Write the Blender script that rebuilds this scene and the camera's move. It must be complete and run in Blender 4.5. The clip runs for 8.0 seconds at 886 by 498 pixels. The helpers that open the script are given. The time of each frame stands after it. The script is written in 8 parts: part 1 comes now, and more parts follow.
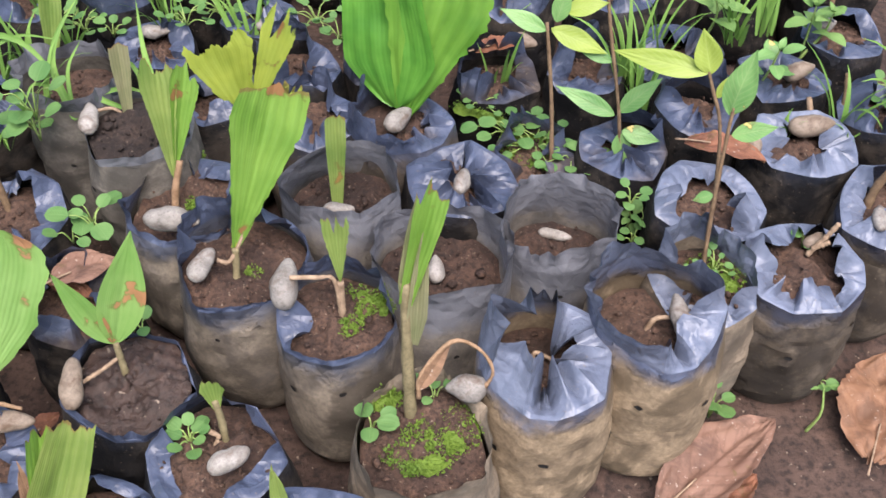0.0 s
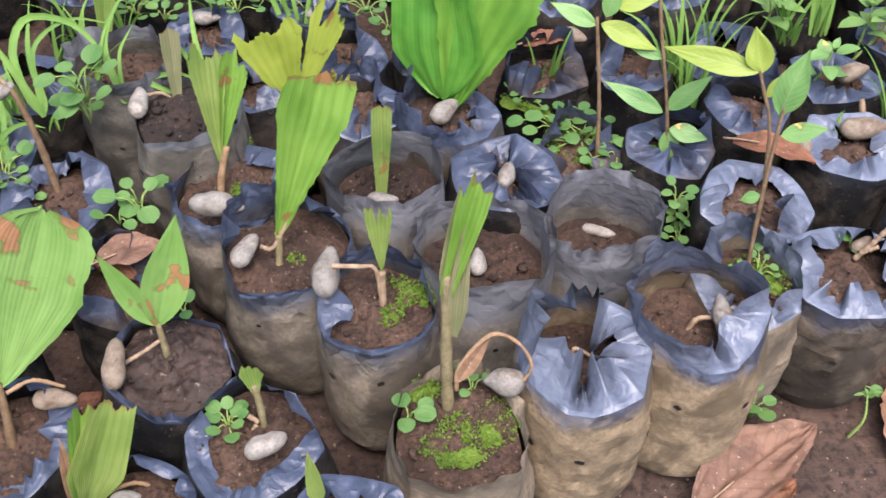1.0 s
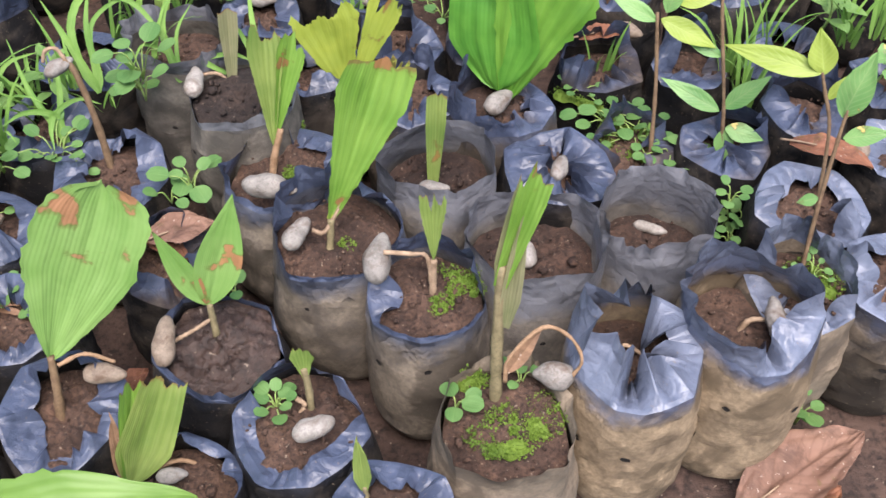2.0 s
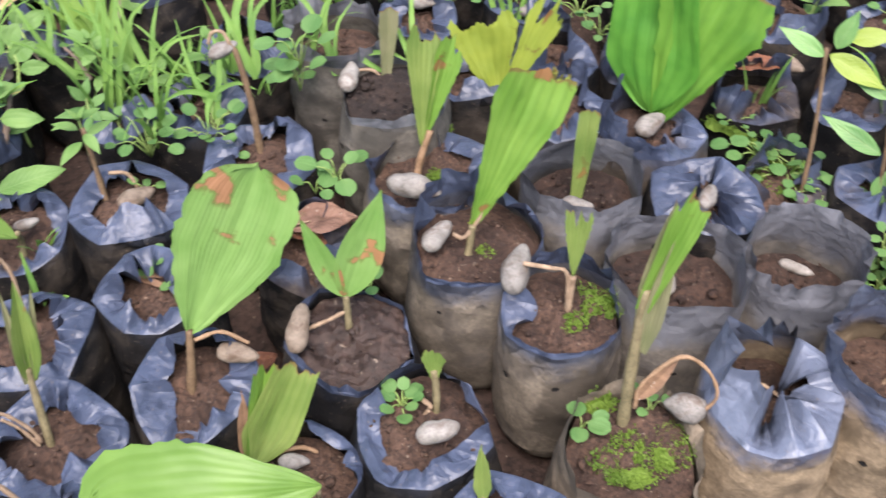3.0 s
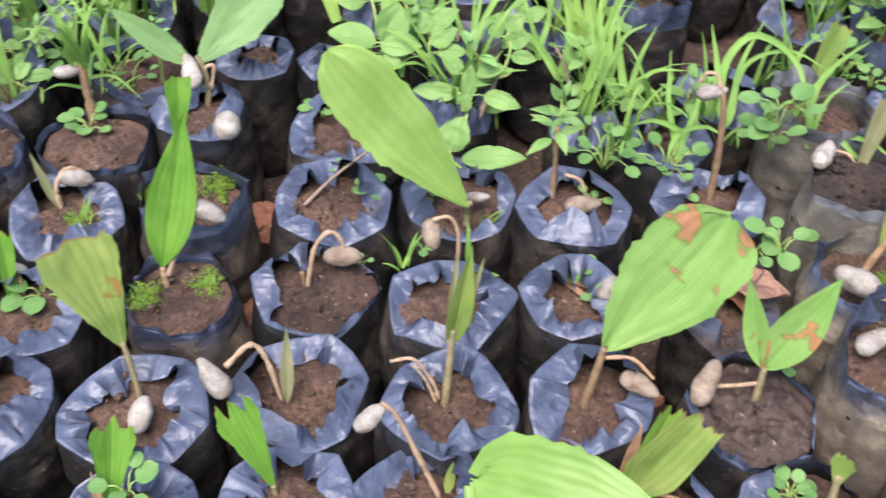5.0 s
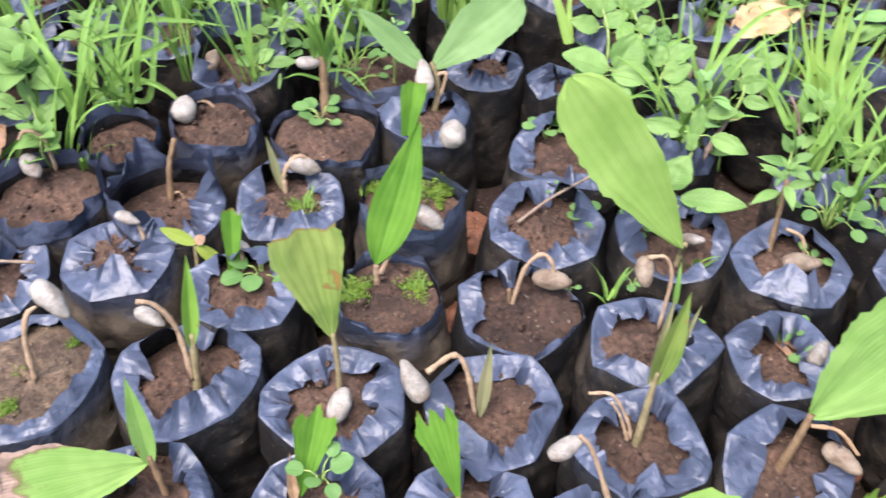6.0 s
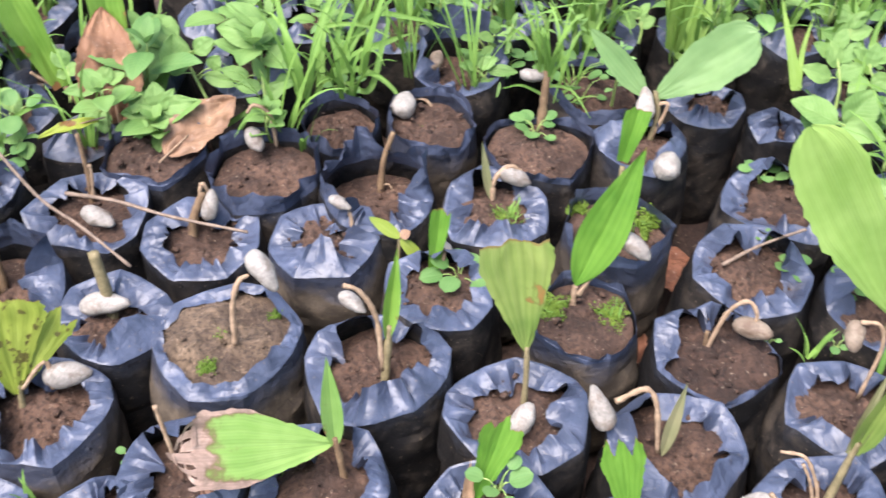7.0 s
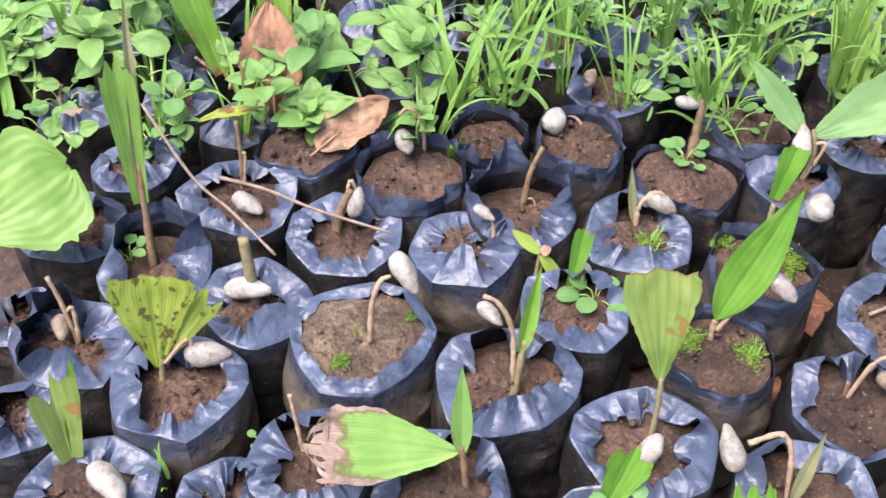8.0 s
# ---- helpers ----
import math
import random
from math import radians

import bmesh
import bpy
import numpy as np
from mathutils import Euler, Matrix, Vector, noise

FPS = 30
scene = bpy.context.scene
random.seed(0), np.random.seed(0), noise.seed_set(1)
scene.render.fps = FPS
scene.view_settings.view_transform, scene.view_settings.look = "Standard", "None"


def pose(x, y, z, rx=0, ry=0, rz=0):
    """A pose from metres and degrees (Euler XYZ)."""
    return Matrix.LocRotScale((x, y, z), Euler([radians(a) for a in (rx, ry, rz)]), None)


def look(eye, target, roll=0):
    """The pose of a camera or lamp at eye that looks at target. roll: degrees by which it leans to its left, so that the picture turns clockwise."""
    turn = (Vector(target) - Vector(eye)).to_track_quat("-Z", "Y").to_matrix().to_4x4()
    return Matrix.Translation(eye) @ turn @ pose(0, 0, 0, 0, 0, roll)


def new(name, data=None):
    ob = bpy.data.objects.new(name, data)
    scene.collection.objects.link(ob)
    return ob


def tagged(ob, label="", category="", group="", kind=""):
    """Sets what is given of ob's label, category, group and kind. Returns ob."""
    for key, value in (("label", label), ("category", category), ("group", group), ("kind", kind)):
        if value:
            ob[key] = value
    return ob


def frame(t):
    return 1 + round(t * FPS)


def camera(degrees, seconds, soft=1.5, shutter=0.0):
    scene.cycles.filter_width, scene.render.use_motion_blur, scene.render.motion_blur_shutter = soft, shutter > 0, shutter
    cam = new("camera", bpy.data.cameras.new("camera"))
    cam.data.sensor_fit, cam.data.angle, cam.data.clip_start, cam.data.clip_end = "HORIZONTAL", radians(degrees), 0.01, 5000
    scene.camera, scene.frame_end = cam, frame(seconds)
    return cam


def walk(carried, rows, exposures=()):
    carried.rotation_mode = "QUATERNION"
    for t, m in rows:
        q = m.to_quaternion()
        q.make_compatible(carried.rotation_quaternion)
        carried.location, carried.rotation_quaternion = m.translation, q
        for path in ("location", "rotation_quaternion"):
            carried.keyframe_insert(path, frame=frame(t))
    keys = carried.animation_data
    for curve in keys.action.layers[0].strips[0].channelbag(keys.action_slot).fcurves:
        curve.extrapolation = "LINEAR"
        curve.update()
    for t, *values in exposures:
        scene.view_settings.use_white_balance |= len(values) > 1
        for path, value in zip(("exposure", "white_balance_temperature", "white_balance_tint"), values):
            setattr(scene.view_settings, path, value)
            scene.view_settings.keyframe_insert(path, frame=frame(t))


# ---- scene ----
cam = camera(43.6, 8.0, shutter=0.35)
PATH = [
    (0, (-0.007, 0.111, 0.849), (-0.014, 1.419, -0.664), 0.3),
    (0.3, (-0.006, 0.112, 0.847), (0.004, 1.411, -0.674), 0.5),
    (0.5, (-0.006, 0.112, 0.847), (0.004, 1.411, -0.674), 0.6),
    (1, (-0.006, 0.111, 0.848), (-0.091, 1.407, -0.673), -0.6),
    (1.2, (-0.010, 0.111, 0.847), (-0.110, 1.396, -0.681), -0.4),
    (2.3, (-0.032, 0.109, 0.843), (-0.193, 1.389, -0.685), 0.1),
    (2.5, (-0.036, 0.109, 0.842), (-0.232, 1.386, -0.684), -0.0),
    (3, (-0.053, 0.106, 0.836), (-0.376, 1.376, -0.674), -0.3),
    (3.5, (-0.072, 0.097, 0.832), (-0.547, 1.342, -0.659), -0.5),
    (4, (-0.089, 0.086, 0.828), (-0.703, 1.293, -0.643), -0.5),
    (4.5, (-0.107, 0.078, 0.832), (-0.86, 1.212, -0.633), -0.5),
    (4.7, (-0.115, 0.07, 0.832), (-0.909, 1.179, -0.631), -0.0),
    (5.8, (-0.157, 0.047, 0.846), (-1.193, 0.939, -0.614), -0.2),
    (6, (-0.162, 0.038, 0.846), (-1.233, 0.897, -0.608), -0.2),
    (6.5, (-0.174, 0.02, 0.846), (-1.342, 0.766, -0.596), -0.1),
    (7, (-0.188, 0.001, 0.847), (-1.42, 0.645, -0.591), 0.5),
    (7.5, (-0.198, -0.015, 0.850), (-1.485, 0.519, -0.584), 0.6),
    (8, (-0.201, -0.023, 0.852), (-1.519, 0.444, -0.579), 0.5),
]
walk(cam, [(t, look(eye, target, roll)) for t, eye, target, roll in PATH], [(0, 1.97), (3, 2.02), (6, 2.36), (8, 2.42)])

# ---- light ----
world = bpy.data.worlds.new("overcast_sky")
scene.world = world
world.use_nodes = True
wn = world.node_tree.nodes
sky = wn.new("ShaderNodeTexSky")
sky.sky_type, sky.sun_disc = "NISHITA", False
sky.sun_elevation, sky.sun_rotation = radians(67), radians(165)
sky.air_density, sky.dust_density, sky.ozone_density = 1.0, 2.5, 1.0
world.node_tree.links.new(sky.outputs[0], wn["Background"].inputs[0])
wn["Background"].inputs[1].default_value = 0.082
sun = new("sun", bpy.data.lights.new("sun", "SUN"))
sun.data.energy, sun.data.angle, sun.data.color = 2.45, radians(46), (1.0, 0.905, 0.905)
sun.matrix_world = look((0.3, -1.2, 3.0), (0, 0, 0))


# ---- materials ----
def material(name, rough=0.6, spec=0.5):
    m = bpy.data.materials.new(name)
    m.use_nodes = True
    n, l = m.node_tree.nodes, m.node_tree.links
    p = n["Principled BSDF"]
    p.inputs["Roughness"].default_value = rough
    p.inputs["Specular IOR Level"].default_value = spec
    return m, n, l, p


def node(n, kind, **inputs):
    d = n.new(kind)
    for k, v in inputs.items():
        d.inputs[k].default_value = v
    return d


def noise_tex(n, l, scale, detail=4.0, rough=0.55, coords=None, dist=0.0):
    t = node(n, "ShaderNodeTexNoise", Scale=scale, Detail=detail, Roughness=rough, Distortion=dist)
    if coords:
        l.new(coords, t.inputs["Vector"])
    return t.outputs["Fac"]


def ramp(n, l, fac, *stops):
    r = n.new("ShaderNodeValToRGB")
    e = r.color_ramp.elements
    while len(e) < len(stops):
        e.new(0.5)
    for el, (at, c) in zip(e, stops):
        el.position = at
        el.color = (*c, 1) if isinstance(c, tuple) else (c, c, c, 1)
    l.new(fac, r.inputs[0])
    return r.outputs[0]


def mix(n, l, fac, a, b):
    m = n.new("ShaderNodeMix")
    m.data_type = "RGBA"
    for sock, v in ((m.inputs[0], fac), (m.inputs[6], a), (m.inputs[7], b)):
        if isinstance(v, tuple):
            sock.default_value = (*v, 1)
        elif isinstance(v, (int, float)):
            sock.default_value = v
        else:
            l.new(v, sock)
    return m.outputs[2]


def math_node(n, l, op, a, b=0.0, clamp=False):
    m = n.new("ShaderNodeMath")
    m.operation, m.use_clamp = op, clamp
    for sock, v in ((m.inputs[0], a), (m.inputs[1], b)):
        if isinstance(v, (int, float)):
            sock.default_value = v
        else:
            l.new(v, sock)
    return m.outputs[0]


def bump(n, l, p, height, strength=0.4, dist=0.002):
    b = node(n, "ShaderNodeBump", Strength=strength, Distance=dist)
    l.new(height, b.inputs["Height"])
    l.new(b.outputs[0], p.inputs["Normal"])
    return b


def place_coords(n, l):
    """Object coordinates shifted by each object's own random number."""
    tc, oi = n.new("ShaderNodeTexCoord"), n.new("ShaderNodeObjectInfo")
    add = n.new("ShaderNodeVectorMath")
    add.operation = "MULTIPLY_ADD"
    l.new(oi.outputs["Random"], add.inputs[0])
    add.inputs[1].default_value = (3.1, 5.7, 2.3)
    l.new(tc.outputs["Object"], add.inputs[2])
    sep = n.new("ShaderNodeSeparateXYZ")
    l.new(tc.outputs["Object"], sep.inputs[0])
    return add.outputs[0], sep.outputs["Z"], oi.outputs["Random"]


def film_material(name, film, film_worn, mud, patch, mud_shade_top, mud_shade_amount, rough, crumple=1.0):
    """Black polythene: dusty film, with mud that clings to it up to a given height; near-black mud also stands for
    shade.
    """
    m, n, l, p = material(name, rough)
    c, z, rnd = place_coords(n, l)
    dust = ramp(n, l, noise_tex(n, l, 38, 6, 0.65, c, 0.6), (0.38, 0.0), (0.76, 1.0))
    film = tuple(0.68 * a + 0.30 * b for a, b in zip(film, film_worn))
    film_worn = tuple(0.90 * b for b in film_worn)
    base = mix(n, l, dust, film, film_worn)
    # whitish dried smears, which also put glints into the film colour
    smear_glint = ramp(n, l, noise_tex(n, l, 58, 6, 0.7, c, 0.8), (0.63, 0.0), (0.72, 0.3))
    base = mix(n, l, smear_glint, base, (0.24, 0.24, 0.25))
    level = math_node(n, l, "SUBTRACT", mud_shade_top, z)
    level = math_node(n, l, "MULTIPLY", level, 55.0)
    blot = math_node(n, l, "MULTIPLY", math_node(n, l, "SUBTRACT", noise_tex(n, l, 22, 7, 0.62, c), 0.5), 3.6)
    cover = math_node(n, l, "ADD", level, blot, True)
    cover = math_node(n, l, "MULTIPLY", cover, mud_shade_amount)
    grain = noise_tex(n, l, 240, 4, 0.7, c)
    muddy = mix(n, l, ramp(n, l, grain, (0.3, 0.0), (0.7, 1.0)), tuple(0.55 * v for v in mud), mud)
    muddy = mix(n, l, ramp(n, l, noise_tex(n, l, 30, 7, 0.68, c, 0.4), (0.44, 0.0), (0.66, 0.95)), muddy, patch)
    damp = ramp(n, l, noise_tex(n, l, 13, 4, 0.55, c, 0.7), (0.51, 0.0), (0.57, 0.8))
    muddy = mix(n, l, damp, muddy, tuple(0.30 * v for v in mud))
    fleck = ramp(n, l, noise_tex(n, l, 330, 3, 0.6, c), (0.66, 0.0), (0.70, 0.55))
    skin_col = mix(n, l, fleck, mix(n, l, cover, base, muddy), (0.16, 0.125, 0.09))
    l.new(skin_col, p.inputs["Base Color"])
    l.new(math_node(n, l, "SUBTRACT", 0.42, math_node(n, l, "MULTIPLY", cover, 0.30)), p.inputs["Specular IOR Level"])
    r = math_node(n, l, "MULTIPLY", cover, 0.45)
    r = math_node(n, l, "ADD", r, math_node(n, l, "ADD", rough, math_node(n, l, "MULTIPLY", dust, 0.12)))
    l.new(r, p.inputs["Roughness"])
    # crumpling: every cell of film is a small plane with a tilt of its own
    bent = n.new("ShaderNodeVectorMath")
    bent.operation = "MULTIPLY_ADD"
    wob = node(n, "ShaderNodeTexNoise", Scale=30.0, Detail=2.0)
    l.new(c, wob.inputs["Vector"])
    l.new(wob.outputs["Color"], bent.inputs[0])
    bent.inputs[1].default_value = (0.02, 0.02, 0.02)
    l.new(c, bent.inputs[2])
    total = None
    for scale, amount in ((22.0, 0.42 * crumple), (52.0, 0.20 * crumple)):
        cell = node(n, "ShaderNodeTexVoronoi", Scale=scale)
        l.new(bent.outputs[0], cell.inputs["Vector"])
        arm, tilt, dot = (n.new("ShaderNodeVectorMath") for _ in range(3))
        arm.operation, tilt.operation, dot.operation = "SUBTRACT", "SUBTRACT", "DOT_PRODUCT"
        l.new(bent.outputs[0], arm.inputs[0])
        l.new(cell.outputs["Position"], arm.inputs[1])
        l.new(cell.outputs["Color"], tilt.inputs[0])
        tilt.inputs[1].default_value = (0.5, 0.5, 0.5)
        l.new(arm.outputs[0], dot.inputs[0])
        l.new(tilt.outputs[0], dot.inputs[1])
        t = math_node(n, l, "MULTIPLY", dot.outputs["Value"], amount)
        total = t if total is None else math_node(n, l, "ADD", total, t)
    total = math_node(n, l, "ADD", total, math_node(n, l, "MULTIPLY", noise_tex(n, l, 85, 3, 0.5, c, 0.6), 0.0022))
    total = math_node(n, l, "MULTIPLY", total, math_node(n, l, "SUBTRACT", 1.0, math_node(n, l, "MULTIPLY", cover, 0.7)))
    total = math_node(n, l, "ADD", total, math_node(n, l, "MULTIPLY", math_node(n, l, "MULTIPLY", grain, cover), 0.0006))
    bump(n, l, p, total, 0.9, 1.0)
    return m


# near-black sides: mud flecks, and the shade between bags put into the colour
FILM_SHADED = film_material("polythene_shaded", (0.007, 0.008, 0.012), (0.024, 0.028, 0.040), (0.010, 0.0092, 0.0088), (0.052, 0.042, 0.032), 0.150, 0.90, 0.33)
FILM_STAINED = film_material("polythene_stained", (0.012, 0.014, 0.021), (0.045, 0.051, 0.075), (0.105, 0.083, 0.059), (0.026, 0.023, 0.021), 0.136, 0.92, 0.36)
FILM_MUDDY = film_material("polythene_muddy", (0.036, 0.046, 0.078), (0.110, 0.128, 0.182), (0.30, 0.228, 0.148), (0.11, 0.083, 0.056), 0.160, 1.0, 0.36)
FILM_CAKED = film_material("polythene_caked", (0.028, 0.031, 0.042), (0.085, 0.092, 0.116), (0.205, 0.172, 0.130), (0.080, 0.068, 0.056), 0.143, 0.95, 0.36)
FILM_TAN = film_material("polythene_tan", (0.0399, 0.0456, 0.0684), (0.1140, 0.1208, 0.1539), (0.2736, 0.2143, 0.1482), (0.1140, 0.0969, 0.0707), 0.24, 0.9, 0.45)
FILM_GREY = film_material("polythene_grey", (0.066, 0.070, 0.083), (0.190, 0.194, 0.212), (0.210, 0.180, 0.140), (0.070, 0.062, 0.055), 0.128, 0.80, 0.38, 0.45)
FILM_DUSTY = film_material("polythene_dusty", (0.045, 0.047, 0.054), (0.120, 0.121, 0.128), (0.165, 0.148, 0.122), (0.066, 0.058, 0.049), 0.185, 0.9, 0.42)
# the folded tops: the same film with silt and soil smears; sky light is put into their paler blue
TOP_SKYLIT = film_material("polythene_top_skylit", (0.015, 0.020, 0.035), (0.068, 0.085, 0.138), (0.070, 0.050, 0.035), (0.11, 0.085, 0.06), 0.129, 0.78, 0.39)
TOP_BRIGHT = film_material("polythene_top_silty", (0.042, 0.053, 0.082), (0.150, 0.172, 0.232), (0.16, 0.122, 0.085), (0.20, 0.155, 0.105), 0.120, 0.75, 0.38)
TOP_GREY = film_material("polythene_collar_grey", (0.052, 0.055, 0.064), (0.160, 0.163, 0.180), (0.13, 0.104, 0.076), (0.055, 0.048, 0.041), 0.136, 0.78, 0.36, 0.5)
TOPS = {FILM_SHADED: TOP_SKYLIT, FILM_STAINED: TOP_SKYLIT, FILM_CAKED: TOP_SKYLIT, FILM_DUSTY: TOP_GREY, FILM_MUDDY: TOP_BRIGHT, FILM_GREY: TOP_GREY, FILM_TAN: FILM_TAN}


def soil_material(name, dark, light, scale=90):
    m, n, l, p = material(name, 0.82, 0.35)
    c, z, rnd = place_coords(n, l)
    big = ramp(n, l, noise_tex(n, l, scale * 0.25, 4, 0.6, c), (0.38, 0.0), (0.62, 1.0))
    fine = noise_tex(n, l, scale * 3.2, 6, 0.7, c)
    col = mix(n, l, big, dark, light)
    col = mix(n, l, ramp(n, l, fine, (0.38, 0.85), (0.54, 0.0)), col, tuple(0.35 * v for v in dark))
    col = mix(n, l, ramp(n, l, noise_tex(n, l, scale * 0.9, 5, 0.7, c), (0.56, 0.0), (0.70, 0.6)), col, tuple(min(1.0, 1.7 * v) for v in light))
    col = mix(n, l, ramp(n, l, noise_tex(n, l, scale * 4, 2, 0.5, c), (0.68, 0.0), (0.72, 0.5)), col, (0.30, 0.24, 0.18))
    l.new(col, p.inputs["Base Color"])
    bump(n, l, p, math_node(n, l, "ADD", fine, noise_tex(n, l, scale, 5, 0.65, c)), 0.9, 0.003)
    return m


SOIL = soil_material("damp_soil", (0.034, 0.0182, 0.0122), (0.082, 0.0465, 0.0308))
SOIL_DARK = soil_material("dark_crumbly_soil", (0.0150, 0.0098, 0.0078), (0.0340, 0.0220, 0.0168))
SOIL_RED = soil_material("dark_reddish_soil", (0.0210, 0.0108, 0.0074), (0.0530, 0.0285, 0.0188))
SOIL_PALE = soil_material("pale_silt_soil", (0.0558, 0.0369, 0.0252), (0.1305, 0.0918, 0.0594))
SOIL_WET = soil_material("wet_mud", (0.0235, 0.0138, 0.0102), (0.0439, 0.0265, 0.0199), 45)
SOIL_WET.node_tree.nodes["Principled BSDF"].inputs["Roughness"].default_value = 0.5
EARTH = soil_material("trodden_earth", (0.0281, 0.0158, 0.0118), (0.0590, 0.0354, 0.0258), 40)


def leaf_material(name, low, high, vein, spots=None, spot_at=0.62, burnt=None, trans=0.36, stripes=46.0, rough=0.42, spot_scale=34, tip_bias=0.0, pleat_shade=0.08, cut_edge=0.0):
    """A leaf blade: fine veins along it (UV: x along, y across), blotches and, where burnt, a dead end."""
    m, n, l, p = material(name, rough, 0.3)
    uv = n.new("ShaderNodeTexCoord").outputs["UV"]
    sep = n.new("ShaderNodeSeparateXYZ")
    l.new(uv, sep.inputs[0])
    c, z, rnd = place_coords(n, l)
    wide = noise_tex(n, l, 30, 3, 0.5, c)
    col = mix(n, l, ramp(n, l, wide, (0.3, 0.0), (0.7, 1.0)), low, high)
    line = math_node(n, l, "SINE", math_node(n, l, "MULTIPLY", sep.outputs["Y"], stripes * 3.14))
    line2 = math_node(n, l, "SINE", math_node(n, l, "MULTIPLY", sep.outputs["Y"], stripes * 0.83))
    vmask = math_node(n, l, "MULTIPLY", math_node(n, l, "ADD", math_node(n, l, "MULTIPLY", line, 0.5), line2), 0.4, True)
    col = mix(n, l, math_node(n, l, "MULTIPLY", vmask, 0.2), col, vein)
    if stripes > 20:
        # shading of the pleated blade put into the colour as broad darker bands, and a dry brown edge where the blade
        # was cut
        broad = math_node(n, l, "SINE", math_node(n, l, "ADD", math_node(n, l, "MULTIPLY", sep.outputs["Y"], 40.0), math_node(n, l, "MULTIPLY", wide, 5.0)))
        col = mix(n, l, math_node(n, l, "MULTIPLY", broad, pleat_shade, True), col, tuple(0.55 * v for v in low))
        end = math_node(n, l, "ADD", sep.outputs["X"], math_node(n, l, "MULTIPLY", math_node(n, l, "SUBTRACT", noise_tex(n, l, 60, 4, 0.6, c), 0.5), 0.10))
        col = mix(n, l, ramp(n, l, end, (0.978, 0.0), (0.992, cut_edge)), col, (0.17, 0.095, 0.04))
    if spots:
        field = math_node(n, l, "ADD", noise_tex(n, l, spot_scale, 4, 0.55, c, 0.3), math_node(n, l, "MULTIPLY", math_node(n, l, "SUBTRACT", sep.outputs["X"], 0.55), tip_bias))
        s = ramp(n, l, field, (spot_at, 0.0), (spot_at + 0.012, 1.0))
        edge = ramp(n, l, field, (spot_at - 0.03, 0.0), (spot_at, 1.0))
        col = mix(n, l, math_node(n, l, "MULTIPLY", edge, 0.6), col, (0.10, 0.075, 0.02))
        dead = mix(n, l, noise_tex(n, l, 90, 3, 0.5, c), spots, tuple(min(1, 1.9 * v) for v in spots))
        col = mix(n, l, s, col, dead)
    if burnt:
        at, tint = burnt
        e = math_node(n, l, "ADD", math_node(n, l, "SUBTRACT", sep.outputs["X"], at), math_node(n, l, "MULTIPLY", math_node(n, l, "SUBTRACT", noise_tex(n, l, 34, 5, 0.65, c), 0.5), 0.55))
        rimmed = math_node(n, l, "ABSOLUTE", math_node(n, l, "SUBTRACT", math_node(n, l, "MULTIPLY", sep.outputs["Y"], 2.0), 1.0))
        e = math_node(n, l, "ADD", e, math_node(n, l, "MULTIPLY", math_node(n, l, "POWER", rimmed, 6.0), 0.30))
        s = math_node(n, l, "MULTIPLY", e, 22.0, True)
        col = mix(n, l, math_node(n, l, "MULTIPLY", math_node(n, l, "ADD", e, 0.05), 14.0, True), col, (0.10, 0.055, 0.03))
        dead = mix(n, l, ramp(n, l, noise_tex(n, l, 46, 5, 0.7, c, 0.5), (0.40, 0.0), (0.62, 1.0)), tint, tuple(0.42 * v for v in tint))
        dead = mix(n, l, math_node(n, l, "MULTIPLY", vmask, 0.8), dead, tuple(0.5 * v for v in tint))
        col = mix(n, l, s, col, dead)
    relief = math_node(n, l, "ADD", line, noise_tex(n, l, 120, 2, 0.5, c))
    if stripes < 10:
        # a midrib, and side veins that run up from it
        half = math_node(n, l, "ABSOLUTE", math_node(n, l, "SUBTRACT", sep.outputs["Y"], 0.5))
        rib = math_node(n, l, "SUBTRACT", 1.0, math_node(n, l, "MULTIPLY", half, 28.0), True)
        side = math_node(n, l, "SINE", math_node(n, l, "MULTIPLY", math_node(n, l, "SUBTRACT", sep.outputs["X"], math_node(n, l, "MULTIPLY", half, 0.55)), 62.0))
        side = math_node(n, l, "POWER", math_node(n, l, "ADD", math_node(n, l, "MULTIPLY", side, 0.5), 0.5), 6.0)
        lines = math_node(n, l, "MAXIMUM", rib, math_node(n, l, "MULTIPLY", side, 0.6))
        col = mix(n, l, math_node(n, l, "MULTIPLY", lines, 0.45), col, vein)
        relief = math_node(n, l, "SUBTRACT", relief, math_node(n, l, "MULTIPLY", lines, 2.2))
    if trans < 0.2 and stripes < 10:
        # dry leaves: damp blotches and pale mould specks
        col = mix(n, l, ramp(n, l, noise_tex(n, l, 42, 6, 0.68, c, 0.6), (0.46, 0.0), (0.64, 0.7)), col, tuple(0.45 * v for v in low))
        col = mix(n, l, ramp(n, l, noise_tex(n, l, 260, 3, 0.6, c), (0.67, 0.0), (0.71, 0.6)), col, (0.42, 0.36, 0.30))
    l.new(col, p.inputs["Base Color"])
    bump(n, l, p, relief, 0.16, 0.0008)
    tr = n.new("ShaderNodeBsdfTranslucent")
    l.new(mix(n, l, 0.35, col, high), tr.inputs["Color"])
    ms = node(n, "ShaderNodeMixShader", Fac=trans)
    l.new(p.outputs[0], ms.inputs[1])
    l.new(tr.outputs[0], ms.inputs[2])
    l.new(ms.outputs[0], n["Material Output"].inputs["Surface"])
    return m


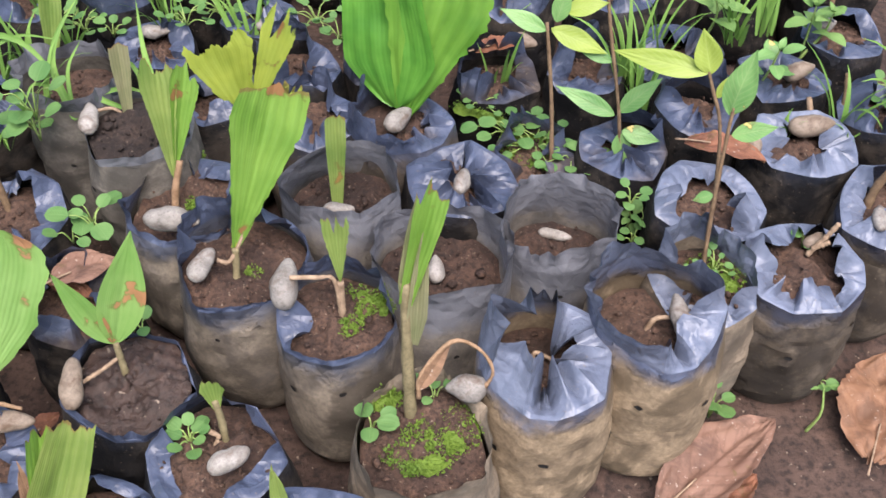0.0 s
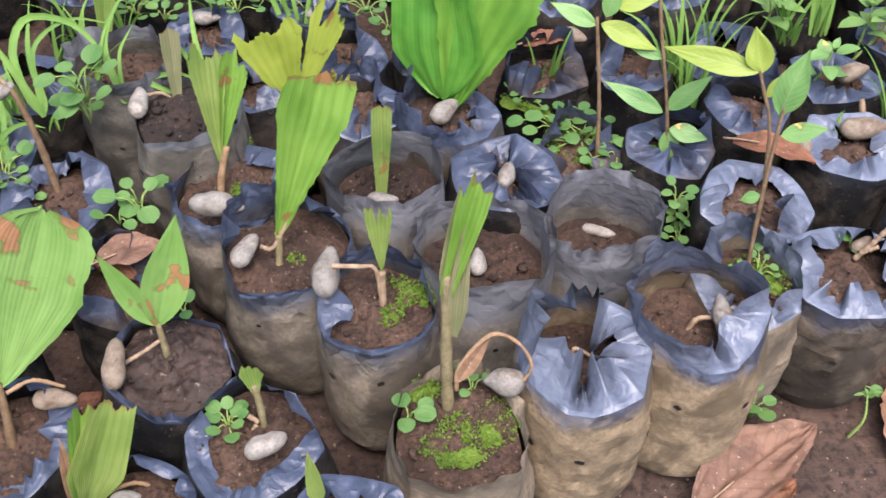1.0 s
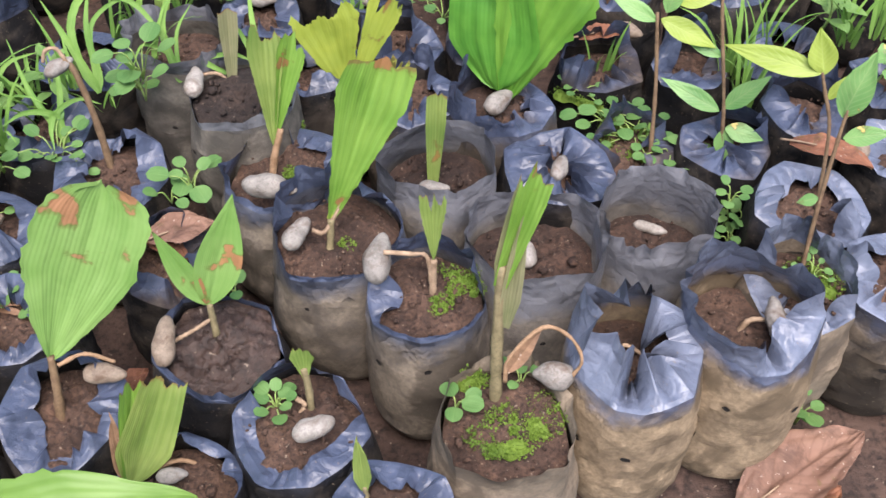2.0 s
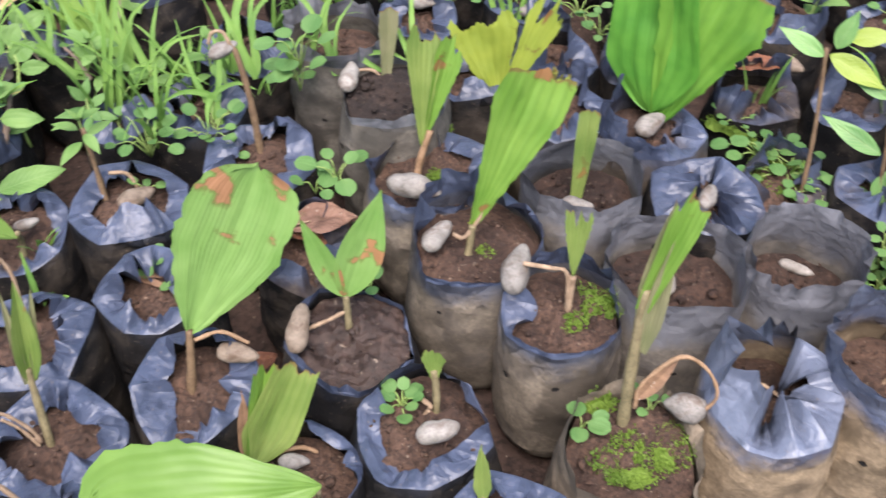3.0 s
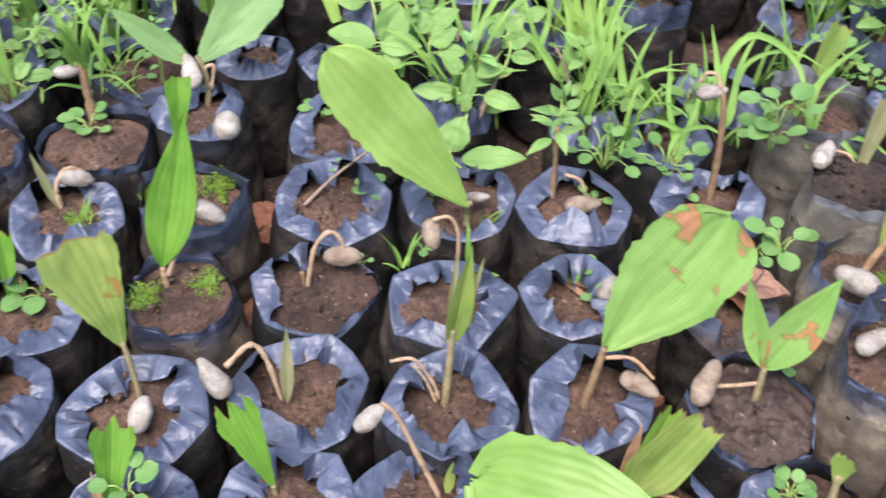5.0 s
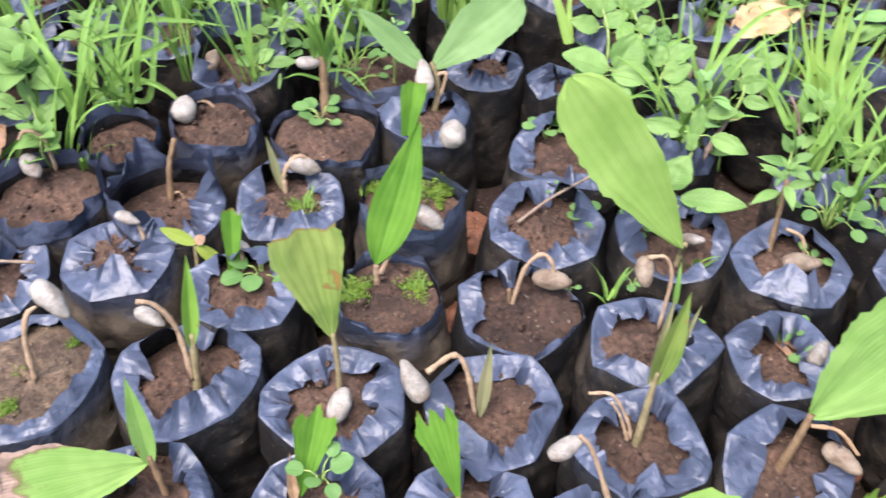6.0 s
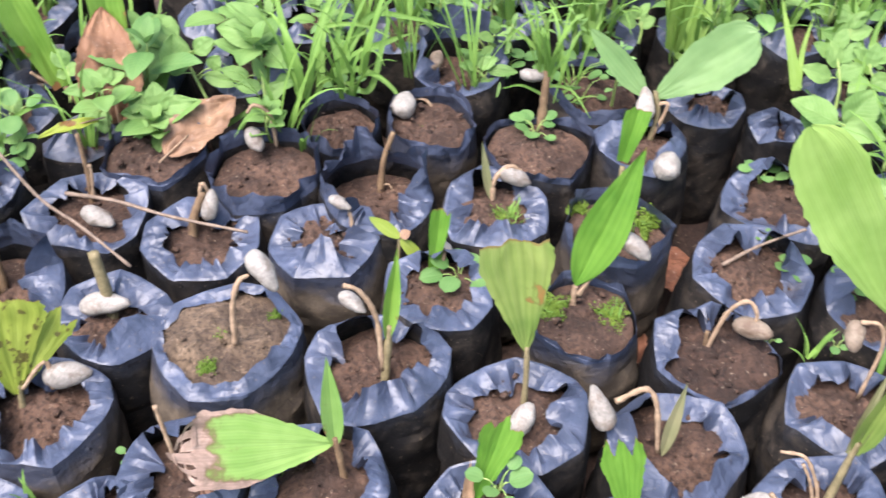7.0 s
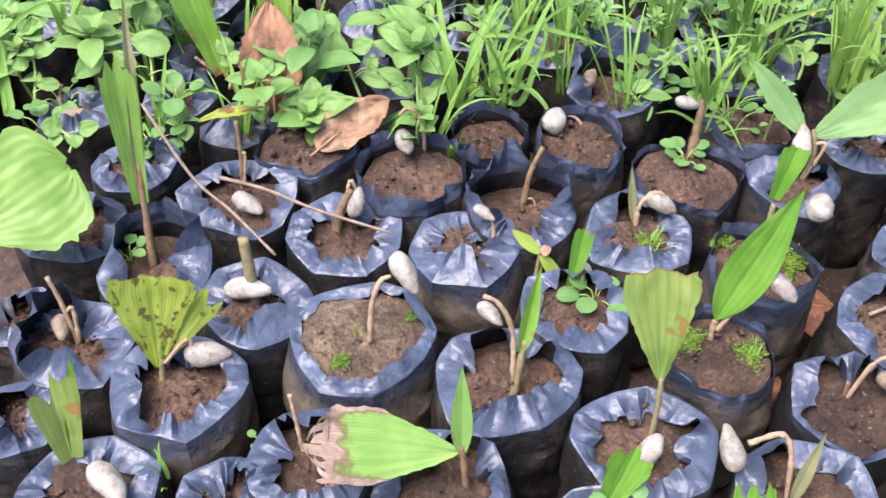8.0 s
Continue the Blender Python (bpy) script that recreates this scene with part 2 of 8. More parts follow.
LEAF = leaf_material("palm_leaf_green", (0.066, 0.175, 0.018), (0.135, 0.28, 0.038), (0.19, 0.33, 0.07), pleat_shade=0.22, cut_edge=0.8)
LEAF_DEEP = leaf_material("palm_leaf_deep_green", (0.0525, 0.1750, 0.0225), (0.1150, 0.2937, 0.0425), (0.1625, 0.3375, 0.0688), rough=0.30, pleat_shade=0.20, cut_edge=0.8)
LEAF_PALE = leaf_material("palm_leaf_pale", (0.178, 0.300, 0.062), (0.255, 0.385, 0.100), (0.30, 0.43, 0.14), None, 0.6, None, 0.35)
LEAF_FRESH = leaf_material("palm_leaf_fresh_green", (0.108, 0.208, 0.036), (0.162, 0.280, 0.060), (0.195, 0.305, 0.088), None, 0.6, None, 0.38, 22.0)
LEAF_SOFT = leaf_material("palm_leaf_soft_green", (0.120, 0.225, 0.078), (0.195, 0.315, 0.122), (0.25, 0.36, 0.16), None, 0.6, None, 0.4)
LEAF_YELLOW = leaf_material("palm_leaf_yellowed", (0.1734, 0.2280, 0.0280), (0.2754, 0.3249, 0.0480), (0.3060, 0.3648, 0.0800), (0.12, 0.06, 0.02), 0.64)
LEAF_SPECKLED = leaf_material("palm_leaf_speckled", (0.20, 0.26, 0.035), (0.30, 0.36, 0.065), (0.32, 0.37, 0.09), (0.06, 0.05, 0.015), 0.60, None, 0.45, 46.0, 0.42, 110, pleat_shade=0.25, cut_edge=0.8)
LEAF_BLOTCHED = leaf_material("palm_leaf_blotched", (0.130, 0.248, 0.055), (0.205, 0.335, 0.096), (0.255, 0.365, 0.125), (0.215, 0.105, 0.055), 0.665, None, 0.36, 46.0, 0.42, 26, 0.42)
LEAF_SPOTTED = leaf_material("palm_leaf_spotted", (0.110, 0.225, 0.030), (0.185, 0.320, 0.055), (0.2116, 0.3526, 0.1006), (0.165, 0.080, 0.035), 0.66, None, 0.36, 46.0, 0.42, 34, 0.0, pleat_shade=0.25, cut_edge=0.8)
LEAF_SCORCHED = leaf_material("palm_leaf_scorched", (0.120, 0.240, 0.050), (0.195, 0.325, 0.090), (0.245, 0.355, 0.120), (0.215, 0.105, 0.050), 0.605, None, 0.36, 46.0, 0.42, 30)
LEAF_BURNT = leaf_material("palm_leaf_burnt_end", (0.13, 0.25, 0.05), (0.22, 0.35, 0.095), (0.28, 0.39, 0.14), None, 0.7, (0.64, (0.36, 0.255, 0.205)))
LEAF_STUB = leaf_material("palm_leaf_stub", (0.0997, 0.1662, 0.0333), (0.2090, 0.2707, 0.0712), (0.2945, 0.3040, 0.1425), (0.1520, 0.0855, 0.0285), 0.66, None, 0.3, pleat_shade=0.25, cut_edge=0.8)
LEAF_GREY = leaf_material("palm_leaf_greyish", (0.10, 0.12, 0.05), (0.19, 0.18, 0.10), (0.26, 0.23, 0.15), None, 0.6, None, 0.15, pleat_shade=0.25, cut_edge=0.8)
WEED = leaf_material("weed_leaf", (0.054, 0.138, 0.036), (0.114, 0.218, 0.064), (0.160, 0.262, 0.090), None, 0.6, None, 0.3, 8, 0.62)
HERB = leaf_material("herb_leaf", (0.088, 0.183, 0.043), (0.158, 0.268, 0.078), (0.200, 0.305, 0.110), None, 0.6, None, 0.32, 8, 0.62)
GRASS = leaf_material("grass_blade", (0.075, 0.176, 0.028), (0.168, 0.300, 0.060), (0.220, 0.340, 0.100), None, 0.6, None, 0.32, 5, 0.62)
GRASS_TALL = leaf_material("grass_blade_tall", (0.078, 0.165, 0.020), (0.145, 0.248, 0.038), (0.18, 0.28, 0.066), (0.16, 0.09, 0.03), 0.70, None, 0.36, 5, 0.6)
GRASS_BRIGHT = leaf_material("grass_blade_bright", (0.150, 0.270, 0.045), (0.250, 0.390, 0.085), (0.28, 0.41, 0.13), None, 0.6, None, 0.42, 5, 0.6)
SAPLING = leaf_material("sapling_leaf", (0.075, 0.185, 0.05), (0.155, 0.29, 0.09), (0.24, 0.33, 0.14), (0.33, 0.25, 0.08), 0.66, None, 0.25, 5)
SAPLING_LIME = leaf_material("sapling_leaf_lime", (0.19, 0.265, 0.035), (0.27, 0.345, 0.065), (0.33, 0.40, 0.12), None, 0.6, None, 0.35, 5)
MOSS = leaf_material("moss", (0.055, 0.110, 0.010), (0.118, 0.190, 0.022), (0.1638, 0.2418, 0.0390), None, 0.6, None, 0.25, 3, 0.7)
DRY_LEAF = leaf_material("dry_fallen_leaf", (0.1296, 0.0706, 0.0490), (0.2088, 0.1224, 0.0864), (0.0864, 0.0446, 0.0302), (0.0864, 0.0504, 0.0324), 0.66, None, 0.08, 2.5, 0.75)
DRY_LEAF_RED = leaf_material("dry_fallen_leaf_reddish", (0.11, 0.045, 0.026), (0.22, 0.095, 0.052), (0.09, 0.035, 0.02), (0.10, 0.05, 0.03), 0.66, None, 0.08, 2.5, 0.75)
DRY_ORANGE = leaf_material("dry_leaf_orange", (0.165, 0.084, 0.048), (0.255, 0.140, 0.080), (0.1326, 0.0585, 0.0273), (0.1092, 0.0546, 0.0312), 0.68, None, 0.15, 2.5, 0.7)
DRY_STRAW = leaf_material("dry_leaf_straw", (0.34, 0.22, 0.12), (0.50, 0.36, 0.20), (0.27, 0.17, 0.09), (0.24, 0.13, 0.07), 0.66, None, 0.12, 2.5, 0.7)
DRY_PALE = leaf_material("dry_leaf_pale", (0.16, 0.092, 0.056), (0.27, 0.165, 0.10), (0.11, 0.06, 0.036), None, 0.66, None, 0.08, 2.5, 0.6)


def fibre_material(name, a, b, rough=0.7, mottle=0.35, dirt=0.0):
    m, n, l, p = material(name, rough, 0.3)
    c, z, rnd = place_coords(n, l)
    f = noise_tex(n, l, 110, 5, 0.65, c)
    col = mix(n, l, ramp(n, l, f, (0.3, 0.0), (0.7, 1.0)), a, b)
    stain = ramp(n, l, noise_tex(n, l, 420, 5, 0.7, c), (0.48, 0.0), (0.70, mottle))
    col = mix(n, l, stain, col, tuple(0.45 * v for v in a))
    if dirt:
        # soil that clings in patches
        cling = ramp(n, l, noise_tex(n, l, 75, 6, 0.68, c, 0.5), (0.50, 0.0), (0.66, dirt))
        col = mix(n, l, cling, col, (0.075, 0.046, 0.030))
    l.new(col, p.inputs["Base Color"])
    bump(n, l, p, noise_tex(n, l, 320, 4, 0.65, c), 0.6, 0.0012)
    return m


SEED = fibre_material("seed_husk_grey", (0.115, 0.105, 0.094), (0.225, 0.210, 0.190), 0.6, 0.6, 0.7)
SEED_WHITE = fibre_material("seed_husk_whitish", (0.1530, 0.1395, 0.1215), (0.290, 0.272, 0.250), 0.55, 0.5, 0.55)
SEED_BROWN = fibre_material("seed_husk_brown", (0.10, 0.075, 0.055), (0.205, 0.165, 0.125), 0.65, 0.35, 0.8)
STALK = fibre_material("seed_stalk_tan", (0.1440, 0.0960, 0.0600), (0.3000, 0.2160, 0.1440))
STEM_GREEN = fibre_material("stem_green_brown", (0.095, 0.080, 0.040), (0.20, 0.165, 0.090), 0.7, 0.6)
STEM_BROWN = fibre_material("stem_brown", (0.075, 0.045, 0.025), (0.17, 0.115, 0.065))
SHEATH = fibre_material("dry_leaf_sheath", (0.15, 0.09, 0.048), (0.29, 0.19, 0.115))
HOLE = fibre_material("hole_shade", (0.006, 0.005, 0.005), (0.010, 0.009, 0.008), 0.9)
TWIG = fibre_material("twig_bark", (0.095, 0.068, 0.05), (0.20, 0.15, 0.115))
HERB_STEM = fibre_material("herb_stem", (0.13, 0.22, 0.05), (0.24, 0.31, 0.10), 0.5)


# ---- builders ----
def part(name, verts, faces, mat, parent=None, label="", smooth=True, uvs=None):
    """One mesh object, under a thing or a part; verts in the parent's space."""
    me = bpy.data.meshes.new(name)
    me.from_pydata([tuple(v) for v in verts], [], faces)
    me.materials.append(mat)
    if smooth:
        me.shade_smooth()
    if uvs is not None:
        layer = me.uv_layers.new(name="UVMap")
        idx = np.empty(len(me.loops), dtype=np.int32)
        me.loops.foreach_get("vertex_index", idx)
        layer.data.foreach_set("uv", np.asarray(uvs, dtype=np.float32)[idx].ravel())
    ob = new(name, me)
    if parent:
        ob.parent = parent
    if label:
        ob["label"] = label
    return ob


def thing(name, at, label, category, group="", kind=""):
    e = new(name)
    e.empty_display_size = 0.02
    e.location = at
    return tagged(e, label, category, group, kind)


def grid_faces(rows, cols, closed=False, start=0):
    """Quads of a grid of rows x cols vertices; closed: the columns run round."""
    out = []
    for i in range(rows - 1):
        for j in range(cols if closed else cols - 1):
            k = (j + 1) % cols
            a, b = start + i * cols, start + (i + 1) * cols
            out.append((a + j, a + k, b + k, b + j))
    return out


def ring_noise(rng, n, harmonics, fall=1.0):
    """Smooth random function round a circle, about -1 to 1."""
    a = np.linspace(0, 2 * np.pi, n, endpoint=False)
    v = np.zeros(n)
    for k in range(1, harmonics + 1):
        v += rng.normal() / k ** fall * np.cos(k * a + rng.uniform(0, 6.28))
    return v / max(1e-6, np.abs(v).max())


BAGS = {}
bag_count = [0]


def polybag(key, x, y, r, h, style="fold", film=None, drop=0.016, soil=None, lean=(0, 0), label="", flap=0.0, up_at=None, low_at=None, top=None):
    """A polythene nursery bag full of soil. style fold: the top bent inwards over the soil; up: the top stands as a collar;
    mixed: some of it stands, some is bent; crumple: bent in so far that little soil is seen. h: height of the bend. low_at: the side, in degrees, where the top is short."""
    bag_count[0] += 1
    rng = np.random.default_rng(100 + bag_count[0])
    noise_at = Vector((bag_count[0] * 3.7, 1.3, 0.4))
    n = 168
    ang = np.linspace(0, 2 * np.pi, n, endpoint=False)
    out = 1 + 0.03 * ring_noise(rng, n, 4)
    body_rows = 20
    # the top is creased at a few angles; between two creases it is a nearly flat panel
    k = int(rng.integers(7, 11)) if style in ("fold", "crumple") else int(rng.integers(6, 10))
    at = (np.arange(k) + rng.uniform(-0.36, 0.36, k)) * 2 * np.pi / k
    ends = np.append(at[1:], at[0] + 2 * np.pi)
    wide = ends - at
    ring = lambda val: np.interp(ang, at, val, period=2 * np.pi)
    # straight chords from crease to crease
    reach = rng.uniform(-0.08, 0.06, k)
    corner = ring(reach)
    for i in range(k):
        off = (ang - at[i]) % (2 * np.pi)
        inside = off < wide[i]
        half = min(0.6, wide[i] / 2)
        corner[inside] -= 0.65 * (1 - math.cos(half) / np.cos(np.clip(off[inside] - wide[i] / 2, -half, half)))
    sag = ring(rng.uniform(-0.010, 0.004, k))
    dent = 0.045 * ring(rng.uniform(-1, 1, k))
    rows = []
    zc = np.linspace(0, 1, body_rows) ** 0.85
    wob = [0.012 * ring_noise(rng, n, 9, 0.5) for _ in range(body_rows)]
    for i, s in enumerate(zc):
        base = 0.88 + 0.12 * min(1, s / 0.16) ** 0.6
        rad = r * (out * (base + 0.018 * math.sin(s * 7 + bag_count[0]) + 0.055 * math.sin(math.pi * s)) + corner * s ** 3 + dent * math.sin(math.pi * min(1, s * 1.15) * 0.85) + wob[i] + (0.5 * wob[i - 1] if i else 0))
        rows.append([Vector((rad[j] * math.cos(a) + lean[0] * s, rad[j] * math.sin(a) + lean[1] * s, h * s + sag[j] * s ** 3)) for j, a in enumerate(ang)])
    length = flap or {"fold": 0.030, "up": 0.034, "mixed": 0.034, "crumple": 0.044}[style]
    if style == "fold":
        turns, reaches = rng.uniform(84, 128, k), rng.uniform(0.55, 1.15, k)
        turns = np.where(rng.uniform(size=k) < 0.22, rng.uniform(40, 70, k), turns)
    elif style == "up":
        turns, reaches = rng.uniform(-8, 10, k), rng.uniform(0.82, 1.14, k)
    elif style == "mixed":
        up = np.cos(at - radians(rng.uniform(0, 360) if up_at is None else up_at)) + rng.normal(size=k) * 0.30 > 0.10
        turns, reaches = np.where(up, rng.uniform(0, 32, k), rng.uniform(82, 126, k)), rng.uniform(0.65, 1.2, k)
    else:
        turns, reaches = rng.uniform(86, 112, k), rng.uniform(0.7, 1.2, k)
    if low_at is not None:
        near = np.cos(at + wide / 2 - radians(low_at)) > 0.25
        turns, reaches = np.where(near, rng.uniform(-6, 24, k), turns), np.where(near, rng.uniform(0.12, 0.26, k), reaches)
    crisp = 0.45 if style == "up" else 1.0
    calm = 0.45 if film is FILM_GREY else 1.0
    verts = []
    for i, line in enumerate(rows):
        for v in line:
            q = v * 34 + noise_at
            e = noise.noise(q * 0.55) * 0.0040 + (0.42 - abs(noise.noise(q * 0.8))) * 0.0042 + (0.42 - abs(noise.noise(Vector((q.x * 0.9, q.y * 0.9, q.z * 3.2))))) * 0.0024 + (0.4 - abs(noise.noise(q * 2.3))) * 0.0011
            w = Vector((v.x, v.y, 0)).normalized()
            verts.append(v + w * (e * calm * min(1.0, 0.35 + 2.2 * (1 - zc[i])) if i else 0))
    faces = grid_faces(len(rows), n, True)
    rim = verts[-n:]
    # flap: one stiff panel between two creases; at each crease the spare film stands up as a pinched fold or is tucked under
    col_at, col_turn, col_long, col_lift = [], [], [], []
    for i in range(k):
        nxt = (i + 1) % k
        pinch = min(0.13, 0.22 * wide[i]) * rng.uniform(0.5, 1.0)
        tip = rng.normal() * 7
        both_in = turns[i] > 50 and turns[nxt] > 50
        fold = (-rng.uniform(12, 42) if rng.uniform() < 0.62 else rng.uniform(4, 14)) if both_in else rng.normal() * 9
        lift = rng.uniform(-0.001, 0.004) if turns[i] > 50 else 0.0
        col_at += [at[i] + pinch, at[i] + wide[i] * rng.uniform(0.30, 0.46), at[i] + wide[i] * rng.uniform(0.54, 0.70), ends[i] - pinch, ends[i]]
        col_turn += [turns[i] - tip, turns[i] + rng.normal() * 12, turns[i] + rng.normal() * 12, turns[i] + tip, 0.5 * (turns[i] + turns[nxt]) + fold]
        col_long += [reaches[i] * rng.uniform(0.80, 1.0), reaches[i], reaches[i] * rng.uniform(0.88, 1.05), reaches[i] * rng.uniform(0.80, 1.0), 0.5 * (reaches[i] + reaches[nxt]) * rng.uniform(0.8, 1.0)]
        col_lift += [lift, lift * rng.uniform(0, 1.5), lift * rng.uniform(0, 1.5), lift, 0.0]
    col = [np.interp(ang, np.array(col_at), np.array(c), period=2 * np.pi) for c in (col_turn, col_long, col_lift)]
    fine_rows = 12
    ragged = 0.0012 * ring_noise(rng, n, 40, 0.1) + 0.0016 * ring_noise(rng, n, 14, 0.2)
    curl = ring(rng.normal(size=k) * 9)
    start = len(verts)
    floor_z = h - drop + 0.0015
    dist, rise = np.zeros(n), np.zeros(n)
    for i in range(fine_rows + 1):
        s = i / fine_rows
        if i:
            bend = np.radians(col[0] * (0.80 if i == 1 else 1.0) + curl * max(0.0, s - 0.4))
            step = (length * col[1] + ragged * s ** 2) / fine_rows
            dist, rise = dist + step * np.sin(bend), rise + step * np.cos(bend)
        inward = np.clip(np.sin(np.radians(col[0])), 0, 1)
        for j, a in enumerate(ang):
            if not i:
                verts.append(rim[j] * 1.0)
                continue
            q = Vector((math.cos(a) * (r - dist[j]), math.sin(a) * (r - dist[j]), rise[j])) * 62 + noise_at
            e = ((0.4 - abs(noise.noise(q))) * 0.0026 + (0.4 - abs(noise.noise(q * 2.3))) * 0.0014) * min(1, s * 2.5) * crisp
            d, z = dist[j] + e * (1 - inward[j]), rise[j] + col[2][j] * min(1, s * 2.5) + e * inward[j]
            verts.append(Vector((rim[j].x - d * math.cos(a), rim[j].y - d * math.sin(a), max(rim[j].z + z, floor_z + 0.0012 * noise.noise(q * 1.7)))))
    top_from = len(faces)
    faces += grid_faces(fine_rows + 1, n, True, start)
    top_to = len(faces)
    verts.append(Vector((0, 0, 0.001)))
    faces += [(len(verts) - 1, (j + 1) % n, j) for j in range(n)]
    film = film or FILM_SHADED
    words = {FILM_SHADED: "black polythene nursery bag", FILM_STAINED: "mud-stained black polythene nursery bag",
             FILM_MUDDY: "black polythene nursery bag caked with tan mud", FILM_CAKED: "black nursery bag grey with dried mud", FILM_TAN: "old nursery bag coated with tan mud", FILM_GREY: "old greyish muddy polythene nursery bag", FILM_DUSTY: "nursery bag dulled by pale dust and mud"}[film]
    tops = {"fold": "top folded over its soil", "up": "open standing collar", "mixed": "crumpled half-folded top",
            "crumple": "top crumpled nearly shut"}[style]
    bag = thing("nursery_bag", (x, y, 0), label or f"{words}, {tops}", "plant bag", "nursery bags")
    bag.rotation_euler.z = 0
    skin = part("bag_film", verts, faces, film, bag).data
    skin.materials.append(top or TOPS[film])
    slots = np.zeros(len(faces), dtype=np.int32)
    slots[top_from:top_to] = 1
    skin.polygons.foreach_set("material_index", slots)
    skin.set_sharp_from_angle(angle=radians(17))
    # drain holes: nothing is cut, near-black discs stand for their shade, with a torn lip
    if film not in (FILM_SHADED, FILM_TAN):
        for q in range(6):
            i, j = int(rng.integers(8, 15)), int((q + rng.uniform(0.2, 0.8)) * n / 6) % n
            c = verts[i * n + j]
            w = (verts[i * n + (j + 1) % n] - c).cross(verts[(i + 1) * n + j] - c).normalized()
            u = Vector((-w.y, w.x, 0)).normalized()
            hv, rad = [c + w * 0.0006], rng.uniform(0.0022, 0.0038)
            for a in np.linspace(0, 2 * np.pi, 11, endpoint=False):
                hv.append(c + w * 0.0012 + (u * math.cos(a) + Vector((0, 0, 1)) * math.sin(a) * 0.85) * rad * rng.uniform(0.75, 1.2))
            part("drain_hole", hv, [(0, 1 + a, 1 + (a + 1) % 11) for a in range(11)], HOLE, bag, "", False)
    # soil
    hs, m, k = h - drop, 64, 20
    sv, sf = [], []
    for i in range(k):
        for j in range(m):
            a = 2 * math.pi * j / m
            rr = r * 0.965 * (i + 0.4) / (k - 0.6) * (out[int(j * n / m)] + min(0.0, corner[int(j * n / m)]))
            px, py = rr * math.cos(a), rr * math.sin(a)
            q = Vector((px * 30, py * 30, 0)) + noise_at
            z = noise.noise(q) * 0.0085 + (0.5 - abs(noise.noise(q * 1.9))) * 0.0080 - 0.0025 + (0.35 - abs(noise.noise(q * 4.3))) * 0.0058 + noise.noise(q * 9) * 0.0020 - 0.001
            if soil is SOIL_WET:
                z = 1.15 * z + (0.5 - abs(noise.noise(q * 3.3))) * 0.004 - 0.002
            z = z * (1 - 0.7 * (rr / r) ** 4) + 0.003 * (1 - (rr / r) ** 2) - 0.003 * (rr / r) ** 3
            sv.append((px + lean[0], py + lean[1], hs + z))
    sf += grid_faces(k, m, True)
    sv.append((lean[0], lean[1], hs + 0.003))
    sf += [(len(sv) - 1, j, (j + 1) % m) for j in range(m)]
    part("soil", sv, sf, soil or SOIL, bag, {SOIL_PALE: "pale silty soil", SOIL_DARK: "dark crumbly soil", SOIL_RED: "dark reddish soil", SOIL_WET: "smooth wet reddish mud"}.get(soil, "damp brown soil"))
    cv, cf = [], []
    for _ in range(int(rng.integers(30, 60))):
        a, rr = rng.uniform(0, 6.28), r * 0.8 * math.sqrt(rng.uniform(0.02, 1))
        lump(cv, cf, Vector((rr * math.cos(a) + lean[0], rr * math.sin(a) + lean[1], hs + 0.0035)), rng.uniform(0.0007, 0.0021) * (2.1 if rng.uniform() < 0.2 else 1.0), rng)
    part("soil_litter", cv, cf, soil or SOIL, bag, "", True)["kind"] = "stuff"
    BAGS[key] = (x + lean[0], y + lean[1], hs, r)
    return bag


ICO = bmesh.new()
bmesh.ops.create_icosphere(ICO, subdivisions=1, radius=1)
ICO_V = [v.co.copy() for v in ICO.verts]
ICO_F = [tuple(v.index for v in f.verts) for f in ICO.faces]
ICO.free()


def lump(verts, faces, at, size, rng):
    s = len(verts)
    sc = Vector(rng.uniform(0.7, 1.25, 3))
    for v in ICO_V:
        verts.append(at + Vector((v.x * sc.x, v.y * sc.y, v.z * sc.z * 0.8)) * size * float(rng.uniform(0.55, 1.3)))
    faces += [tuple(i + s for i in f) for f in ICO_F]


def spline(points, n):
    """n points on a smooth curve through the given ones."""
    p = [Vector(q) for q in points]
    if len(p) == 2:
        return [p[0].lerp(p[1], i / (n - 1)) for i in range(n)]
    p = [p[0] * 2 - p[1]] + p + [p[-1] * 2 - p[-2]]
    out, spans = [], len(p) - 3
    for i in range(n):
        t = i / (n - 1) * spans
        k = min(int(t), spans - 1)
        t -= k
        a, b, c, d = p[k:k + 4]
        out.append(0.5 * ((2 * b) + (c - a) * t + (2 * a - 5 * b + 4 * c - d) * t * t + (3 * b - a - 3 * c + d) * t ** 3))
    return out


def tube(points, r0, r1, n=18, sides=8, rough=0.12, seed=0):
    """Verts and faces of a tapered, slightly knotty stalk along a curve."""
    rng = np.random.default_rng(seed)
    line = spline(points, n)
    verts = []
    ref = Vector((0.31, 0.42, 0.85))
    for i, q in enumerate(line):
        d = (line[min(i + 1, n - 1)] - line[max(i - 1, 0)]).normalized()
        u = d.cross(ref)
        u = (u if u.length > 0.05 else d.cross(Vector((1, 0, 0)))).normalized()
        w = d.cross(u)
        rad = (r0 + (r1 - r0) * i / (n - 1)) * (1 + rough * rng.normal() * 0.7)
        for j in range(sides):
            a = 2 * math.pi * j / sides
            verts.append(q + (u * math.cos(a) + w * math.sin(a)) * rad)
    faces = grid_faces(n, sides, True)
    faces += [tuple(range(sides - 1, -1, -1)), tuple(range((n - 1) * sides, n * sides))]
    return verts, faces


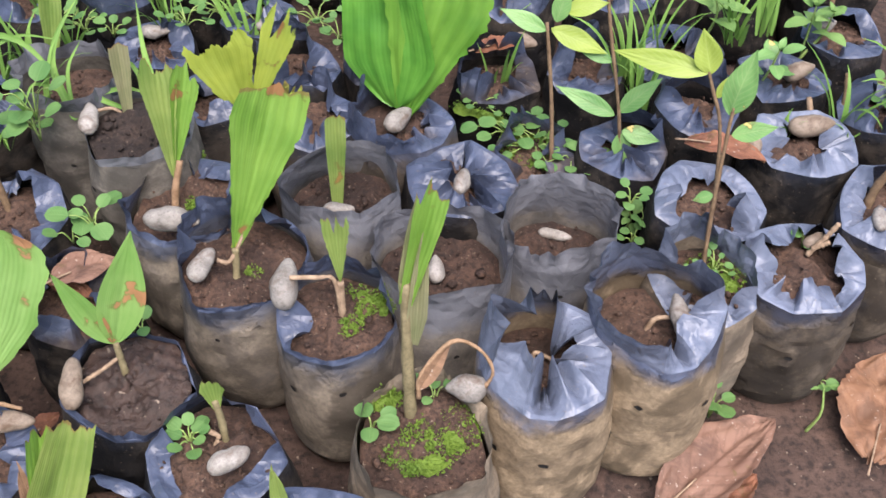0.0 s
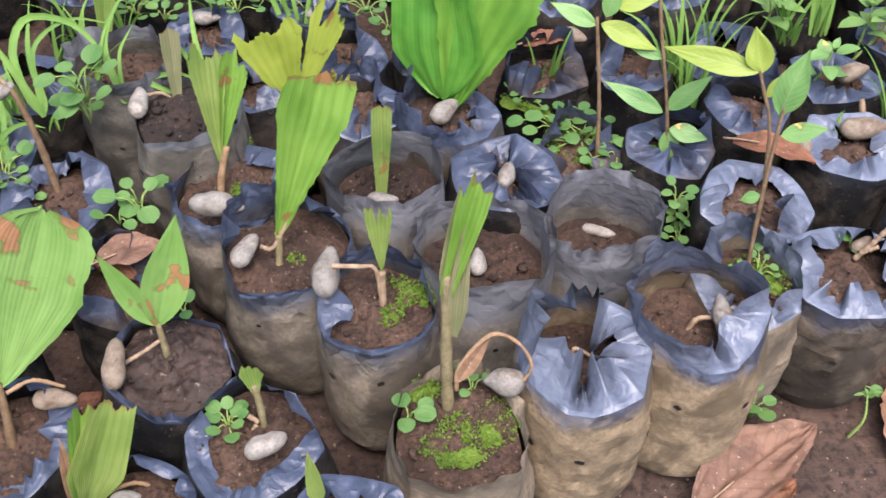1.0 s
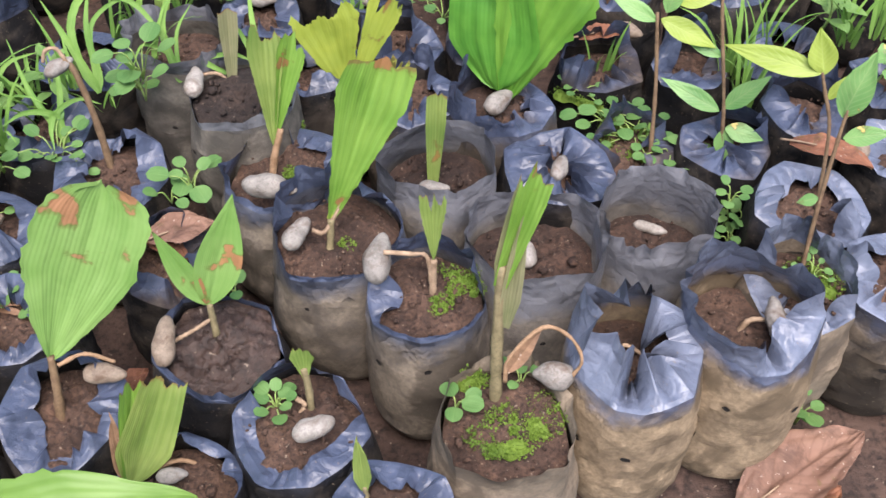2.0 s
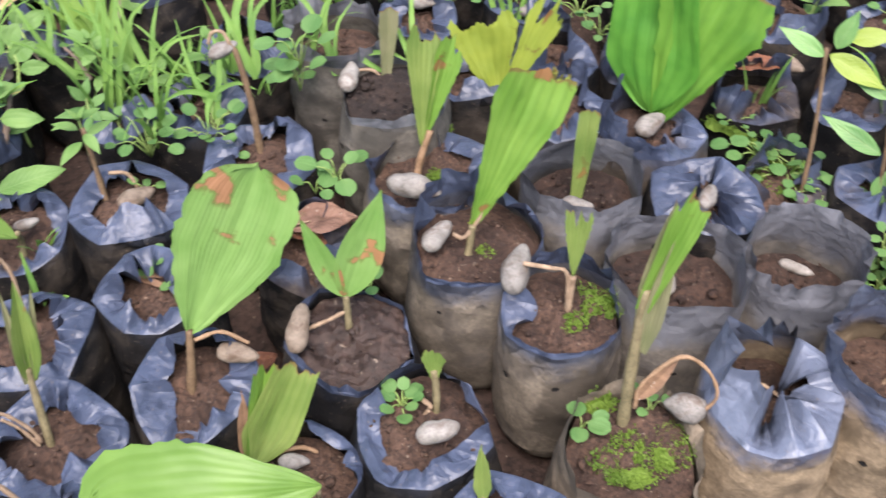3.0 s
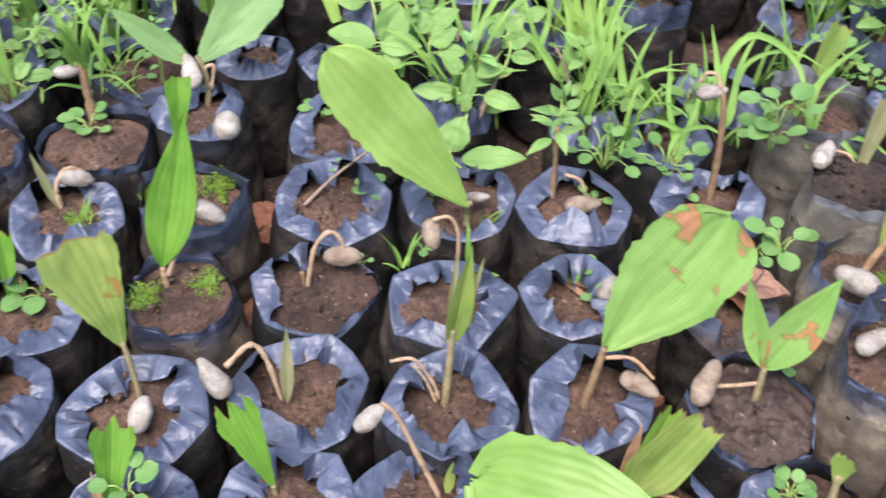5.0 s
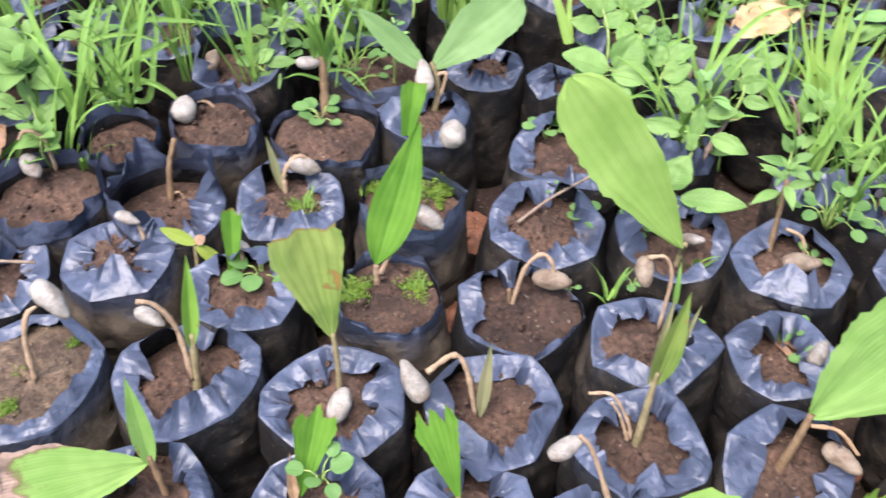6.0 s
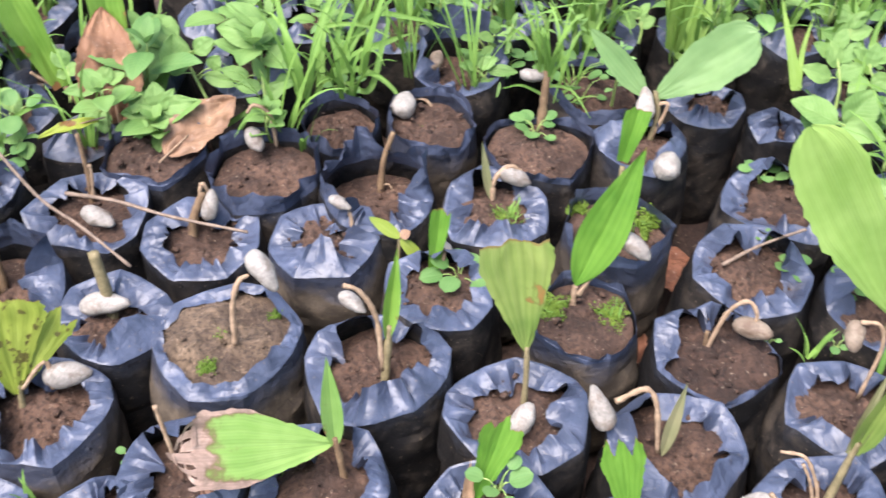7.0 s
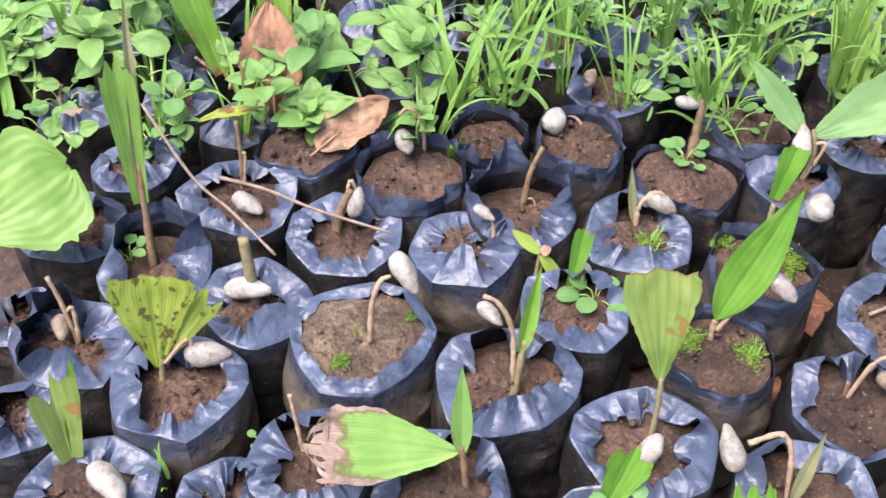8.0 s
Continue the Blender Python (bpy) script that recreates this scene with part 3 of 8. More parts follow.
def blade_mesh(base, tip, width, normal, shape, bow=0.0, pleat=0.0, jag=0.0, cup=0.0, seed=0, nu=22, nv=15, twist=0.0, notch=0.0, ripple=0.0, tear=0.0):
    """A leaf blade from base to tip. shape: wedge (a cut-off fan), oval, lance, strap or round; bow bends it towards its normal;
    cup folds its sides up; pleat ripples it across; jag tears its end."""
    rng = np.random.default_rng(seed)
    base, tip, normal = Vector(base), Vector(tip), Vector(normal)
    axis = tip - base
    length = axis.length
    axis.normalize()
    side = axis.cross(normal).normalized()
    nor = side.cross(axis).normalized()
    teeth = np.interp(np.linspace(0, 1, nv), np.linspace(0, 1, 8), rng.normal(size=8)) + rng.normal(size=nv) * 0.14
    teeth = teeth - teeth.max()
    teeth = teeth / max(1e-6, np.abs(teeth).max())
    rag = rng.normal(size=(2, nu)) * 0.03
    strip = np.cumsum(rng.uniform(size=nv) < 0.2)
    cut = rng.uniform(0.0, 1.0, nv)[strip]
    curl = rng.normal(size=nv)[strip]
    verts, uvs = [], []
    wave = rng.uniform(0, 6.28)
    for i in range(nu):
        u = i / (nu - 1)
        tw = twist * u
        sd = side * math.cos(tw) + nor * math.sin(tw)
        nn = nor * math.cos(tw) - side * math.sin(tw)
        if shape == "wedge":
            f = 0.04 + 0.96 * min(1.0, u / 0.8) ** 0.85 * (1 - 0.10 * max(0, (u - 0.8) / 0.2) ** 2)
        elif shape == "oval":
            f = 0.03 + 0.97 * math.sin(math.pi * min(1, 0.03 + 0.97 * u ** 0.85)) ** 0.75
        elif shape == "paddle":
            f = 0.03 + 0.97 * min(1, u / 0.5) ** 0.8 * (1 - max(0, (u - 0.7) / 0.3) ** 2.6) ** 0.5 if u < 0.999 else 0.12
        elif shape == "lance":
            f = 0.02 + 0.98 * (math.sin(math.pi * u ** 0.75)) ** 1.1
        elif shape == "blunt":
            f = (0.10 + 0.90 * min(1.0, u / 0.32) ** 0.7) * (1 - 0.22 * max(0, (u - 0.4) / 0.6))
        elif shape == "cut":
            f = min(1.0, 0.45 + 0.75 * u)
        elif shape == "round":
            f = 0.06 + 0.94 * math.sqrt(max(0, 1 - (2 * u - 1) ** 2))
        else:
            f = min(1, 0.35 + u * 2.5) * (1 - u ** 3) + 0.03
        for j in range(nv):
            v = 2 * j / (nv - 1) - 1
            uu = u * (1 + jag * teeth[j] * u ** 3 - notch * max(0, 1 - abs(v) * 1.25) * u ** 2)
            if tear:
                uu -= tear * cut[j] * max(0, (u - 0.70) / 0.30) ** 1.2
            edge = 1 + (rag[0 if v < 0 else 1][i] if abs(v) > 0.9 and shape in ("wedge", "oval", "paddle") else 0)
            off = v * f * width * 0.5 * edge
            z = bow * length * 4 * (uu * (1 - uu) * 0.5 + 0.0) - bow * length * uu ** 2 * 0.6
            z += cup * abs(off) + pleat * width * f * math.cos(v * 6.5 * math.pi + 0.3 * wave) * 0.016
            if ripple:
                z += ripple * width * (noise.noise(Vector((u * 5, v * 2.5, seed))) * 0.22 + noise.noise(Vector((u * 14, v * 7, seed))) * 0.06)
            if tear:
                z += tear * curl[j] * width * 0.35 * max(0, (u - 0.6) / 0.4) ** 2
            z += 0.016 * width * math.sin(6 * u + 3 * v + wave)
            verts.append(base + axis * (uu * length) + sd * off + nn * z)
            uvs.append((u, v * 0.5 + 0.5))
    faces = grid_faces(nu, nv)
    if tear:
        faces = [f for q, f in enumerate(faces) if strip[q % (nv - 1)] == strip[q % (nv - 1) + 1] or q // (nv - 1) < nu * 0.76]
    return verts, faces, uvs


def seed_mesh(at, length, direction, seed=0, fat=0.62):
    """An egg-shaped palm seed with a blunt and a narrower end."""
    rng = np.random.default_rng(seed)
    d = Vector(direction).normalized()
    u = d.cross(Vector((0.2, 0.1, 0.97))).normalized()
    w = d.cross(u)
    verts, nu, nv = [], 23, 24
    off = Vector((seed * 1.7, 0.3, 0.9))
    beak = rng.uniform(0.03, 0.11)
    flat = rng.uniform(0.80, 0.98)
    for i in range(nu):
        s = i / (nu - 1)
        x = -math.cos(math.pi * s)
        rad = math.sin(math.pi * s) ** 0.86 * fat * (1 - 0.16 * x) * 0.5
        tipx = x * 0.5 + beak * max(0, x) ** 7
        for j in range(nv):
            a = 2 * math.pi * j / nv
            p = d * tipx + (u * math.cos(a) + w * math.sin(a) * flat) * rad
            p += p.normalized() * (noise.noise(p * 2.6 + off) * 0.060 + (0.3 - abs(noise.noise(p * 5.5 + off))) * 0.030 + noise.noise(p * 13 + off) * 0.010)
            verts.append(Vector(at) + p * length)
    return verts, grid_faces(nu, nv, True)


count = [0]


def next_seed():
    count[0] += 1
    return count[0]


def local(ob, p):
    return Vector(p) - ob.location


def seedling(key, x, y, label, z=None):
    """The Empty of a palm seedling, at its foot on the soil of a bag."""
    return thing("palm_seedling", (x, y, BAGS[key][2] if z is None else z), label, "seedling", "palm seedlings")


def stem(s, points, r0=0.003, r1=0.002, mat=None, name="stem", label=""):
    v, f = tube([local(s, p) for p in points], r0, r1, 16, 9, 0.10, next_seed())
    return part(name, v, f, mat or STEM_GREEN, s, label)


def stalk(s, *points, r=0.0021, mat=None):
    """The dry stalk between the seed and the shoot."""
    v, f = tube([local(s, p) for p in points], r * 0.85, r * 0.7, 26, 8, 0.2, next_seed())
    return part("seed_stalk", v, f, mat or STALK, s, "dry tan stalk")


def seed(s, x, y, z, length, yaw, tilt=0.0, mat=None, fat=0.62):
    d = (math.cos(radians(yaw)) * math.cos(radians(tilt)), math.sin(radians(yaw)) * math.cos(radians(tilt)), math.sin(radians(tilt)))
    v, f = seed_mesh(local(s, (x, y, z)), length, d, next_seed(), fat)
    return part("seed", v, f, mat or SEED, s, "smooth greyish seed husk")


def facing(yaw, tilt=0.0):
    return (math.cos(radians(yaw)) * math.cos(radians(tilt)), math.sin(radians(yaw)) * math.cos(radians(tilt)), math.sin(radians(tilt)))


def leaf(s, base, tip, width, yaw, mat=None, shape="wedge", tilt=25.0, bow=0.0, pleat=0.30, jag=0.12, cup=0.0, twist=0.0, notch=0.0, tear=0.0, label=""):
    if shape in ("paddle", "oval", "lance"):
        pleat *= 0.3
    v, f, uv = blade_mesh(local(s, base), local(s, tip), width, facing(yaw, tilt), shape, bow, pleat, jag, cup, next_seed(), 28, 41, radians(twist), notch, 0.09, tear)
    return part("leaf", v, f, mat or LEAF, s, label, True, uv)


def lone_seed(x, y, z, length, yaw, tilt=0.0, mat=None, fat=0.62, label="grey palm seed on damp soil"):
    """A palm seed that lies loose on the soil."""
    d = facing(yaw, tilt)
    v, f = seed_mesh((0, 0, 0), length, d, next_seed(), fat)
    ob = part("palm_seed", v, f, mat or SEED, None)
    ob.location = (x, y, z)
    return tagged(ob, label, "seed", "palm seeds")


def tuft_mesh(n, length, width, spread, droop, rng):
    """Blades of grass that arch outwards from one foot."""
    verts, faces, uvs = [], [], []
    for _ in range(n):
        a = rng.uniform(0, 6.28)
        out = Vector((math.cos(a), math.sin(a), 0))
        ln, wd, lean, dr = length * rng.uniform(0.5, 1.15), width * rng.uniform(0.6, 1.2), spread * rng.uniform(0.3, 1.3), droop * rng.uniform(0.3, 1.4)
        foot = out * rng.uniform(0, 0.006) + Vector((rng.normal() * 0.004, rng.normal() * 0.004, -0.003))
        side = Vector((-out.y, out.x, 0)) * math.cos(0.5) + Vector((0, 0, 0.4 * rng.normal()))
        steps, p, start = 10, foot.copy(), len(verts)
        for i in range(steps):
            u = i / (steps - 1)
            bend = lean + dr * u * u
            w = wd * 0.5 * min(1, 0.5 + u * 3) * (1 - u ** 2.2) + 0.0002
            keel = Vector((0, 0, 0.35 * w))
            verts += [p - side * w + keel, p.copy(), p + side * w + keel]
            uvs += [(u, 0.0), (u, 0.5), (u, 1.0)]
            p = p + (out * math.sin(bend) + Vector((0, 0, math.cos(bend)))) * (ln / (steps - 1))
        faces += grid_faces(steps, 3, False, start)
    return verts, faces, uvs


def grass(x, y, z, n=8, length=0.07, width=0.004, spread=0.35, droop=1.3, mat=None, label="tuft of arching fresh green grass"):
    rng = np.random.default_rng(5000 + next_seed())
    v, f, uv = tuft_mesh(n, length, width, spread, droop, rng)
    ob = part("grass_tuft", v, f, mat or GRASS, None, "", True, uv)
    ob.location = (x, y, z)
    return tagged(ob, label, "grass", "grass", "stuff")


def moss(x, y, z, r=0.02, n=220, mat=None, size=0.0021, label="bright green moss patch on the soil"):
    """A patch of tiny leaves and cushions with an uneven edge."""
    rng = np.random.default_rng(6000 + next_seed())
    verts, faces, uvs = [], [], []
    lobes = ring_noise(rng, 36, 5, 0.6)
    rings, spokes = 9, 36
    for i in range(rings):
        for j in range(spokes):
            a, s = 2 * math.pi * j / spokes, i / (rings - 1)
            rr = r * (0.85 + 0.4 * lobes[j]) * s * 0.95
            q = Vector((rr * math.cos(a), rr * math.sin(a), 0))
            lift = noise.noise(q * 160 + Vector((x * 50, y * 50, 0)))
            q.z = 0.0024 + lift * 0.0030 - 0.006 * s ** 4 + (noise.noise(q * 420) * 0.0014)
            verts.append(q)
            uvs.append((s, 0.5 + 0.5 * lift))
    faces += grid_faces(rings, spokes, True)
    for _ in range(int(n * 2.4)):
        a = rng.uniform(0, 6.28)
        rr = r * math.sqrt(rng.uniform(0, 1)) * (0.9 + 0.45 * lobes[int(a / 6.2832 * 36) % 36])
        at = Vector((rr * math.cos(a), rr * math.sin(a), 0.0022 + abs(rng.normal()) * 0.0016))
        d = Vector((rng.normal(), rng.normal(), 0.35 + abs(rng.normal()) * 0.5)).normalized()
        sd = d.cross(Vector((rng.normal(), rng.normal(), 1.5))).normalized()
        ln = size * rng.uniform(0.5, 1.4)
        s = len(verts)
        verts += [at, at + d * ln * 0.55 + sd * ln * 0.36, at + d * ln, at + d * ln * 0.55 - sd * ln * 0.36]
        uvs += [(0, 0.5), (0.5, 1), (1, 0.5), (0.5, 0)]
        faces.append((s, s + 1, s + 2, s + 3))
    ob = part("moss_patch", verts, faces, mat or MOSS, None, "", False, uvs)
    ob.location = (x, y, z)
    return tagged(ob, label, "moss", "", "stuff")


def small_leaf(parent, base, out, length, width, tilt, mat, shape="round", name="leaf", nu=9, nv=7, cup=0.12, bow=0.05):
    """A leaf that grows from base along the heading out, rising by tilt degrees."""
    h = Vector((math.cos(out) * math.cos(radians(tilt)), math.sin(out) * math.cos(radians(tilt)), math.sin(radians(tilt))))
    nrm = Vector((-math.cos(out) * math.sin(radians(tilt)), -math.sin(out) * math.sin(radians(tilt)), math.cos(radians(tilt))))
    v, f, uv = blade_mesh(base, Vector(base) + h * length, width, nrm, shape, bow, 0.0, 0.0, cup, next_seed(), nu, nv)
    return part(name, v, f, mat, parent, "", True, uv)


def round_weed(x, y, z, n=5, size=0.014, height=0.012, spread=0.016, mat=None, label="low weed with small round green leaves"):
    """Round leaves on thin stalks about one foot."""
    rng = np.random.default_rng(7000 + next_seed())
    w = thing("weed", (x, y, z), label, "weed", "weeds")
    turn = rng.uniform(0, 6.28)
    for i in range(n):
        a = turn + i * 2.4 + rng.normal() * 0.25
        reach = spread * (0.35 + 0.65 * (i + 1) / n) * rng.uniform(0.8, 1.15)
        up = height * rng.uniform(0.6, 1.25)
        end = Vector((math.cos(a) * reach, math.sin(a) * reach, up))
        v, f = tube([(0, 0, -0.004), end * 0.5 + Vector((0, 0, up * 0.35)), end], 0.0008, 0.0005, 7, 5, 0, i)
        st = part("stalk", v, f, HERB_STEM, w)
        s = size * rng.uniform(0.7, 1.15)
        small_leaf(st, end, a, s, s * 0.92, rng.uniform(-8, 32), mat or WEED, "round")
    return w


def herb(x, y, z, height=0.08, tiers=4, length=0.026, width=0.016, mat=None, lean=(0, 0), shape="oval", label="upright weed with paired oval green leaves"):
    """An upright weed: pairs of leaves crosswise up a stem."""
    rng = np.random.default_rng(8000 + next_seed())
    w = thing("herb", (x, y, z), label, "weed", "herbs")
    tip = Vector((lean[0], lean[1], height))
    line = [Vector((0, 0, -0.005)), tip * 0.5 + Vector((rng.normal() * 0.004, rng.normal() * 0.004, 0)), tip]
    v, f = tube(line, 0.0017, 0.0008, 12, 6, 0.05, next_seed())
    part("stem", v, f, HERB_STEM, w)
    pts = spline(line, 41)
    turn = rng.uniform(0, 6.28)
    for k in range(tiers):
        s = 0.3 + 0.7 * (k + 0.6) / tiers if tiers > 1 else 1.0
        at = pts[min(40, int(40 * s))]
        grow = (1.0 - 0.45 * abs(s - 0.65)) * rng.uniform(0.8, 1.15)
        for half in (0, math.pi):
            a = turn + k * 1.57 + half + rng.normal() * 0.2
            stalk_end = at + Vector((math.cos(a), math.sin(a), 0.5)) * 0.004
            small_leaf(w, stalk_end, a, length * grow, width * grow, rng.uniform(-12, 34), mat or HERB, shape, "leaf", 11, 9, 0.18, 0.10)
    for a in (turn, turn + 2.1, turn + 4.2):
        small_leaf(w, pts[40], a, length * 0.5, width * 0.45, 50, mat or HERB, shape, "leaf", 9, 7, 0.2, 0.08)
    return w


def leafy_weed(foot, leaves, mat=None, label="leafy green weed with broad oval leaves"):
    """A weed whose leaves run from base to tip with a width; a thin stem joins them to the foot."""
    rng = np.random.default_rng(8500 + next_seed())
    foot = Vector(foot)
    w = thing("weed", foot, label, "weed", "weeds")
    out = Vector((-0.10 - foot.x, 0.06 - foot.y, 0)).normalized()
    bases = [Vector(b) - foot for b, _, _ in leaves]
    top = max(bases, key=lambda b: b.z)
    v, f = tube([Vector((0, 0, -0.006)), top * 0.5 + Vector((rng.normal() * 0.003, rng.normal() * 0.003, 0)), top], 0.0018, 0.0010, 12, 6, 0.05, next_seed())
    part("stem", v, f, HERB_STEM, w)
    line = spline([Vector((0, 0, 0)), top * 0.5, top], 21)
    for base, (_, tip, width) in zip(bases, leaves):
        join = min(line, key=lambda q: (q - base).length + 0.6 * max(0.0, q.z - base.z))
        if (join - base).length > 0.003:
            v, f = tube([join, join.lerp(base, 0.6) + Vector((0, 0, 0.002)), base], 0.0008, 0.0006, 7, 5, 0, next_seed())
            part("leaf_stalk", v, f, HERB_STEM, w)
        nrm = out * 0.55 + Vector((rng.normal() * 0.18, rng.normal() * 0.18, 0.8))
        v, f, uv = blade_mesh(base, Vector(tip) - foot, width, nrm, "oval" if width > 0.010 else "lance", rng.uniform(0.02, 0.14), 0.0, 0.0, rng.uniform(0.1, 0.3), next_seed(), 15, 11, 0.0, 0.0, 0.35)
        part("leaf", v, f, mat or HERB, w, "", True, uv)
    return w


def grass_blades(foot, blades, mat=None, label="arching broad grass blades, fresh green"):
    """Long single blades of grass, each along a curve of its own, keeled in the middle."""
    foot = Vector(foot)
    verts, faces, uvs = [], [], []
    for points, width in blades:
        line = spline([foot] + [Vector(p) for p in points], 22)
        start = len(verts)
        for i, p in enumerate(line):
            u = i / 21
            d = (line[min(i + 1, 21)] - line[max(i - 1, 0)]).normalized()
            side = d.cross(Vector((-0.10 - p.x, 0.06 - p.y, 0.75 - p.z))).normalized()
            nor = side.cross(d)
            w = width * 0.5 * min(1.0, 0.45 + 2.2 * u) * (1 - u ** 2.6) + 0.0002
            verts += [p - foot - side * w + nor * 0.35 * w, p - foot, p - foot + side * w + nor * 0.35 * w]
            uvs += [(u, 0.0), (u, 0.5), (u, 1.0)]
        faces += grid_faces(22, 3, False, start)
    ob = part("grass_tuft", verts, faces, mat or GRASS, None, "", True, uvs)
    ob.location = foot
    return tagged(ob, label, "grass", "grass", "stuff")


def sapling(points, r0, r1, label):
    """A thin woody stem; its leaves are added to it one by one."""
    foot = Vector(points[0])
    w = thing("sapling", foot, label, "sapling", "saplings")
    v, f = tube([Vector(p) - foot for p in points], r0 * 0.75, r1 * 0.75, 22, 8, 0.10, next_seed())
    part("stem", v, f, STEM_BROWN, w)
    return w


def fallen_leaf(x, y, z, length=0.09, width=0.05, yaw=0.0, mat=None, pitch=0.0, curl=0.12, cup=0.25, label="dry brown fallen leaf, curled and brittle"):
    rng = np.random.default_rng(9000 + next_seed())
    d = Vector((math.cos(radians(yaw)) * math.cos(radians(pitch)), math.sin(radians(yaw)) * math.cos(radians(pitch)), math.sin(radians(pitch))))
    n = Vector((-math.cos(radians(yaw)) * math.sin(radians(pitch)), -math.sin(radians(yaw)) * math.sin(radians(pitch)), math.cos(radians(pitch))))
    v, f, uv = blade_mesh(-d * length * 0.5, d * length * 0.5, width, n, "oval", curl, 0.5, 0.03, cup, next_seed(), 34, 23, radians(rng.uniform(-14, 14)), 0.0, 0.55)
    ob = thing("fallen_leaf", (x, y, z), label, "dead leaf", "fallen leaves")
    part("blade", v, f, mat or DRY_LEAF, ob, "", True, uv)
    q = [p for p in spline([-d * length * 0.62 + n * 0.002, -d * length * 0.2 + n * curl * length * 0.62, d * length * 0.42 + n * curl * length * 0.2], 5)]
    tv, tf = tube(q[:3], 0.0011, 0.0008, 9, 6, 0.05, next_seed())
    part("leaf_stalk", tv, tf, STALK, ob)
    return ob


def twig(points, r=0.0018, label="thin dry twig lying across the bags", mat=None):
    foot = Vector(points[0])
    v, f = tube([Vector(p) - foot for p in points], r, r * 0.7, 30, 8, 0.14, next_seed())
    ob = part("twig", v, f, mat or TWIG, None)
    ob.location = foot
    return tagged(ob, label, "twig")


# ---- ground ----
def ground():
    verts, n, reach = [], 170, 300.0
    for i in range(n):
        for j in range(n):
            # finer in the middle, where the bags stand
            u, v = 2 * i / (n - 1) - 1, 2 * j / (n - 1) - 1
            x, y = -0.3 + 1.1 * u + reach * u ** 9, 0.45 + 1.1 * v + reach * v ** 9
            q = Vector((x * 9, y * 9, 0.3))
            z = noise.noise(q) * 0.006 + noise.noise(q * 3) * 0.003 + (0.5 - abs(noise.noise(q * 7))) * 0.002
            verts.append((x, y, z - 0.004))
    g = part("ground", verts, grid_faces(n, n), EARTH)
    return tagged(g, "damp trodden brown earth of the nursery bed", "ground", kind="structure")


ground()

# ---- bags, plants and litter ----
polybag("a1", -0.359, 0.903, 0.0480, 0.168, style='up', film=FILM_DUSTY, drop=0.02, flap=0.022)
polybag("a2", -0.284, 0.839, 0.0519, 0.166, style='up', film=FILM_DUSTY, drop=0.005, flap=0.010, soil=SOIL_DARK)
polybag("a3", -0.233, 0.777, 0.0575, 0.148, style='mixed', film=FILM_CAKED, up_at=170, low_at=-70)
polybag("b", -0.176, 0.700, 0.0561, 0.153, style='mixed', up_at=80, film=FILM_CAKED, drop=0.010, flap=0.026, low_at=-75)
polybag("c", -0.094, 0.645, 0.0493, 0.150, style='mixed', up_at=60, film=FILM_CAKED, drop=0.008, flap=0.026, low_at=-60)
polybag("d", -0.026, 0.539, 0.0546, 0.140, style='up', film=FILM_TAN, drop=0.008, flap=0.017)
polybag("e0", 0.069, 0.600, 0.0535, 0.166, style='mixed', up_at=140, film=FILM_MUDDY, drop=0.034, flap=0.046)
polybag("e", 0.158, 0.638, 0.0555, 0.166, style='mixed', up_at=110, film=FILM_MUDDY, drop=0.034, flap=0.034)
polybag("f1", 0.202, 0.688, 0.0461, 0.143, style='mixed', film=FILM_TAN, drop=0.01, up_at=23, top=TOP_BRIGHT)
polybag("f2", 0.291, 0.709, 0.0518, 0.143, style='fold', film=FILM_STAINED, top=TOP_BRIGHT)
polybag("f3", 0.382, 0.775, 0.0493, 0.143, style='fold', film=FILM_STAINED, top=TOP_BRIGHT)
polybag("g1", 0.088, 0.740, 0.0500, 0.160, style='up', film=FILM_GREY, drop=0.050, flap=0.014, soil=SOIL_RED)
polybag("g2", -0.012, 0.712, 0.0570, 0.150, style='up', film=FILM_GREY, drop=0.034, flap=0.014, soil=SOIL_RED)
polybag("g3", -0.100, 0.795, 0.0510, 0.146, style='up', film=FILM_GREY, drop=0.030, flap=0.014, soil=SOIL_RED)
polybag("g4", 0.005, 0.807, 0.0504, 0.143, style='crumple', film=FILM_SHADED)
polybag("g5", -0.050, 0.881, 0.0501, 0.138, style='mixed', film=FILM_STAINED, drop=0.012, up_at=155)
polybag("g6", -0.134, 0.892, 0.0452, 0.138, style='mixed', film=FILM_STAINED, up_at=108)
polybag("g7", -0.228, 0.919, 0.0407, 0.143, style='fold', film=FILM_SHADED)
polybag("h1", 0.074, 0.861, 0.0452, 0.108, style='mixed', film=FILM_SHADED, drop=0.006, up_at=107)
polybag("h2", 0.158, 0.860, 0.0419, 0.128, style='mixed', film=FILM_SHADED, up_at=48)
polybag("h3", 0.221, 0.783, 0.0508, 0.143, style='fold', film=FILM_SHADED, top=TOP_BRIGHT)
polybag("h4", 0.232, 0.905, 0.0428, 0.138, style='mixed', film=FILM_SHADED, up_at=57)
polybag("h5", 0.322, 0.856, 0.0494, 0.143, style='fold', film=FILM_SHADED, top=TOP_BRIGHT)
polybag("h6", 0.324, 0.957, 0.0445, 0.138, style='fold', film=FILM_SHADED)
polybag("h7", 0.392, 1.018, 0.0459, 0.143, style='fold', film=FILM_SHADED)
polybag("h8", 0.406, 0.903, 0.0402, 0.143, style='fold', film=FILM_SHADED)
polybag("k1", -0.304, 0.991, 0.0425, 0.143, style='fold', film=FILM_SHADED)
polybag("k2", -0.153, 0.960, 0.0414, 0.143, style='mixed', film=FILM_SHADED, up_at=126)
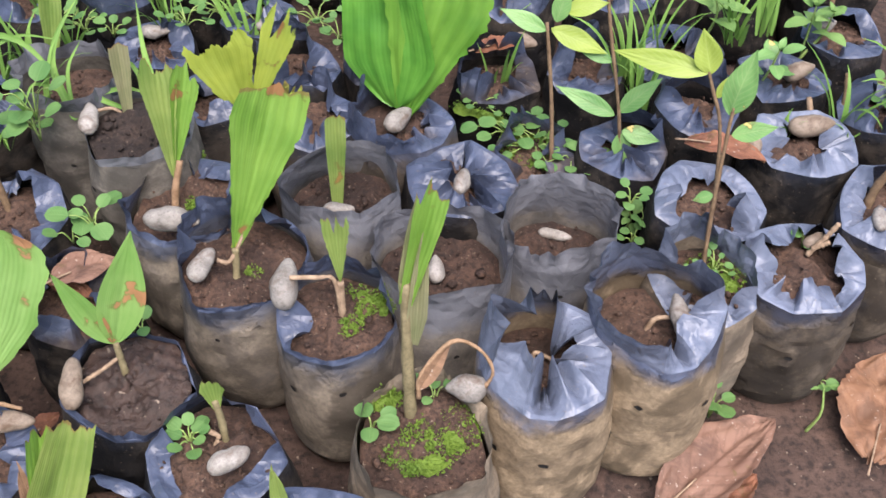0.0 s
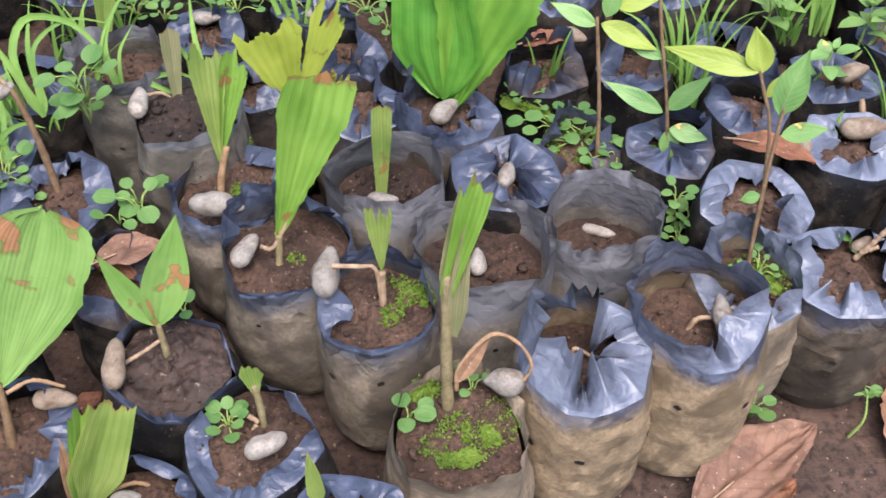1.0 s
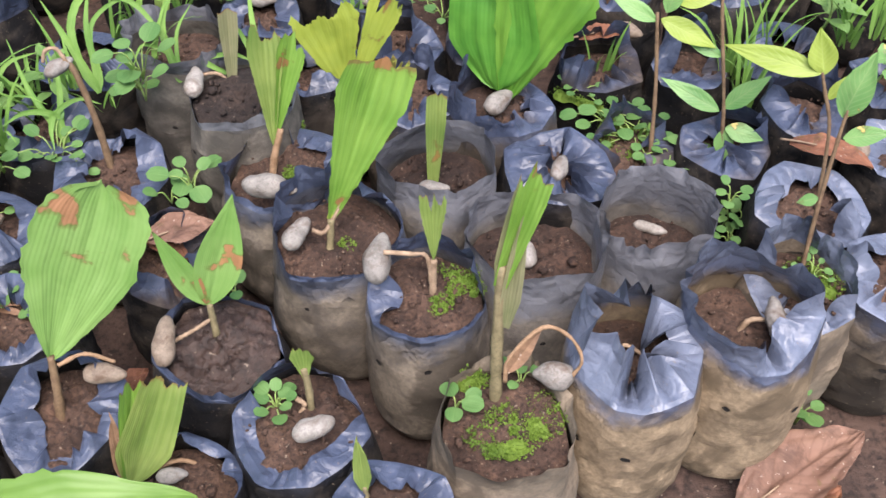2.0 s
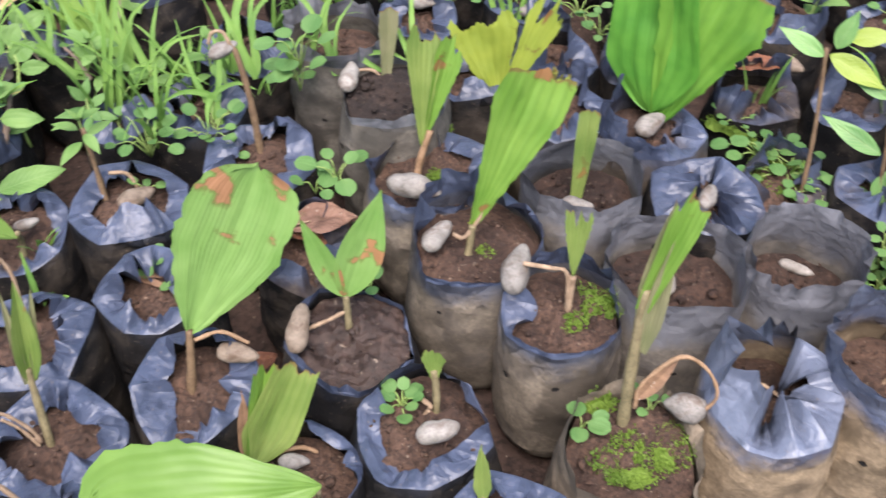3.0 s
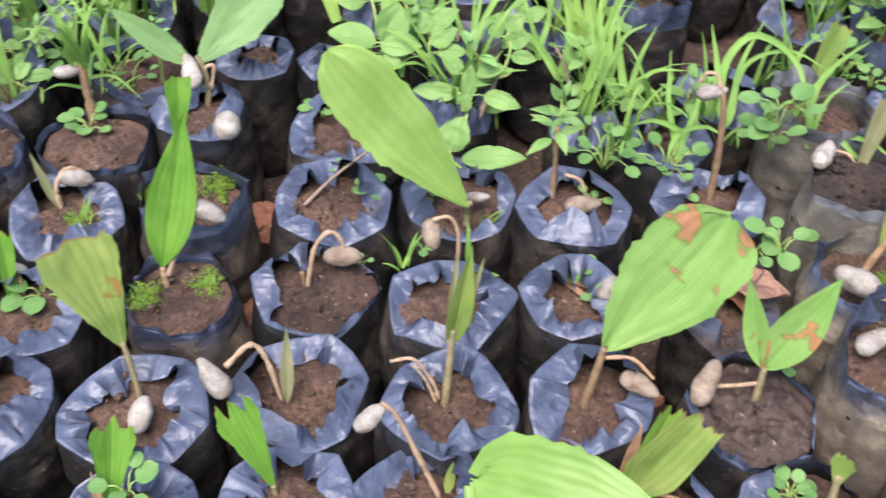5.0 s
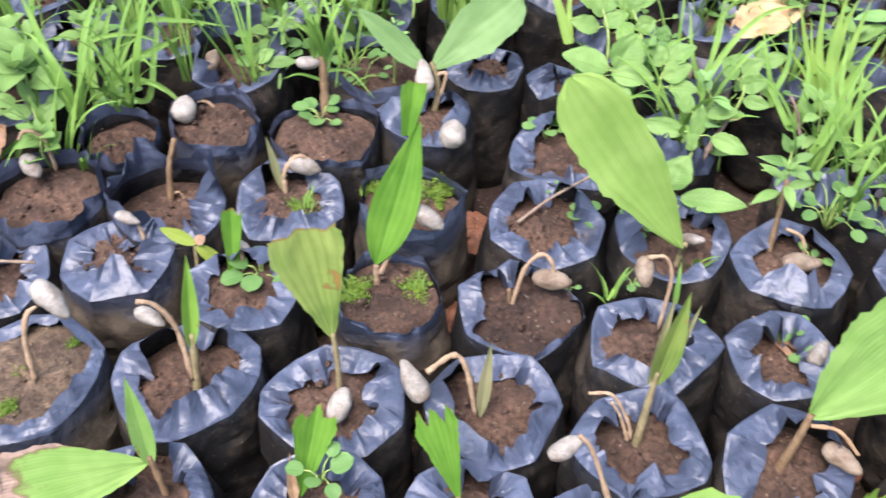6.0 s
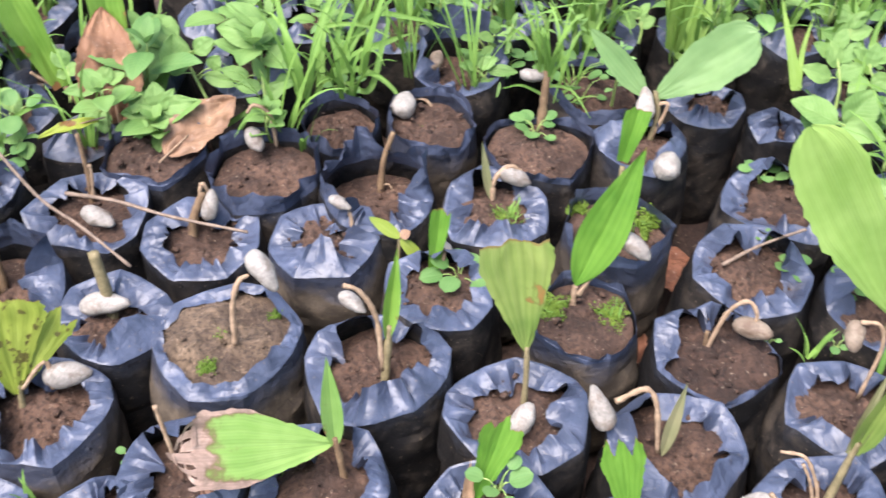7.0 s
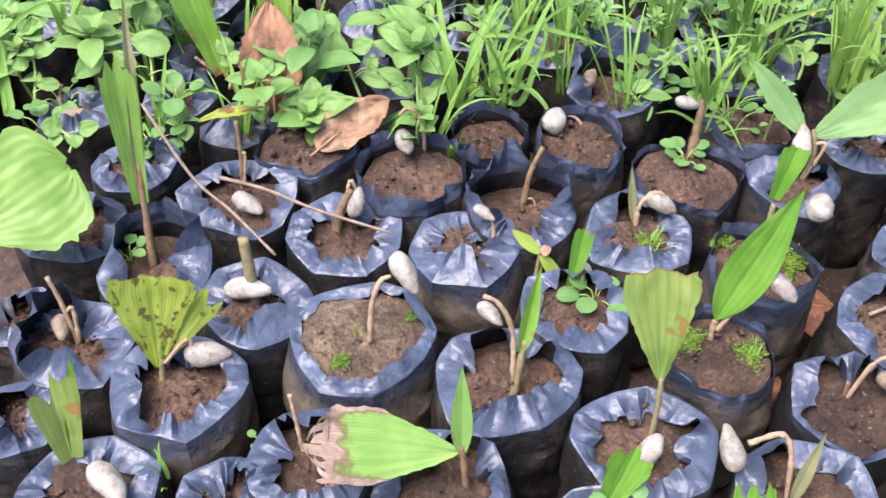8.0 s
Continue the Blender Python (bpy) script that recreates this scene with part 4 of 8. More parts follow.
polybag("k3", -0.202, 1.038, 0.0407, 0.143, style='fold', film=FILM_SHADED)
polybag("k4", 0.042, 0.975, 0.0425, 0.118, style='mixed', film=FILM_SHADED, up_at=127)
polybag("k5", 0.131, 0.973, 0.0421, 0.128, style='mixed', film=FILM_SHADED, up_at=68)
polybag("k6", -0.072, 0.988, 0.0425, 0.128, style='mixed', film=FILM_SHADED, up_at=148)
polybag("l1", -0.390, 0.759, 0.0493, 0.143, style='fold', film=FILM_SHADED)
polybag("r", -0.247, 0.583, 0.0526, 0.140, style='up', flap=0.010, drop=0.001, film=FILM_SHADED, soil=SOIL_WET)
polybag("u", -0.173, 0.518, 0.0532, 0.144, style='mixed', flap=0.022, drop=0.005, film=FILM_SHADED, up_at=60, soil=SOIL)
polybag("u2", -0.095, 0.454, 0.0458, 0.146, style='fold', film=FILM_SHADED)
polybag("rb", -0.318, 0.681, 0.0457, 0.118, style='mixed', film=FILM_SHADED, up_at=144)
polybag("m", -0.349, 0.514, 0.0499, 0.143)
polybag("st", -0.256, 0.460, 0.0490, 0.138, low_at=-54, flap=0.015)
polybag("n", -0.431, 0.446, 0.0539, 0.143)
polybag("nb", -0.392, 0.364, 0.0526, 0.143)
polybag("o", -0.416, 0.592, 0.0475, 0.143)
polybag("p7", -0.477, 0.679, 0.0535, 0.143)
polybag("p8", -0.464, 0.803, 0.0469, 0.143)
polybag("p9", -0.532, 0.776, 0.0351, 0.138)
polybag("q1", -0.572, 0.628, 0.0531, 0.138)
polybag("q2", -0.494, 0.524, 0.0546, 0.143)
polybag("q3", -0.651, 0.548, 0.0565, 0.143)
polybag("q4", -0.588, 0.464, 0.0537, 0.143, low_at=-20, drop=0.010, soil=SOIL_RED)
polybag("q5", -0.527, 0.380, 0.0537, 0.143)
polybag("q6", -0.708, 0.624, 0.0545, 0.143)
polybag("v1", -0.858, 0.652, 0.0403, 0.143)
polybag("v2", -0.820, 0.546, 0.0452, 0.153)
polybag("v3", -0.736, 0.462, 0.0475, 0.148, style='up', flap=0.014, drop=0.005, film=FILM_STAINED)
polybag("v4", -0.665, 0.384, 0.0455, 0.146, style='up', flap=0.01, drop=0.003, film=FILM_STAINED)
polybag("v5", -0.795, 0.695, 0.0289, 0.143)
polybag("v6", -0.867, 0.457, 0.0519, 0.146, style='up', drop=0.004, flap=0.01)
polybag("v7", -0.947, 0.382, 0.0442, 0.148, style='up', film=FILM_STAINED, drop=0.006, flap=0.012)
polybag("v8", -0.818, 0.385, 0.0520, 0.146)
polybag("v9", -0.879, 0.294, 0.0547, 0.143, style='mixed', up_at=170)
polybag("w1", -0.848, 0.227, 0.0525, 0.143, drop=0.006, flap=0.038, film=FILM_STAINED)
polybag("w2", -0.753, 0.295, 0.0506, 0.146)
polybag("w3", -0.699, 0.211, 0.0583, 0.143)
polybag("w4", -0.610, 0.290, 0.0548, 0.143)
polybag("w6", -0.538, 0.225, 0.0505, 0.143)
polybag("w7", -0.467, 0.306, 0.0503, 0.143)
polybag("x1", -0.776, 0.109, 0.0627, 0.150, drop=0.006, flap=0.016, soil=SOIL_PALE, film=FILM_STAINED)
polybag("x2", -0.777, -0.043, 0.0547, 0.146, film=FILM_STAINED)
polybag("x3", -0.846, 0.034, 0.0519, 0.146)
polybag("x4", -0.901, 0.131, 0.0533, 0.143)
polybag("x5", -0.983, 0.049, 0.0545, 0.146)
polybag("x6", -0.920, -0.036, 0.0532, 0.143, style='mixed', up_at=-205)
polybag("x7", -0.852, -0.115, 0.0544, 0.143, style='mixed', up_at=-131)
polybag("x8", -0.791, -0.169, 0.0395, 0.143)
polybag("x9", -0.703, -0.123, 0.0540, 0.143)
polybag("y1", -1.061, -0.034, 0.0426, 0.143, drop=0.004)
polybag("y2", -1.010, -0.102, 0.0526, 0.128)
polybag("y3", -1.160, -0.080, 0.0430, 0.143)
polybag("y4", -1.158, 0.026, 0.0410, 0.143)
polybag("y5", -1.025, 0.128, 0.0505, 0.148, drop=0.004, style='up', flap=0.012, film=FILM_SHADED)
polybag("y6", -0.954, 0.214, 0.0546, 0.146, drop=0.006, style='up', flap=0.02)
polybag("y7", -0.986, 0.304, 0.0386, 0.146, style='up', flap=0.015, drop=0.008)
polybag("y8", -1.017, 0.455, 0.0512, 0.146, style='mixed', up_at=141)
polybag("y9", -0.931, 0.566, 0.0496, 0.138, style='up', flap=0.015)
polybag("z1", -0.679, 0.040, 0.0500, 0.143, flap=0.030, film=FILM_STAINED, drop=0.020)
polybag("z2", -0.624, 0.127, 0.0550, 0.140)
polybag("z3", -0.664, -0.026, 0.0393, 0.143, film=FILM_STAINED)
polybag("z4", -0.909, -0.160, 0.0364, 0.128)
polybag("z5", -1.109, 0.070, 0.0377, 0.128)
polybag("nb2", -0.295, 0.383, 0.0474, 0.146)
polybag("far0", -1.397, -0.206, 0.0489, 0.129, style='mixed')
polybag("far1", -1.343, -0.103, 0.0480, 0.143, style='fold')
polybag("far2", -1.392, -0.009, 0.0451, 0.138, style='mixed')
polybag("far3", -1.343, 0.082, 0.0476, 0.135, style='fold')
polybag("far4", -1.385, 0.173, 0.0497, 0.128, style='up')
polybag("far5", -1.335, 0.268, 0.0445, 0.144, style='fold')
polybag("far6", -1.395, 0.352, 0.0493, 0.129, style='mixed')
polybag("far7", -1.332, 0.447, 0.0493, 0.130, style='up')
polybag("far8", -1.290, -0.204, 0.0496, 0.143, style='fold')
polybag("far9", -1.289, -0.009, 0.0450, 0.141, style='mixed')
polybag("far10", -1.242, 0.072, 0.0485, 0.129, style='mixed')
polybag("far11", -1.228, 0.262, 0.0477, 0.138, style='fold')
polybag("far12", -1.282, 0.354, 0.0497, 0.143, style='fold')
polybag("far13", -1.233, 0.447, 0.0483, 0.136, style='up')
polybag("far14", -1.292, 0.542, 0.0469, 0.126, style='fold')
polybag("far15", -1.239, 0.634, 0.0471, 0.136, style='mixed')
polybag("far16", -1.180, 0.161, 0.0478, 0.130, style='mixed')
polybag("far17", -1.125, 0.260, 0.0490, 0.141, style='fold')
polybag("far18", -1.176, 0.358, 0.0493, 0.138, style='fold')
polybag("far19", -1.128, 0.444, 0.0499, 0.132, style='fold')
polybag("far20", -1.130, 0.633, 0.0483, 0.126, style='fold')
polybag("far21", -1.185, 0.722, 0.0448, 0.131, style='fold')
polybag("far22", -1.137, 0.808, 0.0456, 0.144, style='fold')
polybag("far23", -1.076, 0.538, 0.0459, 0.144, style='fold')
polybag("far24", -1.024, 0.631, 0.0496, 0.130, style='fold')
polybag("far25", -1.072, 0.720, 0.0447, 0.132, style='up')
polybag("far26", -1.025, 0.807, 0.0446, 0.135, style='fold')
polybag("far27", -1.084, 0.912, 0.0458, 0.136, style='fold')
polybag("far28", -1.019, 0.989, 0.0491, 0.129, style='fold')
polybag("far29", -0.968, 0.727, 0.0481, 0.133, style='fold')
polybag("far30", -0.915, 0.807, 0.0461, 0.145, style='fold')
polybag("far31", -0.982, 0.898, 0.0458, 0.139, style='mixed')
polybag("far32", -0.915, 0.996, 0.0442, 0.131, style='up')
polybag("far33", -0.820, 0.814, 0.0498, 0.126, style='fold')
polybag("far34", -0.872, 0.910, 0.0452, 0.134, style='fold')
polybag("far35", -0.875, 1.083, 0.0473, 0.128, style='fold')
polybag("far36", -0.817, 1.178, 0.0496, 0.139, style='fold')
polybag("far37", -0.717, 0.812, 0.0465, 0.127, style='mixed')
polybag("far38", -0.763, 0.906, 0.0471, 0.136, style='fold')
polybag("far39", -0.721, 0.995, 0.0448, 0.127, style='mixed')
polybag("far40", -0.766, 1.091, 0.0448, 0.137, style='fold')
polybag("far41", -0.712, 1.172, 0.0443, 0.130, style='up')
polybag("far42", -0.656, 0.722, 0.0452, 0.134, style='mixed')
polybag("far43", -0.656, 0.896, 0.0479, 0.136, style='fold')
polybag("far44", -0.603, 0.994, 0.0479, 0.133, style='up')
polybag("far45", -0.655, 1.087, 0.0470, 0.132, style='fold')
polybag("far46", -0.616, 1.173, 0.0440, 0.145, style='up')
polybag("far47", -0.659, 1.265, 0.0453, 0.132, style='mixed')
polybag("far48", -0.506, 1.184, 0.0489, 0.139, style='fold')
polybag("far49", -0.554, 1.268, 0.0471, 0.143, style='up')
polybag("far50", -0.462, 0.911, 0.0492, 0.131, style='fold')
polybag("far51", -0.457, 1.085, 0.0460, 0.134, style='fold')
polybag("far52", -0.406, 1.173, 0.0444, 0.134, style='fold')
polybag("far53", -0.458, 1.277, 0.0444, 0.137, style='fold')
polybag("far54", -0.357, 1.090, 0.0472, 0.144, style='up')
polybag("far55", -0.292, 1.178, 0.0474, 0.130, style='mixed')
polybag("far56", -0.354, 1.264, 0.0464, 0.136, style='mixed')
polybag("far57", -0.293, 1.367, 0.0447, 0.135, style='fold')
polybag("far58", -0.242, 1.271, 0.0472, 0.128, style='fold')
polybag("far59", -0.189, 1.365, 0.0466, 0.140, style='mixed')
polybag("far60", -0.084, 1.175, 0.0489, 0.126, style='up')
polybag("far61", -0.145, 1.276, 0.0499, 0.126, style='mixed')
polybag("far62", 0.019, 1.181, 0.0495, 0.141, style='fold')
polybag("far63", -0.036, 1.268, 0.0484, 0.139, style='up')
polybag("far64", 0.009, 1.356, 0.0460, 0.130, style='up')
polybag("far65", 0.059, 1.093, 0.0468, 0.136, style='mixed')
polybag("far66", 0.114, 1.370, 0.0491, 0.131, style='up')
polybag("far67", 0.224, 0.995, 0.0491, 0.128, style='mixed')
polybag("far68", 0.169, 1.093, 0.0483, 0.142, style='fold')
polybag("far69", 0.229, 1.176, 0.0500, 0.134, style='up')
polybag("far70", 0.164, 1.264, 0.0450, 0.136, style='fold')
polybag("far71", 0.327, 1.179, 0.0455, 0.125, style='mixed')
polybag("far72", 0.267, 1.268, 0.0476, 0.140, style='up')
polybag("far73", 0.435, 1.175, 0.0456, 0.140, style='mixed')
polybag("far74", 0.373, 1.265, 0.0492, 0.139, style='fold')
polybag("far75", 0.477, 1.267, 0.0496, 0.127, style='mixed')
s = seedling("a1", -0.390, 0.941, "palm seedling with a browned folded shoot and pale seed")
leaf(s, (-0.389, 0.944, 0.155), (-0.383, 0.970, 0.220), 0.0205, -65, LEAF_STUB, shape='cut', jag=0.05, cup=0.5)
stalk(s, (-0.378, 0.949, 0.154), (-0.362, 0.956, 0.154), (-0.347, 0.957, 0.135), r=0.0022)
grass(-0.409, 0.941, 0.148, 9, 0.1, 0.005, 0.3, 1.7)
grass(-0.377, 0.967, 0.148, 6, 0.075, 0.005, 0.35, 1.3)
s = seedling("a2", -0.300, 0.863, "palm seedling with a browned folded shoot and pale seed")
leaf(s, (-0.300, 0.865, 0.159), (-0.301, 0.888, 0.226), 0.0173, -69, LEAF_GREY, shape='cut', jag=0.05, cup=0.6)
seed(s, -0.328, 0.843, 0.175, 0.0328, 97, 8, SEED_WHITE, 0.56)
stalk(s, (-0.325, 0.859, 0.171), (-0.312, 0.864, 0.169), (-0.300, 0.864, 0.158), r=0.0021)
moss(-0.283, 0.854, 0.155, 0.0106, 120)
grass(-0.313, 0.891, 0.155, 3, 0.045, 0.005, 0.9, 0.6)
s = seedling("a3", -0.248, 0.776, "palm seedling with a yellowish torn leaf and pale seed")
stem(s, [(-0.248, 0.776, 0.126), (-0.245, 0.783, 0.149), (-0.239, 0.794, 0.173)], 0.0035, 0.0032, mat=SHEATH)
leaf(s, (-0.245, 0.786, 0.160), (-0.252, 0.828, 0.262), 0.0300, -70, LEAF_STUB, jag=0.15, cup=0.55)
leaf(s, (-0.243, 0.790, 0.166), (-0.226, 0.829, 0.256), 0.0260, -55, LEAF_SPOTTED, shape='wedge', jag=0.2, cup=0.4)
seed(s, -0.240, 0.734, 0.163, 0.0420, -4, -1, SEED, 0.52)
round_weed(-0.278, 0.824, 0.132, 4, 0.0125, 0.012, 0.0096)
moss(-0.235, 0.831, 0.132, 0.0115, 150)
moss(-0.230, 0.776, 0.132, 0.0096, 120)
s = seedling("b", -0.180, 0.685, "palm seedling with a tall brown-spotted pleated leaf")
stem(s, [(-0.180, 0.685, 0.135), (-0.178, 0.696, 0.171)], 0.0035, 0.0028)
leaf(s, (-0.179, 0.696, 0.168), (-0.137, 0.749, 0.302), 0.0560, -73, LEAF_SPOTTED, shape='wedge', jag=0.05, cup=0.35)
leaf(s, (-0.179, 0.697, 0.169), (-0.123, 0.755, 0.297), 0.0150, -100, LEAF_SPECKLED, shape='cut', jag=0.08, cup=0.3)
seed(s, -0.205, 0.685, 0.163, 0.0318, 65, 7, SEED, 0.56)
stalk(s, (-0.193, 0.689, 0.164), (-0.183, 0.691, 0.161), (-0.170, 0.702, 0.183), r=0.0023)
moss(-0.168, 0.694, 0.141, 0.0077, 60)
s = seedling("c", -0.090, 0.647, "cut-back palm seedling with green stub and grey seed")
leaf(s, (-0.090, 0.658, 0.176), (-0.093, 0.677, 0.235), 0.0208, -81, LEAF_STUB, shape='wedge', jag=0.3, cup=0.5)
seed(s, -0.134, 0.657, 0.172, 0.0403, 89, 8, SEED, 0.56)
stalk(s, (-0.129, 0.655, 0.184), (-0.108, 0.657, 0.182), (-0.095, 0.658, 0.178), (-0.090, 0.648, 0.145), r=0.0025)
stem(s, [(-0.090, 0.647, 0.136), (-0.090, 0.658, 0.176)], 0.0032, 0.0027, mat=STALK)
moss(-0.069, 0.662, 0.142, 0.0192, 260)
moss(-0.084, 0.640, 0.142, 0.0115, 150)
s = seedling("d", -0.033, 0.562, "tall palm seedling with a narrow furled green leaf")
stem(s, [(-0.033, 0.562, 0.126), (-0.035, 0.578, 0.183), (-0.036, 0.599, 0.248)], 0.0051, 0.0036)
leaf(s, (-0.036, 0.594, 0.232), (-0.013, 0.626, 0.327), 0.0215, -87, LEAF_SPOTTED, shape='cut', jag=0.2, cup=0.7)
leaf(s, (-0.037, 0.592, 0.226), (-0.027, 0.625, 0.314), 0.0130, -87, LEAF_GREY, shape='strap', jag=0.05, cup=0.5)
leaf(s, (-0.030, 0.583, 0.197), (-0.022, 0.615, 0.293), 0.0143, -87, LEAF_GREY, shape='strap', cup=0.6, jag=0.05)
seed(s, 0.010, 0.576, 0.152, 0.0289, 178, 0, SEED, 0.78)
stalk(s, (-0.027, 0.568, 0.150), (-0.025, 0.575, 0.171), (-0.003, 0.585, 0.198), (0.017, 0.584, 0.191), (0.028, 0.578, 0.172), (0.022, 0.573, 0.157), r=0.0021, mat=SHEATH)
leaf(s, (-0.027, 0.570, 0.157), (-0.003, 0.585, 0.198), 0.0108, -87, DRY_PALE, shape='lance', jag=0.1, cup=0.5)
moss(-0.012, 0.550, 0.132, 0.0270, 560)
moss(-0.029, 0.525, 0.132, 0.0264, 380)
moss(-0.049, 0.578, 0.132, 0.0134, 140)
round_weed(-0.062, 0.553, 0.132, 4, 0.0170, 0.009, 0.0075)
round_weed(-0.015, 0.579, 0.132, 4, 0.0115, 0.012, 0.0086)
s = seedling("e0", 0.064, 0.613, "withered palm seedling with a dry stalk only")
stalk(s, (0.062, 0.613, 0.129), (0.064, 0.617, 0.141), (0.091, 0.609, 0.129), (0.127, 0.600, 0.115), r=0.0020)
moss(0.049, 0.620, 0.130, 0.0086, 80)
s = seedling("e", 0.156, 0.641, "palm seedling just sprouting from a pale seed")
seed(s, 0.177, 0.638, 0.160, 0.0354, 99, 8, SEED, 0.5)
stalk(s, (0.152, 0.642, 0.135), (0.159, 0.645, 0.149), (0.175, 0.642, 0.156), (0.181, 0.643, 0.162), r=0.0027)
moss(0.215, 0.704, 0.133, 0.023, 260)
round_weed(0.217, 0.707, 0.133, 7, 0.0077, 0.012, 0.0144)
round_weed(0.198, 0.701, 0.133, 4, 0.0067, 0.012, 0.0077)
s = seedling("f2", 0.302, 0.719, "withered palm seedling with broken dry stalks")
seed(s, 0.305, 0.736, 0.142, 0.0205, 35, 4, SEED_BROWN, 0.56)
stalk(s, (0.298, 0.724, 0.136), (0.309, 0.726, 0.156), (0.317, 0.728, 0.172), r=0.0031)
stalk(s, (0.301, 0.725, 0.144), (0.313, 0.723, 0.154), r=0.0029)
round_weed(0.301, 0.744, 0.127, 4, 0.0115, 0.012, 0.0072)
s = seedling("f3", 0.365, 0.786, "palm seedling with a brown stem and pale seed")
stem(s, [(0.365, 0.786, 0.121), (0.369, 0.791, 0.148), (0.378, 0.794, 0.170)], 0.0045, 0.0035, mat=STEM_BROWN)
seed(s, 0.366, 0.757, 0.147, 0.0252, 82, 8, SEED, 0.56)
lone_seed(0.088, 0.763, 0.116, 0.0282, -13, -2, SEED_WHITE, 0.4, "pale seed lying on the soil")
lone_seed(-0.016, 0.716, 0.122, 0.0252, 95, 8, SEED_WHITE, 0.56, "pale palm seed lying against the bag wall")
s = seedling("g3", -0.106, 0.788, "cut-back palm seedling with green stub and grey seed")
leaf(s, (-0.106, 0.790, 0.110), (-0.105, 0.823, 0.202), 0.0179, -82, LEAF_STUB, shape='cut', jag=0.04, cup=0.5)
seed(s, -0.103, 0.770, 0.138, 0.0255, 1, 0, SEED, 0.56)
lone_seed(0.006, 0.797, 0.147, 0.0259, 73, 8, SEED, 0.56, "small pale seed among crumpled bag folds")
s = seedling("g5", -0.051, 0.889, "palm seedling with huge overlapping deep green leaves")
leaf(s, (-0.050, 0.891, 0.132), (-0.009, 0.937, 0.268), 0.0985, -87, LEAF, pleat=0.5, jag=0.03, cup=0.15)
leaf(s, (-0.057, 0.898, 0.143), (-0.068, 0.938, 0.279), 0.0902, -112, LEAF_DEEP, shape='blunt', pleat=0.2, jag=0.05, cup=0.1)
seed(s, -0.054, 0.876, 0.148, 0.0330, 50, 6, SEED, 0.56)
s = seedling("g6", -0.195, 0.900, "palm seedling with a torn yellowed leaf")
stem(s, [(-0.195, 0.900, 0.116), (-0.197, 0.901, 0.128)], 0.0033, 0.0027)
leaf(s, (-0.199, 0.899, 0.123), (-0.224, 0.922, 0.209), 0.0626, -77, LEAF_YELLOW, jag=0.16, cup=0.15)
leaf(s, (-0.198, 0.899, 0.122), (-0.154, 0.944, 0.226), 0.0329, -102, LEAF_YELLOW, jag=0.3, cup=0.25)
lone_seed(-0.158, 0.866, 0.137, 0.0189, 65, 7, SEED, 0.56, "small grey palm seed in a bag")
lone_seed(-0.305, 1.007, 0.145, 0.0263, 1, 0, SEED, 0.56, "grey palm seed on the soil")
s = seedling("k3", -0.194, 1.035, "pale palm seed with a dry stalk")
seed(s, -0.190, 1.018, 0.147, 0.0260, 24, 3, SEED, 0.56)
stalk(s, (-0.183, 1.039, 0.131), (-0.168, 1.038, 0.120), (-0.154, 1.036, 0.106), r=0.0026)
round_weed(-0.386, 1.034, 0.127, 9, 0.0125, 0.012, 0.024)
round_weed(-0.393, 1.001, 0.160, 6, 0.0125, 0.012, 0.0192)
round_weed(-0.354, 1.025, 0.127, 5, 0.0125, 0.012, 0.0144)
round_weed(-0.249, 1.065, 0.127, 12, 0.0125, 0.012, 0.0336)
round_weed(-0.273, 1.015, 0.150, 8, 0.0115, 0.012, 0.024)
round_weed(-0.146, 1.052, 0.127, 10, 0.0125, 0.012, 0.0288)
round_weed(-0.120, 1.024, 0.127, 7, 0.0115, 0.012, 0.024)
grass(-0.296, 1.026, 0.127, 7, 0.065, 0.004, 0.35, 1.3)
round_weed(-0.388, 0.859, 0.150, 4, 0.0182, 0.012, 0.0173)
round_weed(-0.311, 0.747, 0.140, 4, 0.0182, 0.012, 0.0163)
round_weed(-0.330, 0.739, 0.130, 3, 0.0154, 0.012, 0.0115)
grass(-0.436, 0.941, 0.130, 8, 0.085, 0.005, 0.35, 1.3)
grass(-0.421, 0.853, 0.130, 5, 0.06, 0.004, 0.35, 1.3)
round_weed(0.052, 0.909, 0.102, 11, 0.0163, 0.012, 0.0288)
round_weed(0.076, 0.885, 0.102, 12, 0.0134, 0.012, 0.0336)
round_weed(0.111, 0.870, 0.102, 10, 0.0115, 0.012, 0.0288)
moss(0.068, 0.872, 0.102, 0.0384, 420)
round_weed(0.025, 0.945, 0.102, 7, 0.0086, 0.012, 0.0192)
moss(0.025, 0.945, 0.102, 0.024, 200)
round_weed(0.129, 0.866, 0.102, 4, 0.0144, 0.012, 0.0163)
s = sapling([(0.092, 0.860, 0.097), (0.088, 0.882, 0.167), (0.080, 0.906, 0.238)], 0.0030, 0.0022, "slender sapling with pale green lance-shaped leaves")
leaf(s, (0.080, 0.903, 0.231), (0.038, 0.914, 0.247), 0.0161, -98, SAPLING, shape='lance', jag=0, pleat=0, cup=0.12, bow=0.05, tilt=50)
leaf(s, (0.084, 0.904, 0.233), (0.135, 0.891, 0.215), 0.0201, -98, SAPLING_LIME, shape='lance', jag=0, pleat=0, cup=0.12, bow=0.05, tilt=50)
leaf(s, (0.088, 0.905, 0.239), (0.098, 0.915, 0.273), 0.0168, -98, SAPLING, shape='lance', jag=0, pleat=0, cup=0.12, bow=0.05, tilt=50)
leaf(s, (0.095, 0.908, 0.249), (0.133, 0.906, 0.260), 0.0168, -98, SAPLING_LIME, shape='lance', jag=0, pleat=0, cup=0.12, bow=0.05, tilt=50)
